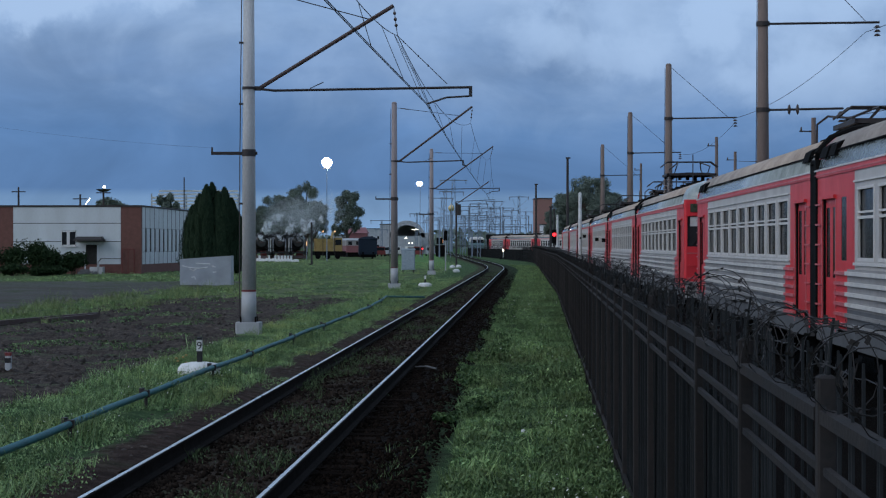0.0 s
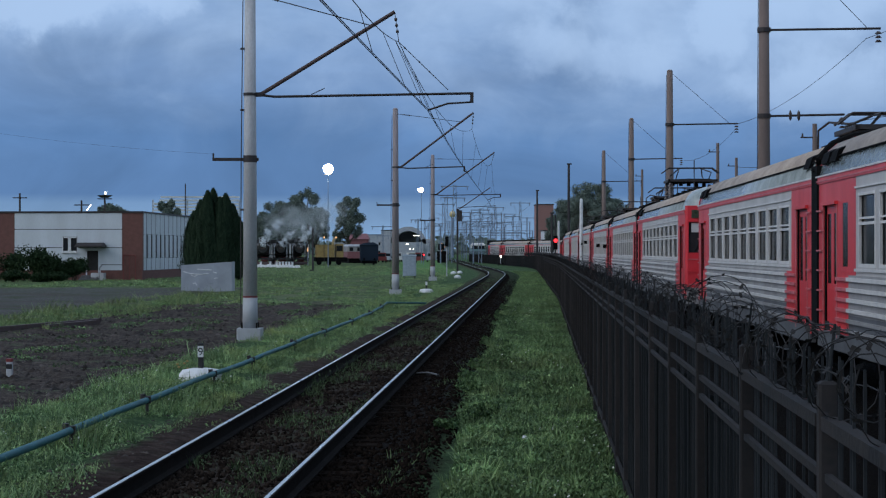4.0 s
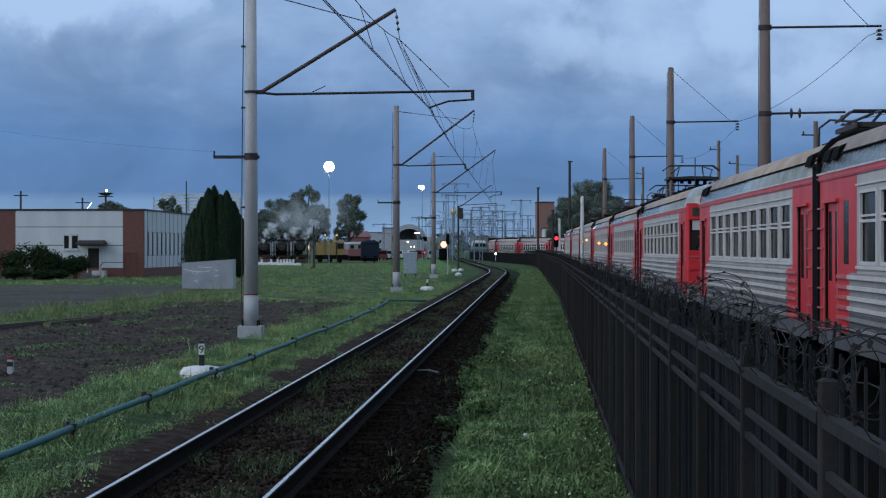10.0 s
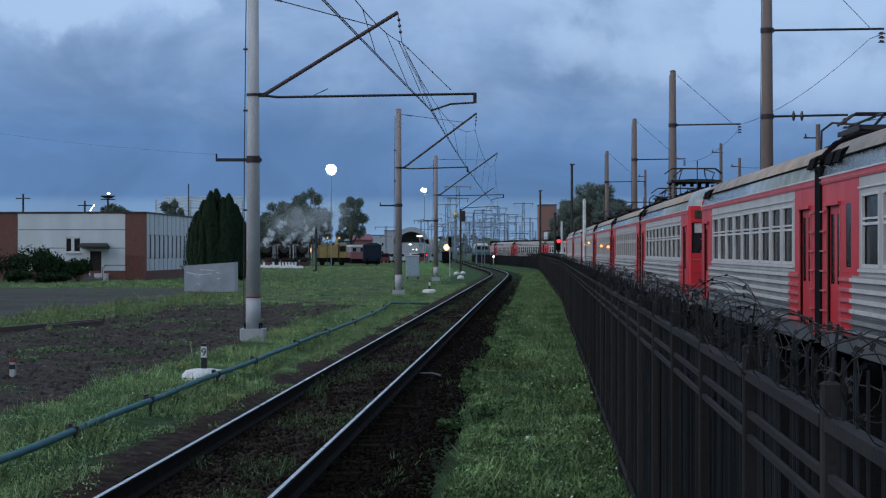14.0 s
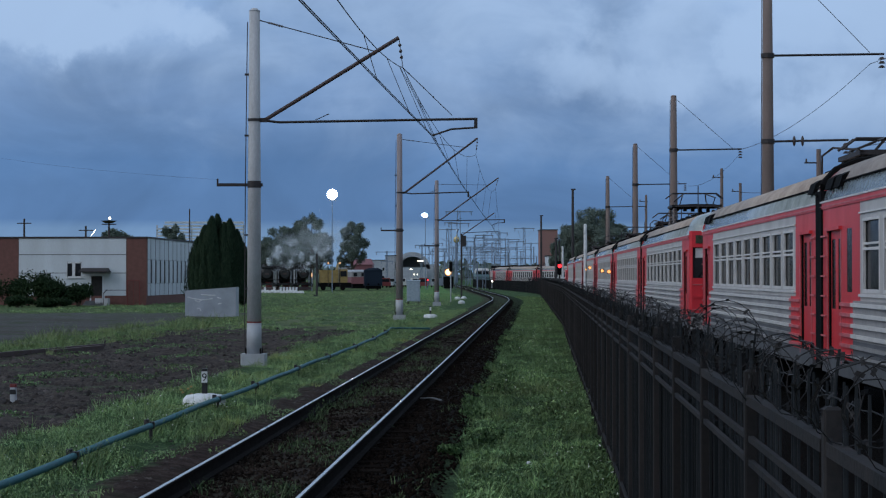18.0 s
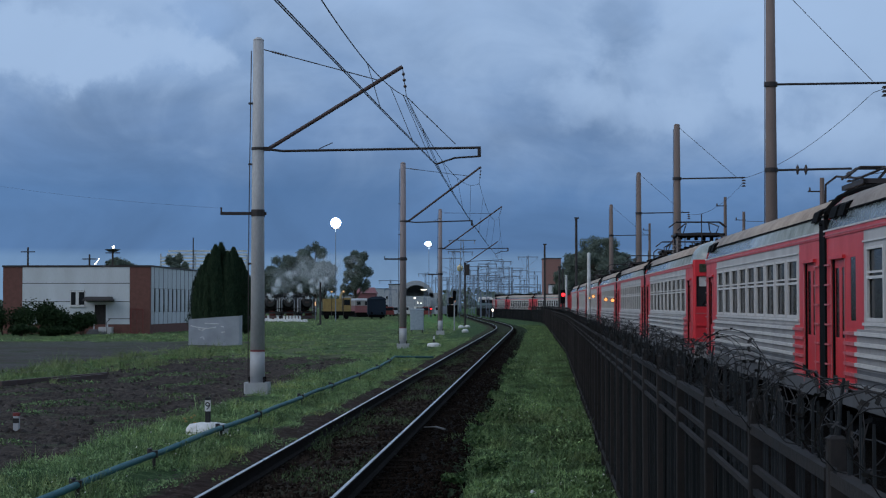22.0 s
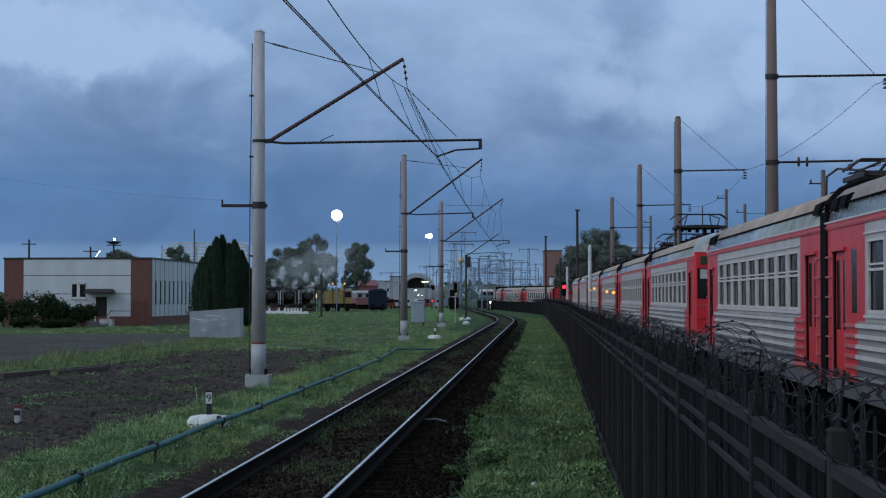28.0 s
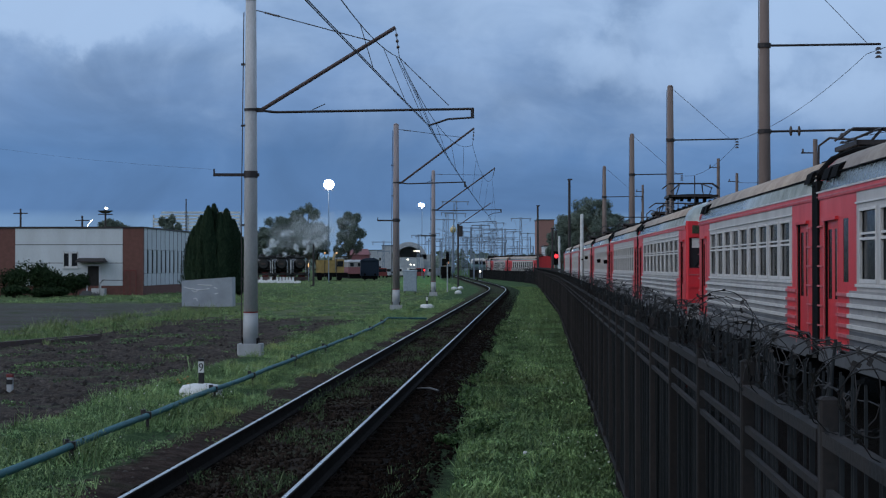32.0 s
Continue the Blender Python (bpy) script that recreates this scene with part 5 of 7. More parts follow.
    # relay cabinet
    d = 147.0
    x = (737 - 784) / 3100 * d
    root = empty("relay_cabinet", x, d, 0, label="grey steel relay cabinet on legs", category="cabinet")
    part("body", Shape().box(-0.56, 0.56, -0.3, 0.3, 0.25, 1.95, 0.04), M_CAB, root)
    part("door", Shape().box(-0.5, 0.5, -0.33, -0.3, 0.35, 1.85), M_CAB, root)
    part("roof", Shape().prism([(-0.62, -0.38), (0.62, -0.38), (0.62, 0.36), (-0.62, 0.36)], 1.95, 2.04, [(-0.55, -0.3), (0.55, -0.3), (0.55, 0.3), (-0.55, 0.3)]), M_CAB, root)
    for sx in (-0.45, 0.45):
        part("leg", Shape().box(sx - 0.05, sx + 0.05, -0.2, 0.2, -0.1, 0.25), M_STEEL, root)
    # graffiti block
    d = 101.0
    x0, x1 = (333 - 784) / 3100 * d, (421 - 784) / 3100 * d
    root = empty("concrete_block", x0, d, 0, label="grey concrete slab wall scrawled with white paint", category="concrete block")
    w = x1 - x0
    part("slab", Shape().add([(0, 0, -0.2), (w, 0.5, -0.2), (w, 2.0, -0.2), (0, 1.5, -0.2), (0, 0, 1.52), (w, 0.5, 1.72), (w, 2.0, 1.72), (0, 1.5, 1.52)],
                             [(3, 2, 1, 0), (4, 5, 6, 7), (0, 1, 5, 4), (1, 2, 6, 5), (2, 3, 7, 6), (3, 0, 4, 7)]), M_GREYBOX, root)
    rng = random.Random(11)
    for pts in ([(0.1, 1.15), (0.45, 1.05), (0.8, 1.0), (1.1, 0.98), (1.55, 1.05)], [(0.55, 0.95), (0.75, 0.85), (0.95, 1.0)], [(0.9, 1.28), (1.3, 1.25), (1.7, 1.24)],
                [(1.8, 1.12), (2.0, 1.05)], [(0.65, 0.45), (0.8, 0.5), (0.88, 0.35)], [(1.85, 0.75), (2.05, 0.78)]):
        part("paint_mark", Shape().tube([(u, u / w * 0.5 + 0.036, z) for u, z in pts], 0.055, 6), M_WHITE, root)
    # old sleepers or boards lying in the yard
    for k, (pa, pb, ya) in enumerate((((0, 660), (188, 643), 0.0), ((95, 655), (185, 646), 0.2))):
        def gnd(px, py):
            dd = EYE * 3100 / (py - 515)
            return (px - 784) / 3100 * dd, dd
        (xa, da), (xb, db) = gnd(*pa), gnd(*pb)
        s = Shape().sweep([(-0.07, 0.0), (0.07, 0.0), (0.07, 0.14), (-0.07, 0.14)], [(xa, da, 0.02), ((xa + xb) / 2, (da + db) / 2 + 0.15, 0.02), (xb, db, 0.02)])
        tagged(part("old_rail", s, M_ARM), "rusty disused rail half sunk in the grass", "rail", "old rails")


build_trackside()


# ---------------------------------------------------------------- office building
def build_office():
    ang = -3.0
    root = empty("office_building", -23.95, 143.0, 0, ang, "low white-panelled office building with brown corner cladding", "building")
    Wd, Dp, H = 12.2, 20.0, 5.45
    B = 0.75
    # local: x runs left (negative) along the front, y back
    part("plinth", Shape().box(-Wd + 0.02, -0.02, 0.02, Dp - 0.02, -0.2, B), M_BRICK, root, "brown plinth")
    part("core_wall", Shape().box(-Wd + 0.1, -0.1, 0.1, Dp - 0.1, 0.2, H - 0.1), M_DARK, root)
    cl = 1.68
    part("corner_cladding", Shape().box(-cl, 0.0, 0, 0.12, B, H).box(-0.12, 0.0, 0.12, 0.4, B, H), M_BRICK, root, "brown corner cladding")
    part("corner_cladding", Shape().box(-Wd, -Wd + 1.6, 0, 0.12, B, H), M_BRICK, root)
    # front panels with the window and door left open
    rows = [(B, 1.2), (1.22, 2.6), (2.62, 4.1), (4.12, H)]
    cols = [-Wd + 1.62, -6.63, -5.35, -4.68, -3.45, -cl - 0.02]
    wx0, wx1, wz0, wz1 = -6.63, -5.35, 2.25, 3.5
    dx0, dx1, dz1 = -4.68, -3.45, 2.35
    for z0, z1 in rows:
        for x0, x1 in zip(cols, cols[1:]):
            spans = [(z0, z1)]
            for hx, h0, h1 in ((wx0, wz0, wz1), (dx0, 0.0, dz1)):
                if abs(x0 - hx) < 0.01:
                    spans = [(a, b) for q in spans for a, b in ((q[0], min(q[1], h0)), (max(q[0], h1), q[1])) if b - a > 0.02]
            for a, b in spans:
                part("wall_panel", Shape().box(x0 + 0.001, x1 - 0.001, 0, 0.08, a + 0.015, b - 0.015), M_PANEL, root)
    win = part("window", Shape().box(wx0 + 0.02, wx0 + 0.07, -0.02, 0.07, wz0, wz1).box(wx1 - 0.07, wx1 - 0.02, -0.02, 0.07, wz0, wz1).box(wx0 + 0.48, wx0 + 0.72, -0.02, 0.07, wz0, wz1)
               .box(wx0 + 0.12, wx1 - 0.12, -0.02, 0.07, wz0, wz0 + 0.1).box(wx0 + 0.12, wx1 - 0.12, -0.02, 0.07, wz1 - 0.1, wz1), M_WHITE, root, "white framed two-part window")
    part("pane", Shape().box(wx0 + 0.07, wx1 - 0.07, 0.045, 0.055, wz0 + 0.1, wz1 - 0.1), M_GLASS, win)
    part("sill", Shape().box(wx0 - 0.05, wx1 + 0.05, -0.14, 0.0, wz0 - 0.08, wz0), M_WHITE, win)
    part("door", Shape().box(dx0 + 0.10, dx1 - 0.20, 0.06, 0.095, 0.3, dz1), M_DARK, root, "dark entrance door")
    part("door_frame", Shape().box(dx0, dx0 + 0.10, -0.02, 0.09, 0.3, dz1).box(dx1 - 0.20, dx1 - 0.01, -0.02, 0.09, 0.3, dz1), M_PANEL, root)
    part("porch_roof", Shape().prism([(-5.30, -1.3), (-2.95, -1.3), (-2.95, -0.01), (-5.30, -0.01)], 2.66, 2.78).prism([(-5.25, -1.25), (-3.0, -1.25), (-3.0, -0.01), (-5.25, -0.01)], 2.78, 3.02, [(-5.1, -0.9), (-3.15, -0.9), (-3.15, -0.01), (-5.1, -0.01)]), M_STEEL, root, "dark porch canopy")
    for i in range(3):
        part("step", Shape().box(dx0 - 0.2, dx1 + 0.1, -0.4 - 0.35 * (3 - i), 0.0, 0.12 * i - 0.1, 0.12 * (i + 1)), M_SKIRT, root)
    for xx in (dx0 - 0.25, dx1 + 0.2):
        part("handrail", Shape().tube([(xx, 0, 1.25), (xx, -1.3, 0.95), (xx, -1.3, 0.0)], 0.03), M_STEEL, root)
    # side wall: tall narrow windows between pale panels
    n = 11
    for i in range(n):
        y0 = 0.4 + (Dp - 0.5) * i / n
        y1 = 0.4 + (Dp - 0.5) * (i + 1) / n
        for z0, z1 in ((B, 1.75), (3.72, H)):
            part("wall_panel", Shape().box(-0.08, 0.0, y0 + 0.006, y1 - 0.006, z0, z1), M_PANEL, root)
        part("wall_panel", Shape().box(-0.08, 0.0, y0 + 0.006, y0 + 1.12, 1.77, 3.70), M_PANEL, root)
        part("pier_strip", Shape().box(0.0, 0.02, y0 + 1.09, y0 + 1.13, B, H), M_STEEL, root)
        w = part("window", Shape().box(-0.07, -0.02, y0 + 1.12, y0 + 1.17, 1.77, 3.70).box(-0.07, -0.02, y1 - 0.06, y1 - 0.006, 1.77, 3.70), M_PANEL, root, "tall narrow window")
        part("pane", Shape().box(-0.05, -0.04, y0 + 1.17, y1 - 0.06, 1.77, 3.70), M_GLASS, w)
    part("back_wall", Shape().box(-Wd, 0, Dp - 0.1, Dp, B, H).box(-Wd, -Wd + 0.1, 0.12, Dp - 0.1, B, H), M_PANEL, root)
    part("roof", Shape().box(-Wd - 0.06, 0.06, -0.06, Dp + 0.06, H, H + 0.14), M_STEEL, root, "dark roof edge")
    part("ladder", Shape().tube([(-1.55, -0.15, -0.05), (-1.55, -0.15, 2.0)], 0.03).tube([(-0.55, -0.15, -0.05), (-0.55, -0.15, 2.0)], 0.03).tube([(-1.05, -0.15, 0), (-1.05, -0.15, 2.0)], 0.02).tube([(-1.55, -0.15, 2.0), (-0.55, -0.15, 2.0)], 0.03), M_LOCORED, root, "red-brown steel rack against the wall")
    part("bin", Shape().box(-4.0, -2.9, -1.1, -0.4, -0.1, 0.55, 0.05), M_CONC, root)
    # roof lamps and aerials behind the parapet
    for px, z, nm in ((198, 7.3, "lamp"), (157, 6.7, "aerial"), (48, 7.4, "aerial")):
        lx = (px - 784) / 3100 * 158.0
        r2 = empty("floodlight_mast" if nm == "lamp" else "utility_pole", lx, 172.0, 0, label="thin pole with small lamps behind the office roof", category="lamp post" if nm == "lamp" else "utility pole")
        r2.matrix_basis = pose((px - 784) / 3100 * 172.0, 172.0, 0)
        hh = z + 0.6
        part("pole", Shape().cone(0, 0, -0.1, hh, 0.14, 0.09, 8), M_STEEL, r2)
        part("crossarm", Shape().box(-0.7, 0.7, -0.05, 0.05, hh - 0.5, hh - 0.4), M_STEEL, r2)
        if nm == "lamp":
            part("platform", Shape().cone(0, 0, hh - 0.35, hh - 0.1, 0.35, 0.8, 10), M_STEEL, r2)
            part("lamp_glass", Shape().ball(0.15, -0.4, hh + 0.12, 0.13), M_WHITEGLOW, r2)
            part("lower_lamp", Shape().ball(0.35, -0.4, hh - 2.1, 0.11), M_WHITEGLOW, r2)
        elif px == 157:
            part("lamp_tube", Shape().tube([(0.55, -0.2, hh - 1.0), (1.0, -0.2, hh - 0.4)], 0.03, 6), M_WHITEGLOW, r2, "white slanting lamp tube")


build_office()


# ---------------------------------------------------------------- vegetation
def crown(name, blobs, count, size, material, parent, seed, label=""):
    rng = np.random.default_rng(seed)
    w = np.array([b[3] ** 2 * b[4] for b in blobs])
    pick = rng.choice(len(blobs), count, p=w / w.sum())
    bl = np.array(blobs)[pick]
    v = rng.normal(size=(count, 3))
    v /= np.linalg.norm(v, axis=1)[:, None]
    r = rng.uniform(0.05, 1.0, (count, 1)) ** 0.45 * rng.uniform(0.75, 1.25, (count, 1))
    c = bl[:, :3] + v * r * np.stack([bl[:, 3], bl[:, 3], bl[:, 4]], 1)
    vv, ff = flakes(c, size, rng)
    ob = new(name, scatter_mesh(name, vv, ff, material))
    ob.parent = parent
    if label:
        ob["label"] = label
    return ob


def build_tree(x, y, h, rad, seed, label, n=7, leaves=2600, size=0.34):
    rng = random.Random(seed)
    root = empty("tree", x, y, 0, label=label, category="tree")
    s = Shape().tube([(0, 0, -0.2), (0.1, 0, h * 0.3), (-0.1, 0.1, h * 0.62), (0.05, 0, h * 0.85)], h * 0.022, 8, h * 0.006)
    blobs = []
    for i in range(n):
        a = rng.uniform(0, 6.28)
        z = h * rng.uniform(0.36, 0.92)
        rr = rad * (0.35 + 0.5 * rng.random()) * (1.15 - 0.6 * abs(z / h - 0.6))
        bx, by = rr * math.cos(a), rr * math.sin(a)
        s.tube([(0, 0, z * 0.55), (bx * 0.5, by * 0.5, z * 0.8), (bx, by, z)], h * 0.009, 5, h * 0.002)
        blobs.append((bx, by, z, rad * rng.uniform(0.20, 0.38), h * rng.uniform(0.05, 0.09)))
    blobs.append((0, 0, h * 0.92, rad * 0.28, h * 0.08))
    part("trunk", s, M_BARK, root)
    crown("crown", blobs, leaves, size, M_LEAF, root, seed)
    return root


def build_thuja(x, y, h, r, seed):
    root = empty("thuja", x, y, 0, label="dense dark green columnar thuja beside the office", category="tree", group="thuja row")
    rng = np.random.default_rng(seed)
    part("trunk", Shape().tube([(0, 0, -0.1), (0, 0, h * 0.9)], 0.12, 6, 0.03), M_BARK, root)
    k = 9000
    t = rng.random(k) ** 0.85
    prof = r * np.clip(t * 8, 0, 1) * np.clip(1 - t ** 2.7, 0, 1) ** 0.75 * 1.3
    a = rng.uniform(0, 6.283, k)
    lobe = 1 + 0.17 * np.sin(a * 5 + seed) + 0.10 * np.sin(a * 9 + t * 5 + seed * 2.0) + 0.06 * np.sin(a * 4 - t * 23)
    q = prof * lobe * rng.uniform(0.70, 1.06, k)
    c = np.stack([q * np.cos(a), q * np.sin(a), t * h], 1)
    up = np.stack([0.35 * np.cos(a), 0.35 * np.sin(a), np.ones(k)], 1) * (0.22 * rng.uniform(0.6, 1.4, k))[:, None]
    side = np.stack([-np.sin(a), np.cos(a), np.zeros(k)], 1) * 0.055 + rng.normal(size=(k, 3)) * 0.015
    v = np.stack([c - side, c + side, c + up], 1).reshape(-1, 3)
    f = np.arange(k * 3).reshape(-1, 3)
    ob = new("crown", scatter_mesh("crown", v, f, M_THUJA))
    ob.parent = root


def build_bush(x, y, r, h, seed):
    root = empty("bush", x, y, 0, label="dark leafy bush in front of the office wall", category="bush", group="bushes by the office")
    rng = random.Random(seed)
    s = Shape()
    blobs = []
    for i in range(5):
        a = rng.uniform(0, 6.28)
        bx, by = r * 0.5 * math.cos(a), r * 0.5 * math.sin(a)
        s.tube([(bx * 0.2, by * 0.2, -0.1), (bx, by, h * 0.7)], 0.04, 5, 0.015)
        blobs.append((bx, by, h * rng.uniform(0.4, 0.7), r * 0.55, h * 0.34))
    part("stem", s, M_BARK, root)
    crown("crown", blobs, 3200, 0.085, M_BUSH, root, seed)


def build_plants():
    for i, (px, d, h, r) in enumerate(((356, 139, 5.3, 0.70), (368, 138.6, 6.2, 0.75), (380, 138, 6.9, 0.75), (390, 138.8, 7.1, 0.7), (402, 138.2, 6.4, 0.75), (412, 138.4, 6.7, 0.75), (424, 139, 5.9, 0.7), (434, 139.5, 4.9, 0.6))):
        build_thuja((px - 784) / 3100 * d, d, h, r, 30 + i)
    for i, (px, d, r, h) in enumerate(((8, 138, 1.6, 2.6), (32, 137, 1.3, 2.3), (66, 136.5, 1.7, 3.1), (92, 136, 1.3, 2.5), (118, 136.5, 1.4, 1.9), (143, 137, 1.2, 1.75), (40, 131, 1.1, 0.9), (72, 130.5, 1.0, 0.8), (105, 131, 1.2, 0.7))):
        build_bush((px - 784) / 3100 * d, d, r, h, 50 + i)
    for i, (px, d, h, r) in enumerate(((478, 390, 11.2, 4.3), (506, 400, 13.8, 4.4), (530, 398, 13.9, 3.8), (557, 393, 16.6, 3.7), (572, 402, 12.5, 2.8), (628, 392, 14.6, 3.2), (316, 300, 11.2, 2.2),
                                       (207, 260, 9.3, 2.6))):
        build_tree((px - 784) / 3100 * d, d, h, r, 70 + i, "broad leafy tree standing behind the yard", 34, 26000, 0.145)
    for i, (px, d, h, r) in enumerate(((1004, 330, 9.0, 2.6), (1026, 335, 12.6, 4.4), (1051, 330, 15.4, 5.2), (1076, 335, 12.6, 4.6), (1095, 325, 11.5, 5), (1120, 330, 11, 5))):
        build_tree((px - 784) / 3100 * d, d, h, r, 90 + i, "dark leafy tree beyond the parked train", 34, 26000, 0.145)


build_plants()


# ---------------------------------------------------------------- steam engines and machines across the yard
def build_steam_engine(px, d, seed):
    x = (px - 784) / 3100 * d
    root = empty("steam_locomotive", x, d, 0, 12, "black steam locomotive with red wheels standing under steam", "locomotive", "steam engines")
    b = Shape()
    n = 18
    for y0, y1, r in ((0.6, 2.4, 0.95), (2.4, 8.5, 0.88)):
        k = len(b.v)
        b.v += [(r * math.cos(2 * math.pi * i / n), y0, 2.75 + r * math.sin(2 * math.pi * i / n)) for i in range(n)]
        b.v += [(r * math.cos(2 * math.pi * i / n), y1, 2.75 + r * math.sin(2 * math.pi * i / n)) for i in range(n)]
        b.f += [tuple(k + i for i in range(n)), tuple(k + n + i for i in reversed(range(n)))] + [(k + (i + 1) % n, k + i, k + n + i, k + n + (i + 1) % n) for i in range(n)]
    part("boiler", b, M_BLACK, root, "", True)
    part("chimney", Shape().cone(0, 1.4, 3.6, 4.35, 0.28, 0.36, 14), M_BLACK, root)
    part("steam_dome", Shape().cone(0, 4.2, 3.55, 4.1, 0.42, 0.36, 14).ball(0, 4.2, 4.1, 0.36, 0.2), M_BLACK, root)
    part("smokebox_door", Shape().tube([(0, 0.6, 2.75), (0, 0.5, 2.75)], 0.7, 16), M_BLACK, root)
    part("front_plate", Shape().box(-0.32, 0.32, 0.42, 0.5, 2.6, 2.9, 0.02), M_ARM, root, "brown plate on the smokebox door")
    part("headlamp", Shape().tube([(0, 0.55, 3.85), (0, 0.9, 3.85)], 0.22, 12), M_STEEL, root)
    for sx in (-1, 1):
        part("smoke_deflector", Shape().box(sx * 1.35 - 0.03, sx * 1.35 + 0.03, 0.5, 2.6, 1.9, 3.6), M_BLACK, root)
        part("running_board", Shape().box(min(sx * 0.9, sx * 1.5), max(sx * 0.9, sx * 1.5), 0.2, 8.6, 1.75, 1.82), M_BLACK, root)
        part("white_edge", Shape().box(sx * 1.46 - 0.05, sx * 1.46 + 0.05, 0.42, 0.49, 1.0, 3.4), M_WHITE, root, "white handrail and edge stripe")
    part("cab", Shape().box(-1.5, 1.5, 8.5, 10.8, 1.4, 3.9, 0.15).prism([(-1.6, 8.3), (1.6, 8.3), (1.6, 11.0), (-1.6, 11.0)], 3.9, 4.2, [(-0.9, 8.3), (0.9, 8.3), (0.9, 11.0), (-0.9, 11.0)]), M_BLACK, root)
    part("buffer_beam", Shape().box(-1.5, 1.5, 0.05, 0.3, 0.95, 1.2, 0.03), M_BLACK, root, "black buffer beam")
    for sx in (-0.9, 0.9):
        part("buffer", Shape().tube([(sx, 0.05, 1.0), (sx, -0.45, 1.0), (sx, -0.46, 1.0), (sx, -0.52, 1.0)], 0.2, 12), M_BLACK, root)
    for yw in (1.6, 3.4, 5.0, 6.6, 8.2):
        for xx in (-0.85, 0.72):
            part("wheel", Shape().tube([(xx, yw, 0.7), (xx + 0.13, yw, 0.7)], 0.68, 16), M_LOCORED, root, "red driving wheel")
    for sx in (-1, 1):
        for yw in (0.9, 3.0, 5.2, 7.4):
            part("handrail_post", Shape().tube([(sx * 1.1, yw, 1.82), (sx * 0.98, yw, 3.1)], 0.05, 5), M_ARM, root)
        part("cylinder", Shape().tube([(sx * 1.15, 0.9, 1.1), (sx * 1.15, 2.2, 1.1)], 0.38, 12), M_BLACK, root)
        part("coupling_rod", Shape().box(sx * 0.98 - 0.04, sx * 0.98 + 0.04, 3.2, 8.4, 0.55, 0.68), M_FAR, root)
    part("tender", Shape().box(-1.5, 1.5, 11.4, 17.0, 0.9, 3.3, 0.1), M_BLACK, root)
    rng = random.Random(40 + seed)
    for sx in (-1, 1):
        x1 = sx * (0.98 + rng.uniform(-0.05, 0.25))
        part("steam_pipe", Shape().tube([(sx * 0.7, 0.95, 3.35), (x1, 0.75, 3.1), (x1, 0.7, 1.3)], 0.11, 8), M_FAR, root, "pale lagged steam pipe")
    part("feedwater_heater", Shape().tube([(-0.75, 0.75, 3.75), (0.75, 0.75, 3.75)], 0.24, 10), M_BLACK, root)
    part("generator", Shape().box(-0.35, 0.2, 2.3, 3.0, 3.6, 4.0, 0.08), M_BLACK, root)
    part("whistle_pipe", Shape().tube([(0.3, 5.2, 3.5), (0.3, 5.2, 4.35)], 0.06, 6), M_ARM, root)
    part("cow_catcher", Shape().prism([(-1.3, -0.5), (1.3, -0.5), (1.45, 0.1), (-1.45, 0.1)], 0.15, 0.6, [(-1.1, -0.1), (1.1, -0.1), (1.3, 0.1), (-1.3, 0.1)]), M_ARM, root, "rusty sweeping guard")
    part("front_step", Shape().box(-1.45, -1.0, -0.15, 0.1, 0.5, 0.56).box(1.0, 1.45, -0.15, 0.1, 0.5, 0.56), M_ARM, root)
    return root


def puff_mesh(seed, r, k, size=0.05, material=None):
    """A loose ball of steam droplets, dense inside and thin outside."""
    rng = np.random.default_rng(seed)
    cs = rng.normal(size=(7, 3)) * r * 0.42
    pick = rng.integers(0, 7, k)
    c = cs[pick] + rng.normal(size=(k, 3)) * r * 0.34
    v, f = flakes(c, size, rng)
    return scatter_mesh("puff", v, f, material or M_STEAM)


PUFFS = []


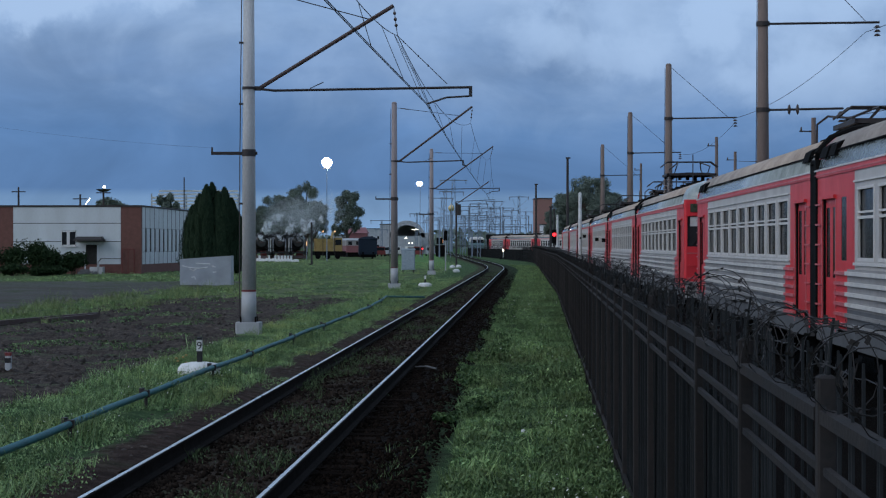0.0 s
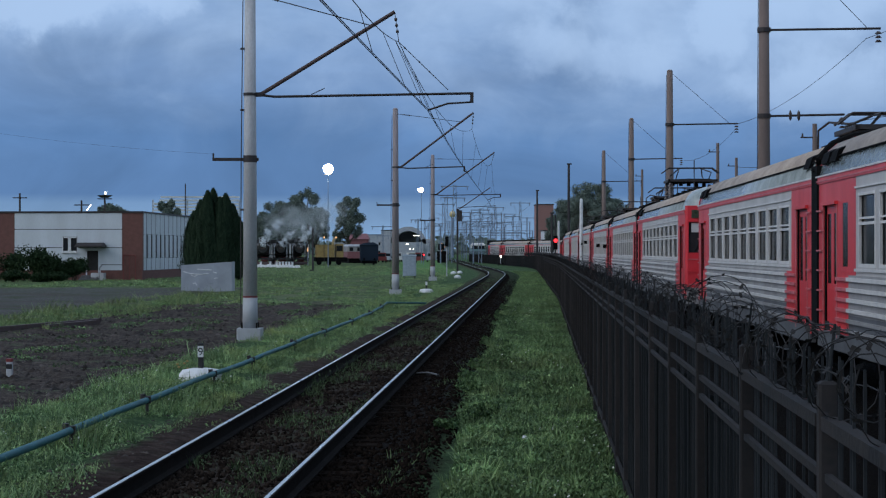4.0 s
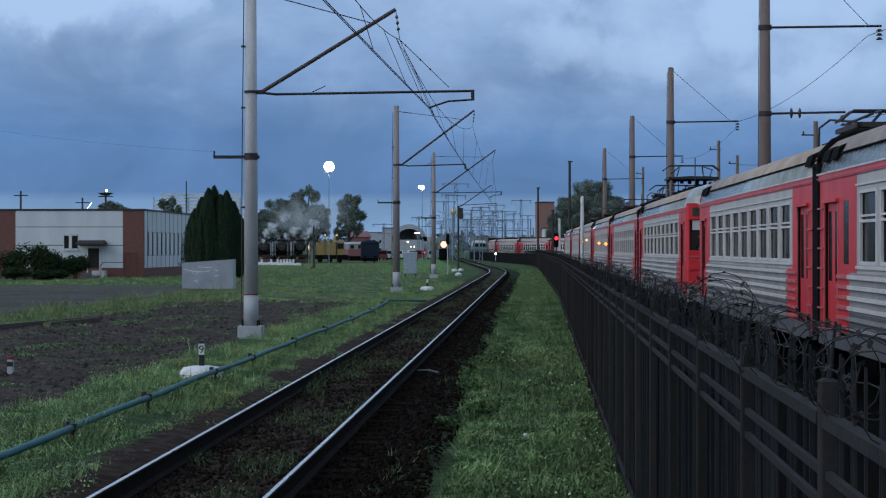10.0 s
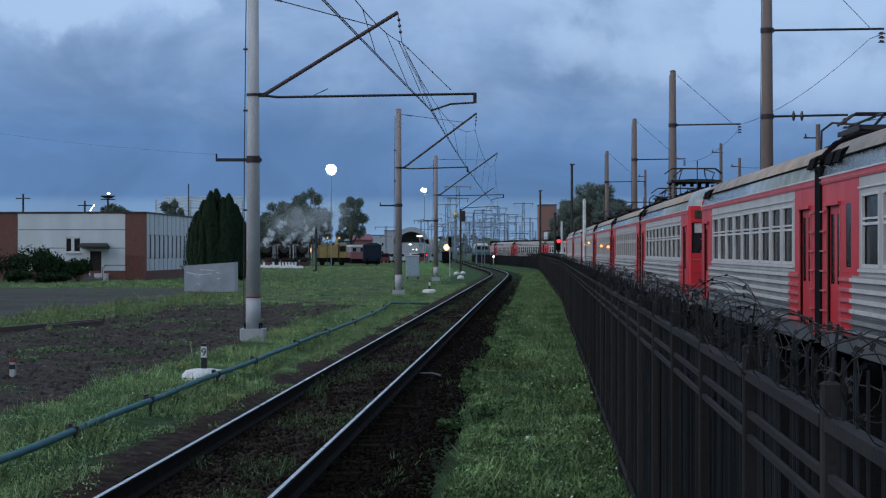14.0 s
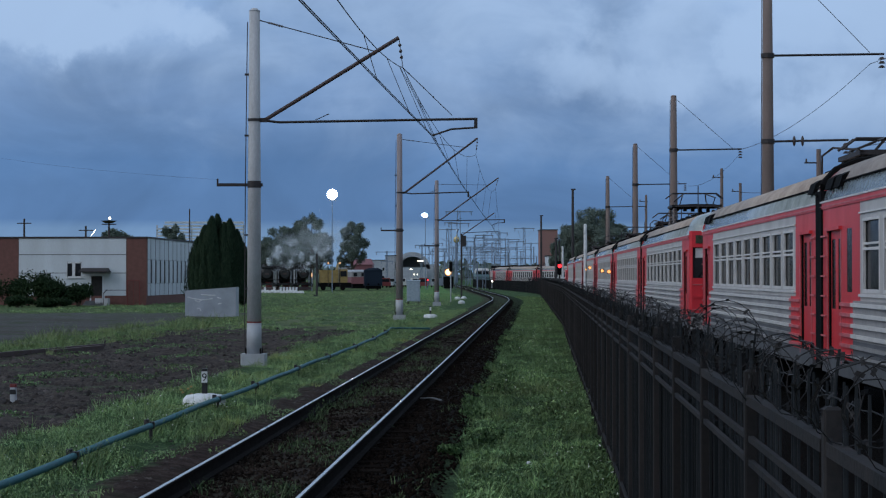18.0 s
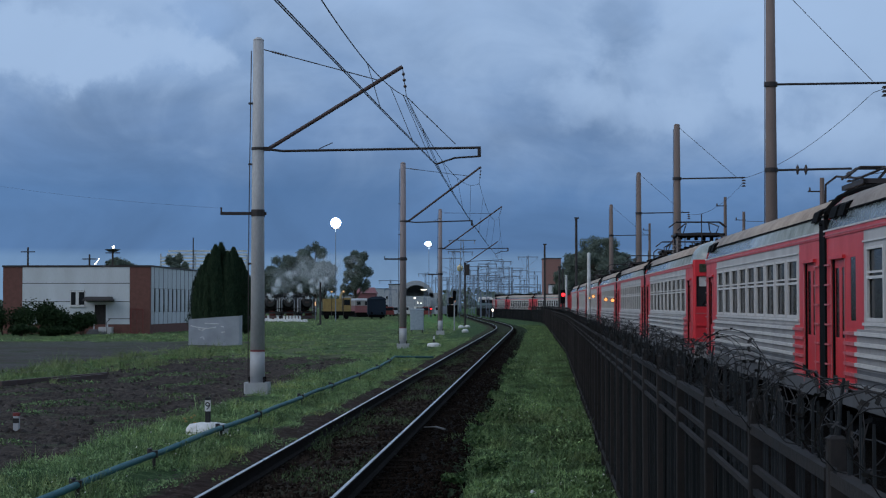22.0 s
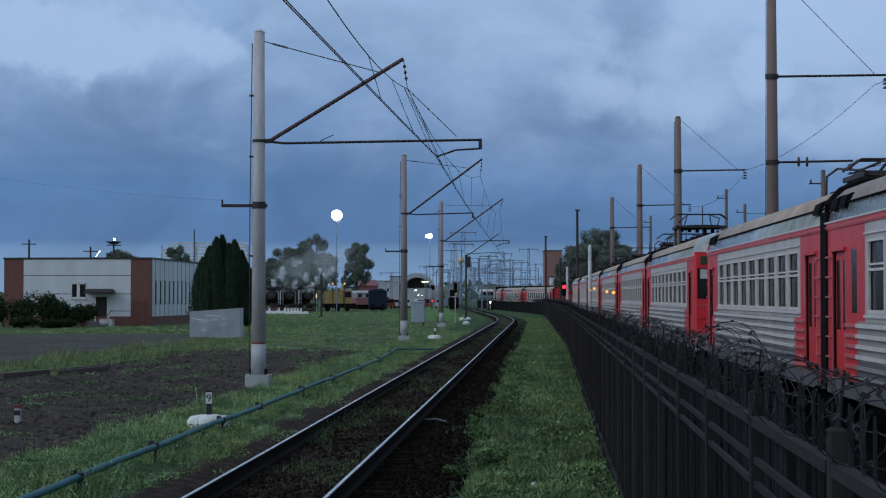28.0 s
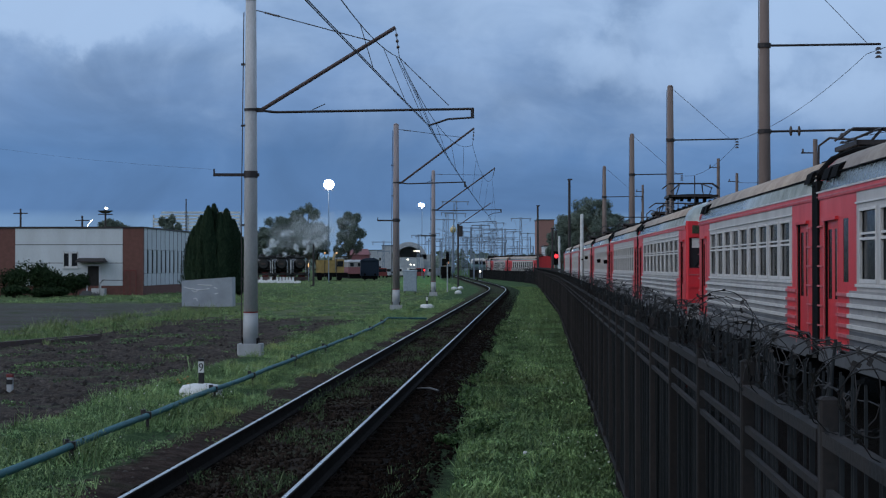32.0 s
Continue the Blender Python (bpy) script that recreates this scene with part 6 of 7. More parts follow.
def build_yard():
    d = 280.0
    for i, px in enumerate((478, 510, 543)):
        build_steam_engine(px, d + 3 * i, i)
    # yellow crane engine with a cab
    x = (588 - 784) / 3100 * 285.0
    root = empty("rail_crane", x, 285.0, 0, 6, "weathered yellow rail crane on a dark chassis", "rail crane")
    part("chassis", Shape().box(-1.5, 3.6, 0, 12, 0.6, 1.3, 0.1), M_UNDER, root)
    part("engine_house", Shape().box(-1.5, 1.55, 0.2, 5.0, 1.3, 3.35, 0.15), M_YELLOW, root, "yellow engine house")
    part("cab", Shape().box(1.7, 3.0, 0.5, 3.0, 1.3, 3.5, 0.1), M_YELLOW, root)
    part("cab_window", Shape().box(1.85, 2.85, 0.47, 0.5, 2.3, 3.2), M_GLASS, root)
    part("boom", Shape().tube([(1.2, 1.0, 3.2), (1.6, 5.0, 4.2), (2.2, 10.0, 4.6)], 0.22, 6), M_YELLOW, root)
    part("ladder_side", Shape().tube([(-0.2, 0.1, 1.3), (-0.2, 0.1, 3.2)], 0.03), M_STEEL, root)
    for xx in (-1.0, 0.6, 2.2):
        part("wheelset", Shape().tube([(xx, -0.05, 0.45), (xx, 0.2, 0.45)], 0.42, 14), M_UNDER, root)
    for px, z in ((586, 4.5), (607, 4.5)):
        xx = (px - 784) / 3100 * 284.0
        r2 = empty("yard_lantern", xx, 284.0, 0, label="small amber lantern on a thin post", category="lamp", group="yard lanterns")
        part("post", Shape().tube([(0, 0, 0), (0, 0, z)], 0.04), M_STEEL, r2)
        part("lantern", Shape().ball(0, 0, z, 0.13), M_WARM, r2)
    # end of a dark blue covered wagon
    x = (666 - 784) / 3100 * 290.0
    root = empty("covered_wagon", x, 290.0, 0, 3, "dark blue covered wagon seen end on", "wagon")
    part("body", Shape().box(-1.5, 1.5, 0, 13, 0.75, 3.3, 0.1), M_BLUEW, root)
    rf = Shape()
    k = 9
    ring = [(-1.55 * math.cos(math.pi * i / (k - 1)), 3.2 + 0.55 * math.sin(math.pi * i / (k - 1))) for i in range(k)]
    rf.v = [(a, -0.1, z) for a, z in ring] + [(a, 13.1, z) for a, z in ring]
    rf.f = [tuple(range(k)), tuple(reversed(range(k, 2 * k)))] + [((i + 1) % k, i, k + i, k + (i + 1) % k) for i in range(k)]
    part("roof", rf, M_BLUEW, root, "", True)
    for xx in (-1.1, -0.4, 0.4, 1.1):
        part("end_stake", Shape().box(xx - 0.06, xx + 0.06, -0.07, 0, 1.0, 3.3), M_BLUEW, root)
    part("underframe", Shape().box(-1.3, 1.3, 0.1, 12.9, 0.25, 0.75), M_UNDER, root)
    for yy in (1.6, 3.3, 9.7, 11.4):
        for xx in (-0.85, 0.72):
            part("wheel", Shape().tube([(xx, yy, 0.46), (xx + 0.13, yy, 0.46)], 0.46, 14), M_UNDER, root)
    for xx in (-0.85, 0.85):
        part("buffer", Shape().tube([(xx, 0.0, 1.0), (xx, -0.5, 1.0)], 0.18, 10), M_UNDER, root)
    # a row of whitewashed kerb stones before the engines
    st = Shape().prism([(-0.35, -0.3), (0.35, -0.3), (0.35, 0.3), (-0.35, 0.3)], 0, 0.34, [(-0.25, -0.2), (0.25, -0.2), (0.25, 0.2), (-0.25, 0.2)]).mesh("kerb_stone", M_WHITE)
    for i in range(14):
        px = 466 + i * 5.6
        dd = 245 - i * 0.3
        ob = part("kerb_stone", st, None)
        ob.matrix_basis = pose((px - 784) / 3100 * dd, dd, random.uniform(-0.05, 0.15), 0, 0, random.uniform(-12, 12))
        tagged(ob, "whitewashed concrete kerb stone in the grass", "kerb stone", "white kerb stones")
        if i in (1, 4, 6, 7, 8, 9, 10, 11):
            o2 = part("bollard", Shape().box(-0.14, 0.14, -0.14, 0.14, -0.05, 0.85, 0.04), M_WHITE)
            o2.matrix_basis = pose((px - 784) / 3100 * dd + 0.1, dd + 0.9, 0.0)
            tagged(o2, "small white concrete bollard", "bollard", "white bollards")
    # dark post in the grass
    dd = 205.0
    root = empty("timber_post", (566 - 784) / 3100 * dd, dd, 0, label="dark timber post in the grass", category="post")
    part("shaft", Shape().cone(0, 0, -0.2, 5.0, 0.13, 0.10, 8), M_STEEL, root)
    part("foot", Shape().box(-0.35, 0.1, -0.12, 0.12, 0, 0.15), M_STEEL, root)


build_yard()


def build_lamp_mast(px, py, d, r, double=False):
    x = (px - 784) / 3100 * d
    z = EYE + (515 - py) / 3100 * d
    root = empty("floodlight_mast", x, d, 0, label="tall thin steel mast with a glaring white floodlight", category="lamp post", group="yard floodlights")
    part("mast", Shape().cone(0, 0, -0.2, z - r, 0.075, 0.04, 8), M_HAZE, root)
    part("bracket", Shape().box(-0.6, 0.6, 0.1, 0.2, z - r - 0.1, z - r), M_STEEL, root)
    part("lamp", Shape().ball(0, 0, z, r, r * 0.97, 28, 16), M_FLOOD, root, "glaring white floodlight")
    if double:
        part("lamp", Shape().ball(-r * 0.95, 0, z + 0.05, r * 0.8, r * 0.72, 24, 12), M_FLOOD, root)


build_lamp_mast(593, 370, 250.0, 0.74)
build_lamp_mast(758, 407, 330.0, 0.42, True)


# ---------------------------------------------------------------- signals and far yard
def build_signals():
    d = 178.0
    x = (995.5 - 784) / 3100 * d
    root = empty("railway_signal", x, d, 0, label="dark signal post showing a red light", category="signal")
    z = EYE + (515 - 497) / 3100 * d
    part("post", Shape().cone(0, 0.2, -0.2, 6.0, 0.09, 0.07, 8), M_STEEL, root)
    part("head", Shape().box(-0.25, 0.25, -0.06, 0.14, z - 0.9, z + 0.5, 0.06), M_UNDER, root)
    part("lens", Shape().ball(0, -0.1, z, 0.19, 0.19, 12, 8), M_REDGLOW, root, "glowing red lens")
    part("hood", Shape().box(-0.22, 0.22, -0.35, -0.05, z + 0.2, z + 0.23), M_UNDER, root)
    # two pale posts by the fence
    for px, dd, top in ((1041, 120.0, 424), (1001, 178.0, 463)):
        zt = EYE + (515 - top) / 3100 * dd
        r2 = empty("white_post", (px - 784) / 3100 * dd, dd, 0, label="slender white post between fence and train", category="post", group="white posts")
        part("shaft", Shape().cone(0, 0, -0.2, zt, 0.13, 0.11, 10), M_WHITE, r2)
        part("cap", Shape().cone(0, 0, zt, zt + 0.06, 0.12, 0.05, 10), M_WHITE, r2)
    for px, dd, top in ((963, 250.0, 407), (1019, 190.0, 360), (989, 215.0, 447)):
        zt = EYE + (515 - top) / 3100 * dd
        r2 = empty("dark_mast", (px - 784) / 3100 * dd, dd, 0, label="dark slender mast beyond the fence", category="mast", group="dark masts")
        part("shaft", Shape().cone(0, 0, -0.2, zt, 0.17, 0.13, 10), M_STEEL, r2)
        part("cap", Shape().box(-0.2, 0.3, -0.1, 0.1, zt - 0.15, zt), M_STEEL, r2)
    # post with equipment box near the bend
    dd = 192.0
    r2 = empty("equipment_mast", (822 - 784) / 3100 * dd, dd, 0, label="dark steel mast with an equipment box", category="mast")
    zt = EYE + (515 - 440) / 3100 * dd
    part("shaft", Shape().box(-0.10, 0.10, -0.10, 0.10, -0.2, zt, 0.03), M_STEEL, r2)
    part("equipment_box", Shape().box(0.1, 0.5, -0.2, 0.2, zt - 1.4, zt - 0.2, 0.05), M_STEEL, r2)
    part("bracket_arm", Shape().tube([(0, 0, zt - 0.2), (3.6, 0, zt + 2.3)], 0.06, 6), M_ARM, r2)
    part("strut", Shape().tube([(0, 0, zt + 0.1), (4.2, 0, zt + 0.3)], 0.04, 6), M_STEEL, r2)
    dd = 160.0
    r2 = empty("shunting_signal", (803 - 784) / 3100 * dd, dd, 0, label="unlit black colour-light signal on a thin post", category="signal")
    zt = EYE + (515 - 490) / 3100 * dd
    part("post", Shape().cone(0, 0.1, -0.2, zt - 0.7, 0.06, 0.05, 8), M_FAR, r2)
    part("head", Shape().box(-0.16, 0.16, -0.08, 0.10, zt - 0.9, zt, 0.05), M_UNDER, r2)


build_signals()


def lattice_mast(name, px, d, top, w, label, seed):
    rng = random.Random(seed)
    zt = EYE + (515 - top) / 3100 * d
    root = empty(name, (px - 784) / 3100 * d, d, 0, label=label, category="mast", group="far yard masts")
    s = Shape()
    t = w * 0.45
    for sx in (-1, 1):
        for sy in (-1, 1):
            s.tube([(sx * w, sy * w, -0.2), (sx * t, sy * t, zt)], 0.06, 4)
    n = int(zt / 1.4)
    for i in range(n):
        a, b = i / n, (i + 1) / n
        wa, wb = w + (t - w) * a, w + (t - w) * b
        for sy in (-1, 1):
            sg = 1 if i % 2 else -1
            s.tube([(-sg * wa, sy * wa, zt * a), (sg * wb, sy * wb, zt * b)], 0.04, 4)
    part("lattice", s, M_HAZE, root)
    for k in range(rng.choice((1, 2, 2))):
        z = zt - 0.3 - 2.2 * k
        h = rng.uniform(1.4, 3.0)
        part("crossarm", Shape().box(-h, h, -0.06, 0.06, z - 0.08, z + 0.08), M_HAZE, root)
        for xx in (-h * 0.9, h * 0.9):
            part("insulator", Shape().tube([(xx, 0, z - 0.7), (xx, 0, z)], 0.08, 5), M_HAZE, root)


def build_far_yard():
    rng = random.Random(21)
    tops = [(817, 330, 398, 0.55), (797, 360, 430, 0.4), (803, 420, 418, 0.4), (933, 400, 428, 0.4), (889, 380, 436, 0.35), (862, 330, 440, 0.3),
            (845, 420, 445, 0.3), (905, 450, 448, 0.3), (920, 470, 452, 0.3), (876, 500, 455, 0.3), (780, 470, 455, 0.3), (764, 480, 460, 0.3),
            (836, 520, 462, 0.3), (856, 560, 458, 0.3), (945, 520, 455, 0.3), (808, 540, 462, 0.3), (790, 560, 466, 0.3), (868, 600, 470, 0.3), (900, 600, 468, 0.3),
            (927, 590, 470, 0.3), (883, 420, 448, 0.3), (831, 460, 452, 0.3), (752, 420, 458, 0.25), (690, 420, 470, 0.25)]
    for i, (px, d, top, w) in enumerate(tops):
        lattice_mast("lattice_mast", px, d, top, w, "grey lattice mast in the far station yard", i)
    # cross-span beams
    for i, (pa, pb, py, d) in enumerate(((792, 905, 478, 420), (838, 950, 468, 470), (800, 935, 488, 380), (845, 900, 452, 500), (770, 860, 470, 520), (880, 955, 484, 430), (792, 850, 498, 330))):
        xa, xb = (pa - 784) / 3100 * d, (pb - 784) / 3100 * d
        z = EYE + (515 - py) / 3100 * d
        root = empty("gantry", xa, d, 0, label="grey steel portal gantry over the far tracks", category="gantry", group="far gantries")
        w = xb - xa
        s = Shape().box(0, w, -0.05, 0.05, z - 0.05, z + 0.05).box(0, w, -0.05, 0.05, z + 0.6, z + 0.7)
        k = int(w / 1.2)
        for j in range(k):
            s.tube([(w * j / k, 0, z), (w * (j + 1) / k, 0, z + 0.65)], 0.025, 4)
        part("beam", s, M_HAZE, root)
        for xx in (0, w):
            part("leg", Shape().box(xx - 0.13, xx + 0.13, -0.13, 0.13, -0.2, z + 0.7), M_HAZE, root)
        for j in range(4):
            xx = w * (j + 0.5) / 4
            part("hanger", Shape().box(xx - 0.035, xx + 0.035, -0.035, 0.035, z - 1.6, z), M_HAZE, root)
    root = empty("yard_wires", label="web of thin wires over the far station tracks", category="overhead wire")
    rw = random.Random(77)
    for k in range(16):
        d0 = rw.uniform(300, 420)
        d1 = d0 + rw.uniform(60, 130)
        p0, p1 = rw.uniform(770, 950), rw.uniform(770, 950)
        z0, z1 = rw.uniform(6.5, 11.5), rw.uniform(6.5, 11.5)
        a, b = Vector(((p0 - 784) / 3100 * d0, d0, z0)), Vector(((p1 - 784) / 3100 * d1, d1, z1))
        pts = [a.lerp(b, i / 8) - Vector((0, 0, 3.2 * (i / 8) * (1 - i / 8))) for i in range(9)]
        part("wire", Shape().tube(pts, 0.022, 4), M_HAZE, root)
    # arched hall
    d = 450.0
    x0 = (735 - 784) / 3100 * d
    root = empty("arched_hall", x0, d, 0, label="pale depot hall with a dark arched gate", category="building")
    r, h0 = 3.4, 4.2
    arch = Shape()
    n = 14
    inn = [(-r * math.cos(math.pi * i / n), h0 + r * 0.95 * math.sin(math.pi * i / n)) for i in range(n + 1)]
    outer = [(-(r + 1.2) * math.cos(math.pi * i / n), h0 + (r + 1.0) * math.sin(math.pi * i / n)) for i in range(n + 1)]
    k = n + 1
    for y in (0, 12):
        arch.v += [(a, y, z) for a, z in inn] + [(a, y, z) for a, z in outer]
    for i in range(n):
        arch.f += [(i, i + 1, k + i + 1, k + i), (2 * k + i + 1, 2 * k + i, 3 * k + i, 3 * k + i + 1), (k + i, k + i + 1, 3 * k + i + 1, 3 * k + i), (i + 1, i, 2 * k + i, 2 * k + i + 1)]
    part("arch", arch, M_GREYBOX, root)
    part("gate_wall", Shape().box(-r - 0.4, r + 0.4, -1.5, -1.2, -0.2, h0 + 0.4), M_GREYBOX, root, "grey gates closing the lower arch")
    part("side_block", Shape().box(-r - 3.8, -r, 0, 12, -0.2, h0 + 1.5), M_GREYBOX, root)
    part("side_block", Shape().box(r, r + 2.2, 0, 12, -0.2, h0 + 1.2), M_GREYBOX, root)
    part("inner_wall", Shape().box(-r, r, 11.5, 12, -0.2, h0 + r), M_GREYBOX, root)
    part("parapet", Shape().box(-r - 3.6, -r - 2.2, 0.5, 2, h0 + 1.5, h0 + 2.9), M_GREYBOX, root)
    # glowing strip and lamps by the hall
    for px, py, dd, w, h, m in ((749, 488, 400, 0.8, 0.07, M_WHITEGLOW), (733, 503, 380, 0.26, 0.12, M_WHITEGLOW), (738, 512, 380, 0.11, 0.14, M_WHITEGLOW), (744, 512, 380, 0.11, 0.14, M_WHITEGLOW), (762, 522, 300, 0.14, 0.14, M_REDGLOW),
                             (691, 519, 380, 0.09, 0.09, M_WHITEGLOW), (557, 513, 276, 0.10, 0.35, M_WARM)):
        z = EYE + (515 - py) / 3100 * dd
        r2 = empty("yard_lamp", (px - 784) / 3100 * dd, dd, 0, label="small glowing lamp on a post in the far yard", category="lamp", group="far lamps")
        part("post", Shape().tube([(0, 0.2, -0.1), (0, 0.2, z)], 0.05, 5), M_HAZE, r2)
        part("glass", Shape().ball(0, 0, z, w, h, 10, 6), m, r2)
    # red-roofed shed, pale blocks and brick building
    def block(px0, px1, top, d, name, mtl, label, roof=None, wins=0):
        xa, xb = (px0 - 784) / 3100 * d, (px1 - 784) / 3100 * d
        z = EYE + (515 - top) / 3100 * d
        root = empty(name, xa, d, 0, label=label, category="building", group="far buildings")
        w = xb - xa
        zr = z - (1.6 if roof else 0.2)
        part("wall", Shape().box(0, w, 0, 10, -0.2, zr), mtl, root)
        if roof:
            part("roof", Shape().prism([(-0.3, -0.4), (w + 0.3, -0.4), (w + 0.3, 10.4), (-0.3, 10.4)], zr, z, [(0.5, 4.8), (w - 0.5, 4.8), (w - 0.5, 5.2), (0.5, 5.2)]), roof, root)
        else:
            part("roof", Shape().box(-0.15, w + 0.15, -0.15, 10.15, zr, z), M_STEEL, root)
        for i in range(wins):
            for zz in [1.2 + 3 * q for q in range(max(1, int(zr / 3)))]:
                xx = w * (i + 0.5) / wins
                q = part("window", Shape().box(xx - 0.5, xx + 0.5, -0.05, 0.0, zz, zz + 1.3), M_PANEL, root)
                part("pane", Shape().box(xx - 0.42, xx + 0.42, -0.07, -0.05, zz + 0.08, zz + 1.22), M_GLASS, q)

    block(627, 664, 484, 470, "red_roofed_shed", M_TINROOF, "low shed with a red tin roof", M_TINROOF, 3)
    block(632, 690, 486, 620, "long_depot", M_GREYBOX, "long grey depot building in the distance", None, 5)
    block(687, 712, 478, 520, "pale_office", M_GREYBOX, "small pale building beside the depot hall", None, 2)
    block(962, 992, 432, 430, "brick_block", M_FARBRICK, "tall red-brick building behind the train")
    block(975, 990, 478, 345, "signal_hut", M_PANEL, "small white track-side hut", None, 1)
    block(604, 628, 497, 420, "low_store", M_GREYBOX, "low grey store behind the crane", None, 2)
    d = 640.0
    root = empty("church_cupola", (813 - 784) / 3100 * d, d, 0, label="distant pale golden cupola rising above the yard", category="church")
    zc = EYE + (515 - 446) / 3100 * d
    part("tower", Shape().cone(0, 0, -0.2, zc - 1.6, 0.5, 0.5, 10), M_HAZE, root, "grey drum tower")
    part("dome", Shape().ball(0, 0, zc - 0.9, 1.15, 1.2, 14, 8).cone(0, 0, zc + 0.15, zc + 1.0, 0.35, 0.05, 8), M_GOLD, root, "pale gilded dome", True)
    # a pale coach beyond the crane, and vans before the depot hall
    d = 335.0
    root = empty("standing_coach", (641 - 784) / 3100 * d, d, 0, 8, "faded red and white coach standing beyond the crane", "train car")
    part("body", Shape().box(-1.5, 1.5, 0, 18, 0.9, 2.2, 0.1), M_TINROOF, root, "faded red lower body")
    part("upper_body", Shape().box(-1.48, 1.48, 0.02, 17.9, 2.2, 3.2, 0.1), M_CARLOW, root, "white upper body")
    part("roof", Shape().prism([(-1.5, -0.1), (1.5, -0.1), (1.5, 18.0), (-1.5, 18.0)], 3.2, 3.6, [(-0.8, 0.2), (0.8, 0.2), (0.8, 17.8), (-0.8, 17.8)]), M_GREYBOX, root)
    part("underframe", Shape().box(-1.2, 1.2, 0.4, 17.5, -0.05, 0.9), M_UNDER, root)
    for xx in (-0.75, 0.75):
        part("end_window", Shape().box(xx - 0.35, xx + 0.35, -0.03, 0.0, 2.3, 3.0), M_GLASS, root)
    for px, dd, m in ((697, 372, M_GREYBOX), (716, 380, M_CARW), (742, 365, M_CARW), (755, 352, M_LOCORED), (776, 368, M_GREYBOX), (688, 352, M_LOCORED)):
        root = empty("parked_van", (px - 784) / 3100 * dd, dd, 0, rng.uniform(-25, 25), "small van parked in the far yard", "van", "parked vans")
        part("body", Shape().box(-0.9, 0.9, 0, 3.4, 0.4, 2.0, 0.15), m, root)
        part("bonnet", Shape().box(-0.85, 0.85, -0.9, 0.05, 0.4, 1.15, 0.12), m, root)
        part("windscreen", Shape().box(-0.75, 0.75, -0.02, 0.02, 1.2, 1.8), M_GLASS, root)
        for xx in (-0.85, 0.65):
            for yy in (-0.4, 2.6):
                part("wheel", Shape().tube([(xx, yy, 0.32), (xx + 0.2, yy, 0.32)], 0.32, 10), M_UNDER, root)
    # pale green locomotive standing at the bend
    d = 396.0
    root = empty("standing_locomotive", (859 - 784) / 3100 * d, d, 0, 0, "faded green and white locomotive standing behind the fence", "locomotive")
    part("body", Shape().box(-1.55, 1.55, 0, 15, 0.9, 3.0, 0.12), M_TEAL, root, "faded green body")
    part("upper_side", Shape().box(-1.50, 1.50, 0.03, 14.9, 3.0, 3.75, 0.10), M_CARW, root, "white painted upper side")
    part("roof", Shape().prism([(-1.56, -0.1), (1.56, -0.1), (1.56, 15.0), (-1.56, 15.0)], 3.75, 4.15, [(-1.1, 0.4), (1.1, 0.4), (1.1, 14.6), (-1.1, 14.6)]), M_CARW, root)
    for xx in (-0.78, 0.78):
        part("windscreen", Shape().box(xx - 0.65, xx + 0.65, -0.02, 0.02, 2.75, 3.5), M_GLASS, root)
        part("buffer", Shape().tube([(xx, 0, 1.0), (xx, -0.5, 1.0)], 0.2, 10), M_UNDER, root)
    for yy in (1.0, 10.0):
        part("bogie", Shape().box(-1.2, 1.2, yy, yy + 4.0, 0.1, 0.9, 0.1), M_UNDER, root)
    # striped grandstand-like building behind the office
    d = 330.0
    root = empty("louvred_building", (283 - 784) / 3100 * d, d, 0, label="distant building with pale horizontal louvres", category="building")
    w = (436 - 283) / 3100 * d
    for i in range(6):
        part("column", Shape().box(w * i / 5 - 0.12, w * i / 5 + 0.12, 0.0, 0.3, -0.2, 12.0), M_FAR, root)
    part("core", Shape().box(0.3, w - 0.3, 0.5, 10, -0.2, 8.0), M_GREYBOX, root)
    for i in range(7):
        part("louvre", Shape().box(0 + 0.25 * i if i > 4 else 0, w, -0.3, 0.4, 8.55 + 0.62 * i, 8.92 + 0.62 * i), M_PANEL, root)
    part("mast", Shape().tube([(6.2, -0.5, 0), (6.2, -0.5, 15.0)], 0.12, 6), M_STEEL, root)
    # low dark ballast wagons by the far train
    root = empty("far_wagon_row", (925 - 784) / 3100 * 360, 360, 0, 14, "dark low roofs of far wagons", "wagon")
    part("roof", Shape().box(0, 3, 0, 22, 3.6, 4.6, 0.3).box(0.2, 2.8, 0.2, 21.8, 0.8, 3.6), M_UNDER, root)
    # horizon belt of woods
    rng2 = np.random.default_rng(8)
    k = 9000
    a = rng2.uniform(-0.36, 0.36, k)
    dist = rng2.uniform(900, 1300, k)
    z = rng2.random(k) ** 1.4 * (7 + 4 * np.sin(a * 37) + 3 * np.sin(a * 91 + 1))
    c = np.stack([dist * np.sin(a), dist * np.cos(a), np.abs(z)], 1)
    v, f = flakes(c, 2.2, rng2)
    tagged(new("far_woods", scatter_mesh("far_woods", v, f, M_LEAF)), "dim belt of woods along the horizon", "woods", kind="stuff")


build_far_yard()


# ---------------------------------------------------------------- grass
def surface_z(x, y):
    u = x - track_x(y)
    return max(ground_z(x, y), bed_z(u)) if -2.15 < u < 2.35 else ground_z(x, y)


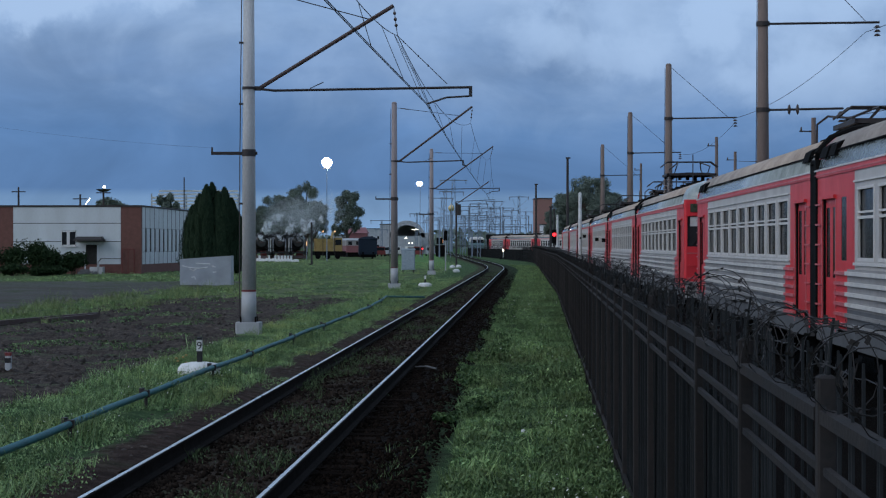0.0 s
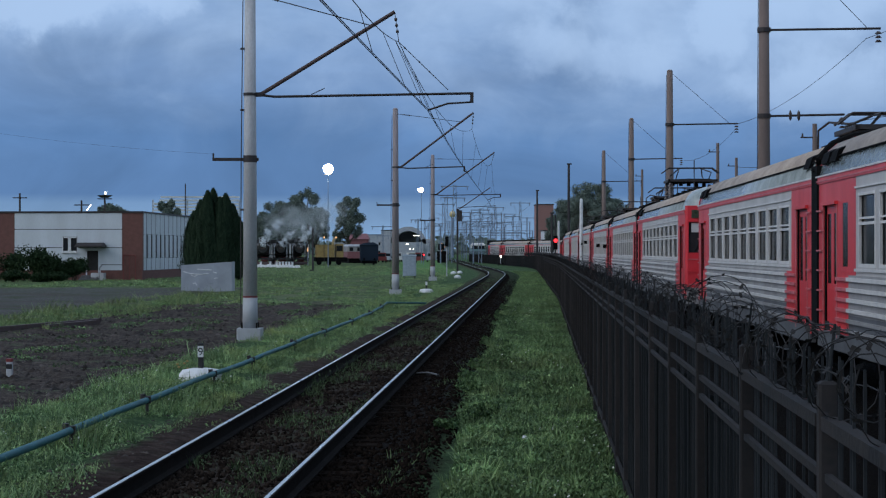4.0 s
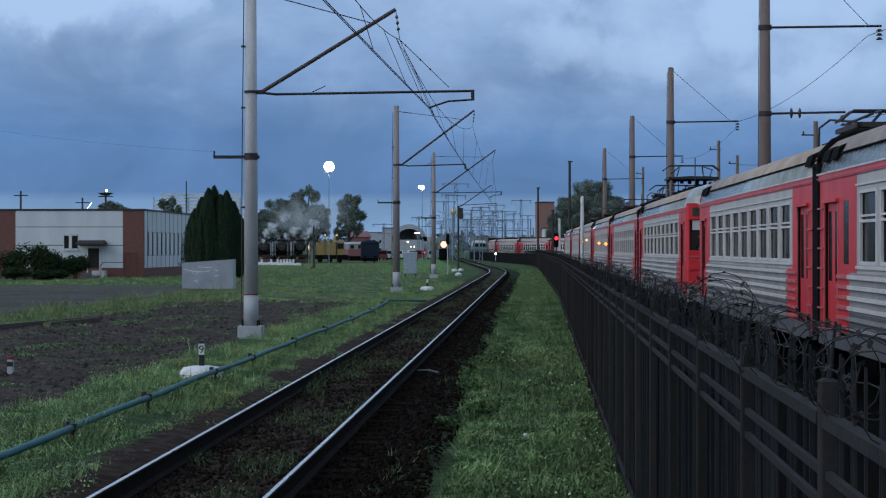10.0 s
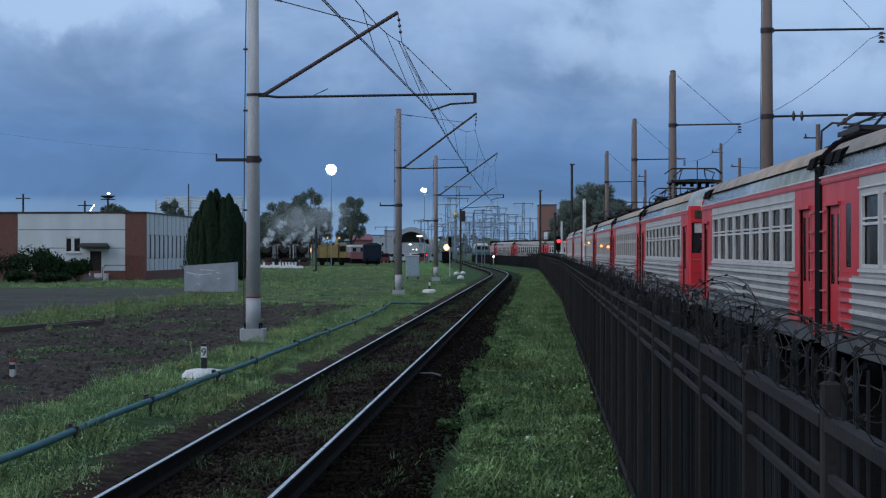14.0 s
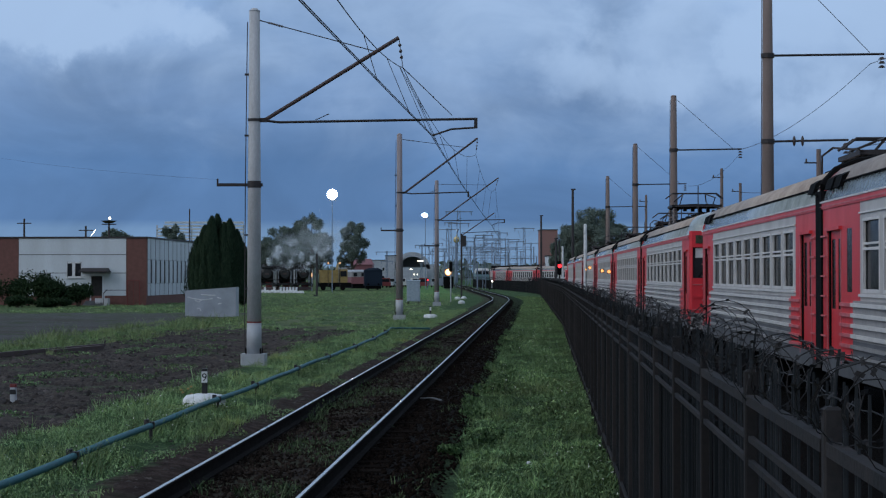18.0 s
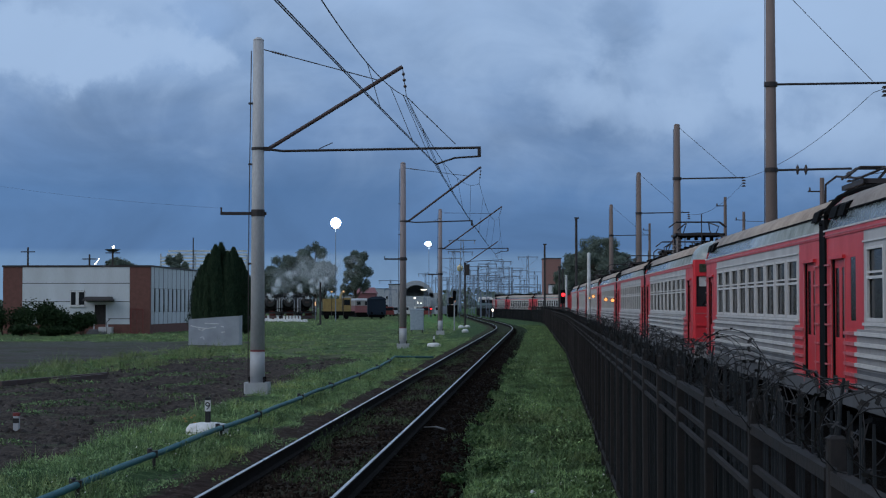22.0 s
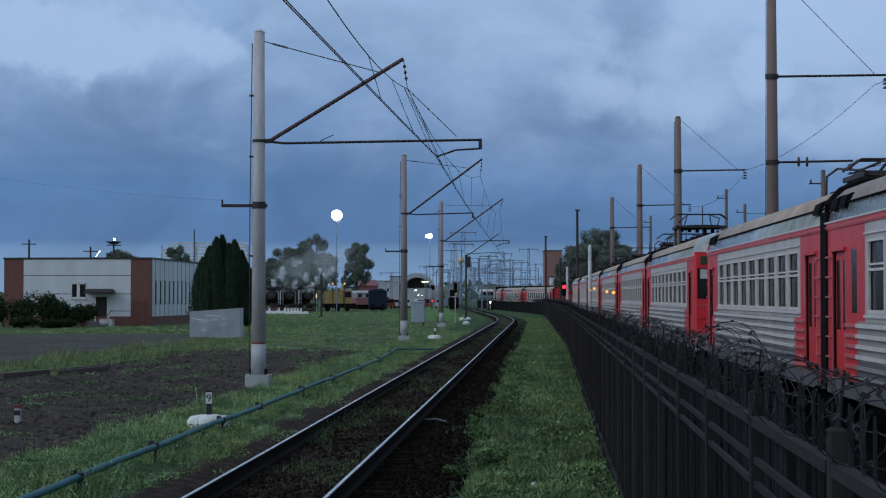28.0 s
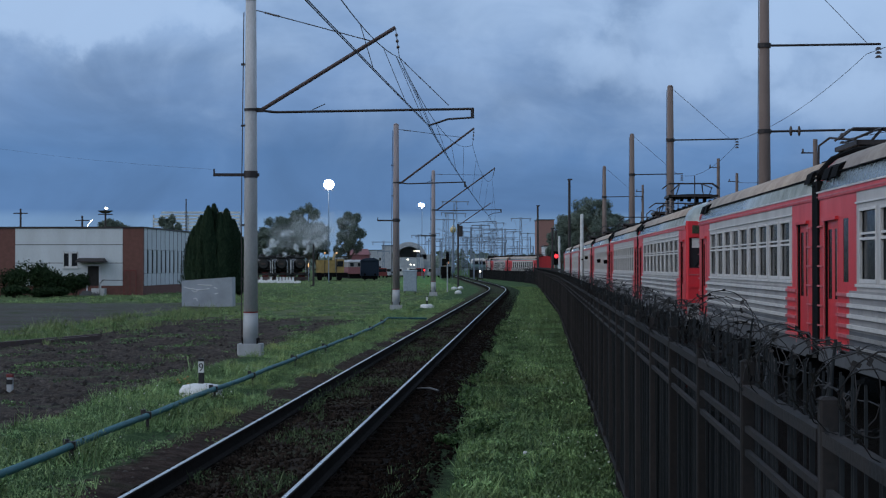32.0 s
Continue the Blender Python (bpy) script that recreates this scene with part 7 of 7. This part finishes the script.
def build_grass():
    rng = np.random.default_rng(4)

    def blades(xs, ys, hts, width, name, label, material):
        k = len(xs)
        lean = rng.normal(size=(k, 2)) * 0.5
        clump = np.array([noise.noise(Vector((x * 2.7, y * 1.5, 3.0))) + 0.5 * noise.noise(Vector((x * 6.0, y * 3.4, 9.0))) for x, y in zip(xs, ys)])
        hts = hts * np.clip(0.75 + 1.5 * clump, 0.3, 2.0)
        a = rng.uniform(0, 6.283, k)
        w = width * rng.uniform(0.7, 1.4, k)
        z0 = np.array([surface_z(x, y) for x, y in zip(xs, ys)]) - 0.02
        p0 = np.stack([xs - np.cos(a) * w, ys - np.sin(a) * w, z0], 1)
        p1 = np.stack([xs + np.cos(a) * w, ys + np.sin(a) * w, z0], 1)
        p2 = np.stack([xs + lean[:, 0] * hts, ys + lean[:, 1] * hts, z0 + hts], 1)
        v = np.stack([p0, p1, p2], 1).reshape(-1, 3)
        f = np.arange(k * 3).reshape(-1, 3)
        ob = new(name, scatter_mesh(name, v, f, material))
        tagged(ob, label, "grass", kind="stuff")

    def strip(u0, u1, d0, d1, k, keep):
        d = d0 + (d1 - d0) * rng.random(k) ** 1.7
        u = rng.uniform(u0, u1, k)
        n = np.array([noise.noise(Vector((q * 0.9, w * 0.35, 7.0))) for q, w in zip(u, d)])
        edge = 1.85 + 0.42 * np.clip((32.0 - d) / 12.0, 0, 1) + 0.25 * n
        ok = (n > keep) & ((u0 > -1.4) | (u0 < -5) | (d > 25) | (rng.random(k) < 0.45)) & ((u > edge) | (u0 < 1.88)) & np.array([track_x(q, w) < fx(q) - 0.03 or w < 3.5 for q, w in zip(d, u)])
        d, u, n = d[ok], u[ok], n[ok]
        return np.array([track_x(q, w) for q, w in zip(d, u)]), d, n

    x, y, n = strip(2.1, 4.45, 14, 200, 84000, -0.9)
    blades(x, y, (0.06 + 0.12 * rng.random(len(x))) * (1.0 + 0.8 * n), 0.0085, "grass_verge", "lush green grass strip along the fence", M_GRASS)
    x, y, n = strip(-4.4, -1.45, 14, 120, 80000, -0.3)
    blades(x, y, (0.05 + 0.15 * rng.random(len(x))) * (1.0 + 1.5 * n), 0.008, "grass_bank", "uneven grass and weeds along the pipe", M_BANK)
    x, y, n = strip(-0.7, 0.7, 14, 150, 30000, 0.13)
    blades(x, y, 0.03 + 0.11 * rng.random(len(x)), 0.009, "track_weeds", "low weeds between the rails", M_WEED)
    x, y, n = strip(-15.5, -12.0, 40, 95, 26000, -0.2)
    blades(x, y, 0.05 + 0.12 * rng.random(len(x)), 0.013, "yard_grass", "tufts of grass in the gravel yard", M_GRASS)
    x, y, n = strip(-13, -3.5, 76, 240, 70000, 0.02)
    blades(x, y, 0.05 + 0.09 * rng.random(len(x)), 0.02, "lawn_grass", "rough lawn in front of the steam engines", M_BANK)
    for u0, u1, d1, k, name, label in ((2.05, 4.40, 80, 72000, "clover_verge", "leafy clover in the verge"), (-4.4, -1.5, 70, 80000, "clover_bank", "leafy weeds beside the pipe"), (-0.66, 0.66, 80, 14000, "clover_between_rails", "small weeds between the rails")):
        x, y, n = strip(u0, u1, 14, d1, k, -0.9 if u0 > 1 else -0.3 if u0 < -1 else 0.18)
        z = np.array([surface_z(a, b) for a, b in zip(x, y)]) + rng.random(len(x)) * (0.06 + 0.24 * np.clip(n + 0.1, 0, 1)) * np.clip([0.8 + 1.6 * noise.noise(Vector((a * 2.7, b * 1.5, 3.0))) for a, b in zip(x, y)], 0.2, 2.0)
        v, f = flakes(np.stack([x, y, z], 1), 0.015 if u0 < 1 else 0.018, rng)
        tagged(new(name, scatter_mesh(name, v, f, M_WEED if u0 == -0.66 else M_BANK if u0 < -1 else M_CLOVER)), label, "weeds", kind="stuff")
    x, y, n = strip(1.9, 2.5, 14, 75, 12000, 0.12)
    z = np.array([surface_z(a, b) for a, b in zip(x, y)]) + rng.random(len(x)) * (0.03 + 0.16 * np.clip(n, 0, 1))
    v, f = flakes(np.stack([x, y, z], 1), 0.024, rng)
    tagged(new("edge_weeds", scatter_mesh("edge_weeds", v, f, M_CLOVER)), "leafy weeds creeping onto the ballast", "weeds", kind="stuff")
    x, y, n = strip(0.95, 2.0, 14, 75, 7000, 0.30)
    blades(x, y, 0.02 + 0.08 * rng.random(len(x)), 0.009, "ballast_weeds", "sparse weeds on the ballast beside the rail", M_WEED)
    x, y, n = strip(1.85, 2.7, 23, 75, 17000, 0.06)
    z = np.array([surface_z(a, b) for a, b in zip(x, y)]) + 0.02 + rng.random(len(x)) * (0.05 + 0.30 * np.clip(n, 0, 1))
    v, f = flakes(np.stack([x, y, z], 1), 0.027, rng)
    tagged(new("broad_weeds", scatter_mesh("broad_weeds", v, f, M_DOCK)), "dark leafy weeds along the ballast's edge", "weeds", kind="stuff")
    x, y, n = strip(2.1, 4.3, 20, 60, 5200, 0.12)
    z = np.array([surface_z(a, b) for a, b in zip(x, y)]) + 0.03 + rng.random(len(x)) * (0.05 + 0.22 * np.clip(n, 0, 1))
    v, f = flakes(np.stack([x, y, z], 1), 0.032, rng)
    tagged(new("verge_herbs", scatter_mesh("verge_herbs", v, f, M_BANK)), "pale leafy herbs in clumps on the verge", "weeds", kind="stuff")
    x, y, n = strip(-4.2, -1.5, 15, 75, 12000, 0.12)
    z = np.array([surface_z(a, b) for a, b in zip(x, y)]) + 0.03 + rng.random(len(x)) * (0.05 + 0.26 * np.clip(n, 0, 1))
    v, f = flakes(np.stack([x, y, z], 1), 0.018, rng)
    tagged(new("bank_herbs", scatter_mesh("bank_herbs", v, f, M_DOCK)), "dark leafy herbs in clumps on the bank", "weeds", kind="stuff")
    x, y, n = strip(1.9, 4.4, 15, 90, 30000, 0.05)
    blades(x, y, (0.06 + 0.12 * rng.random(len(x))) * (0.6 + 2.2 * n), 0.008, "verge_tufts", "clumps of longer grass in the verge", M_GRASS)
    x, y, n = strip(-2.2, -1.0, 14, 75, 22000, 0.13)
    z = np.array([surface_z(a, b) for a, b in zip(x, y)]) + rng.random(len(x)) * (0.02 + 0.14 * np.clip(n, 0, 1))
    v, f = flakes(np.stack([x, y, z], 1), 0.016, rng)
    tagged(new("rail_side_weeds", scatter_mesh("rail_side_weeds", v, f, M_BANK)), "scattered weeds on brown soil beside the rail", "weeds", kind="stuff")
    x, y, n = strip(-32.0, -13.0, 112, 270, 52000, -0.05)
    blades(x, y, 0.06 + 0.12 * rng.random(len(x)), 0.028, "far_lawn_grass", "rough lawn before the office and the engines", M_BANK)
    # weeds on the soil and tall tufts in the rough belt
    x, y, n = strip(-12.5, -4.4, 24, 80, 60000, 0.16)
    z = np.array([ground_z(a, b) for a, b in zip(x, y)]) + rng.random(len(x)) * (0.02 + 0.15 * np.clip(n - 0.1, 0, 1))
    v, f = flakes(np.stack([x, y, z], 1), 0.026, rng)
    tagged(new("soil_weeds", scatter_mesh("soil_weeds", v, f, M_CLOVER)), "patches of low weeds on the dark soil", "weeds", kind="stuff")
    x, y, n = strip(-16.0, -11.0, 40, 98, 30000, 0.05)
    blades(x, y, (0.10 + 0.22 * rng.random(len(x))) * (0.6 + 1.6 * n), 0.014, "tall_tufts", "taller dry grass tufts at the yard's edge", M_DRYGRASS)
    x, y, n = strip(-3.6, -1.6, 15, 70, 16000, 0.12)
    blades(x, y, (0.07 + 0.12 * rng.random(len(x))) * (0.6 + 1.8 * n), 0.007, "bank_tufts", "taller grass tufts beside the pipe", M_DRYGRASS)
    # clods of soil in the yard
    x, y, n = strip(-13.0, -4.4, 22, 78, 30000, -0.7)
    k = len(x)
    octa = np.array([(1, 0, 0), (-1, 0, 0), (0, 1, 0), (0, -1, 0), (0, 0, 1), (0, 0, -1)], dtype=float)
    size = (rng.random((k, 1, 1)) ** 5) * 0.085 + 0.012
    x2, y2, n2 = strip(-2.1, -1.25, 14, 70, 7000, -0.9)
    x, y = np.concatenate([x, x2]), np.concatenate([y, y2])
    k = len(x)
    size = (rng.random((k, 1, 1)) ** 5) * 0.085 + 0.012
    size[-len(x2):] *= 0.4
    c = np.stack([x, y, np.array([surface_z(a, b) for a, b in zip(x, y)])], 1)
    v = c[:, None, :] + octa[None] * size * rng.uniform(0.6, 1.3, (k, 6, 1)) * np.array([1.1, 1.1, 0.7])
    tri = np.array([(0, 2, 4), (2, 1, 4), (1, 3, 4), (3, 0, 4)])
    f = (np.arange(k)[:, None, None] * 6 + tri[None]).reshape(-1, 3)
    tagged(new("soil_clods", scatter_mesh("soil_clods", v.reshape(-1, 3), f, M_SOIL)), "dark clods and stones on bare soil", "soil", kind="stuff")
    # white flowers
    fs = []
    for u0, u1, k in ((2.2, 4.2, 330), (-4.2, -1.9, 620)):
        x, y, n = strip(u0, u1, 15, 75, k * 3, 0.1)
        fs.append(np.stack([x, y, 0.10 + 0.10 * rng.random(len(x))], 1))
    c = np.concatenate(fs)
    v, f = flakes(c, 0.013, rng)
    tagged(new("white_flowers", scatter_mesh("white_flowers", v, f, M_FLOWER)), "tiny white flowers in the grass", "flowers", kind="stuff")


build_grass()


# ---------------------------------------------------------------- what moves
def build_shunter():
    """A far locomotive whose hooded headlamp swings towards the eye and away."""
    d = 330.0
    root = empty("shunting_locomotive", (796.5 - 784) / 3100 * d, d, 0, 0, "dark shunting locomotive with an amber headlamp far off", "locomotive")
    z = EYE + (515 - 508) / 3100 * d
    part("body", Shape().box(-0.9, 1.0, 0.9, 6.0, 0.7, 2.3, 0.2), M_UNDER, root)
    part("bogie", Shape().box(-0.8, 0.9, 1.0, 5.8, 0.1, 0.7, 0.1), M_UNDER, root)
    lamp = new("headlamp")
    lamp.parent = root
    lamp.location = (0, 0.1, z)
    part("housing", Shape().box(-0.62, 0.62, 0.0, 0.5, -0.62, 0.62, 0.2), M_UNDER, lamp)
    # wider dim disc behind the lens, added for the lamp's halo
    part("halo_disc", Shape().tube([(0, 0.0, 0), (0, -0.03, 0)], 0.66, 18), M_AMBERRIM, lamp, "orange disc imitating the headlamp's glare")
    part("lens", Shape().tube([(0, -0.03, 0), (0, -0.08, 0)], 0.46, 16), M_AMBER, lamp, "bright amber glowing disc")
    return root, lamp


def build_trolley():
    # deck, post and wheels are added to carry the moving white light
    root = empty("track_trolley", 9, 330, 0, 0, "one white lamp moving on the track, on an assumed dark trolley", "rail trolley")
    part("deck", Shape().box(-0.5, 0.5, 0, 1.4, 0.2, 0.35, 0.05), M_UNDER, root)
    part("lamp_post", Shape().box(-0.06, 0.06, 0.05, 0.17, 0.35, 1.35), M_FAR, root)
    for xx in (-0.4, 0.4):
        for yy in (0.25, 1.15):
            part("wheel", Shape().tube([(xx - 0.04, yy, 0.1), (xx + 0.04, yy, 0.1)], 0.22, 12), M_UNDER, root)
    part("lamp", Shape().ball(0, 0, 1.5, 0.14, 0.16, 12, 8), M_WHITEGLOW, root, "bright white lamp")
    return root


GLINT_SPOTS = [(1049, 500, 113.5), (1071, 505.5, 97.3), (1083, 507, 90.3), (1042, 503, 119.5)]


def build_window_glints():
    # no real lamps: each glowing disc and its backing imitates a window reflection
    made = []
    for k, (px, py, d) in enumerate(GLINT_SPOTS):
        root = empty("coach_side_lamp", 0, 0, 0, label="small glowing disc standing in for an amber reflection in a coach window", category="lamp", group="coach side lamps")
        r = 0.10 if k < 3 else 0.06
        part("housing", Shape().box(-r, r, 0.0, 0.05, -r, r, 0.02), M_UNDER, root)
        part("lens", Shape().tube([(0, 0, 0), (0, -0.03, 0)], r * 0.9, 12), M_WARMGLINT, root, "amber glowing disc")
        made.append(root)
    return made


WINDOW_GLINTS = build_window_glints()
shunter, headlamp = build_shunter()
trolley = build_trolley()
ENGINE_STACKS = [(-28.0, 279.0), (-25.2, 282.0), (-22.4, 285.0)]


def build_steam():
    dense = [puff_mesh(200 + i, 0.34 + 0.10 * i, 950 + 180 * i, 0.030) for i in range(4)]
    thin = [puff_mesh(220 + i, 1.45 + 0.2 * i, 1500 + 150 * i, 0.028, M_VEIL) for i in range(4)]
    for e, (x, y) in enumerate(ENGINE_STACKS):
        for kind, meshes, count in (("dense", dense, (8, 5, 6)[e]), ("thin", thin, 9)):
            for i in range(count):
                ob = new("steam_puff", meshes[(i + e) % 4])
                tagged(ob, "drifting puff of white steam above the engines" if kind == "dense" else "thin veil of drifting grey steam", "steam", "steam puffs", "stuff")
                PUFFS.append((ob, e, i / count, kind))


build_steam()


def far_line(s):
    """A place on the curved far track, s metres along it, turning away."""
    x, y, q = 21.5, 318.0, 0.0
    step = 1.0 if s > 0 else -1.0
    while abs(q) < abs(s):
        k = min(1.0, abs(s) - abs(q)) * step
        a = radians(14.0 - 14.0 * min(1.0, max(0.0, (q - 25.0) / 35.0)))
        x, y, q = x - k * math.sin(a), y + k * math.cos(a), q + k
    return Vector((x, y, 0))


def motions():
    # the far train rolls away along its curve
    for i, ob in enumerate(FAR_CARS):
        rows = []
        for t in range(0, 33, 4):
            s = 1.25 * (t - 23) + 20.1 * i
            p, q = far_line(s), far_line(s + 19.5)
            rows.append((float(t), pose(p.x, p.y, 0, 0, 0, math.degrees(math.atan2(p.x - q.x, q.y - p.y)))))
        walk(ob, rows)
    # clouds drift slowly to the right
    walk(backdrop, [(0.0, pose(0, 0, 0, 0, 0, 0.8)), (16.0, pose(0, 0, 0, 0, 0, 0.0)), (32.0, pose(0, 0, 0, 0, 0, -0.8))])
    # the far locomotive creeps; its headlamp swings to the eye and away again
    d = 330.0
    x0 = (795.0 - 784) / 3100 * d
    walk(shunter, [(0.0, pose(x0 - 0.2, d + 3, 0)), (7.0, pose(x0, d, 0)), (19.5, pose(x0 + 0.38, d - 4, 0)), (32.0, pose(x0 + 0.5, d - 5, 0))])
    z = EYE + (515 - 508) / 3100 * d
    turn = [(0.0, 160), (6.9, 160), (7.1, 80), (7.3, 0), (19.0, 0), (19.3, 40), (19.45, 100), (19.7, 160), (32.0, 160)]
    walk(headlamp, [(t, pose(0, 0.1, z, 0, 0, a)) for t, a in turn])
    # the lamp on its assumed trolley comes slowly along the track
    pts = [(0.0, 905), (6.0, 895), (11.0, 886), (15.5, 878), (19.0, 875), (23.0, 869.5), (28.0, 865), (32.0, 861)]
    walk(trolley, [(t, pose((px - 784) / 3100 * dd, dd, 0)) for (t, px), dd in zip(pts, (278, 281, 284, 287, 289, 291, 293, 296))])
    # steam rises, drifts to the right and starts again at the stack
    rng = random.Random(9)
    life = 5.0
    for ob, e, phase, kind in PUFFS:
        x, y = ENGINE_STACKS[e]
        y += 1.4
        a0, a1, drift, climb = (0.0, 0.80, (3.9, 4.9, 4.4)[e], (4.6, 3.4, 4.0)[e]) if kind == "dense" else (0.30, 1.15, 6.2, 4.4)
        wob, lag = rng.uniform(-0.6, 0.6), rng.uniform(-0.06, 0.06)

        def place(f):
            a = a0 + (a1 - a0) * f
            return pose(x + 0.2 + drift * a ** 1.1 + wob * 2.5 * a, y + wob, (3.5 if kind == "dense" else 4.3) + climb * a ** 0.8 + wob * a, 20 * f, 30 * f, 40 * f)

        rows = []
        start = -(phase + lag + 0.13 * e + 0.07) * life
        while start < 32.0:
            for f in (0.0, 0.25, 0.5, 0.75, 0.992):
                rows.append((start + f * life, place(f)))
            start += life
        inside = [(t, m) for t, m in rows if 0.0 < t < 32.0]
        first, last = [m for t, m in rows if t <= 0.0], [m for t, m in rows if t >= 32.0]
        rows = [(0.0, (first or [inside[0][1]])[-1])] + inside + [(32.0, (last or [inside[-1][1]])[0])]
        walk(ob, rows)
    # glowing discs, added for amber reflections in coach windows, face the eye from about the fifth second to the
    # thirty-first
    for ob, (px, py, d) in zip(WINDOW_GLINTS, GLINT_SPOTS):
        xx, z = (px - 784) / 3100 * d, EYE + (515 - py) / 3100 * d
        turn = [(0.0, 170), (4.6, 170), (4.8, 90), (5.0, 0), (30.6, 0), (30.9, 90), (31.2, 170), (32.0, 170)]
        walk(ob, [(t, pose(xx, d, z, 0, 0, a)) for t, a in turn])


motions()
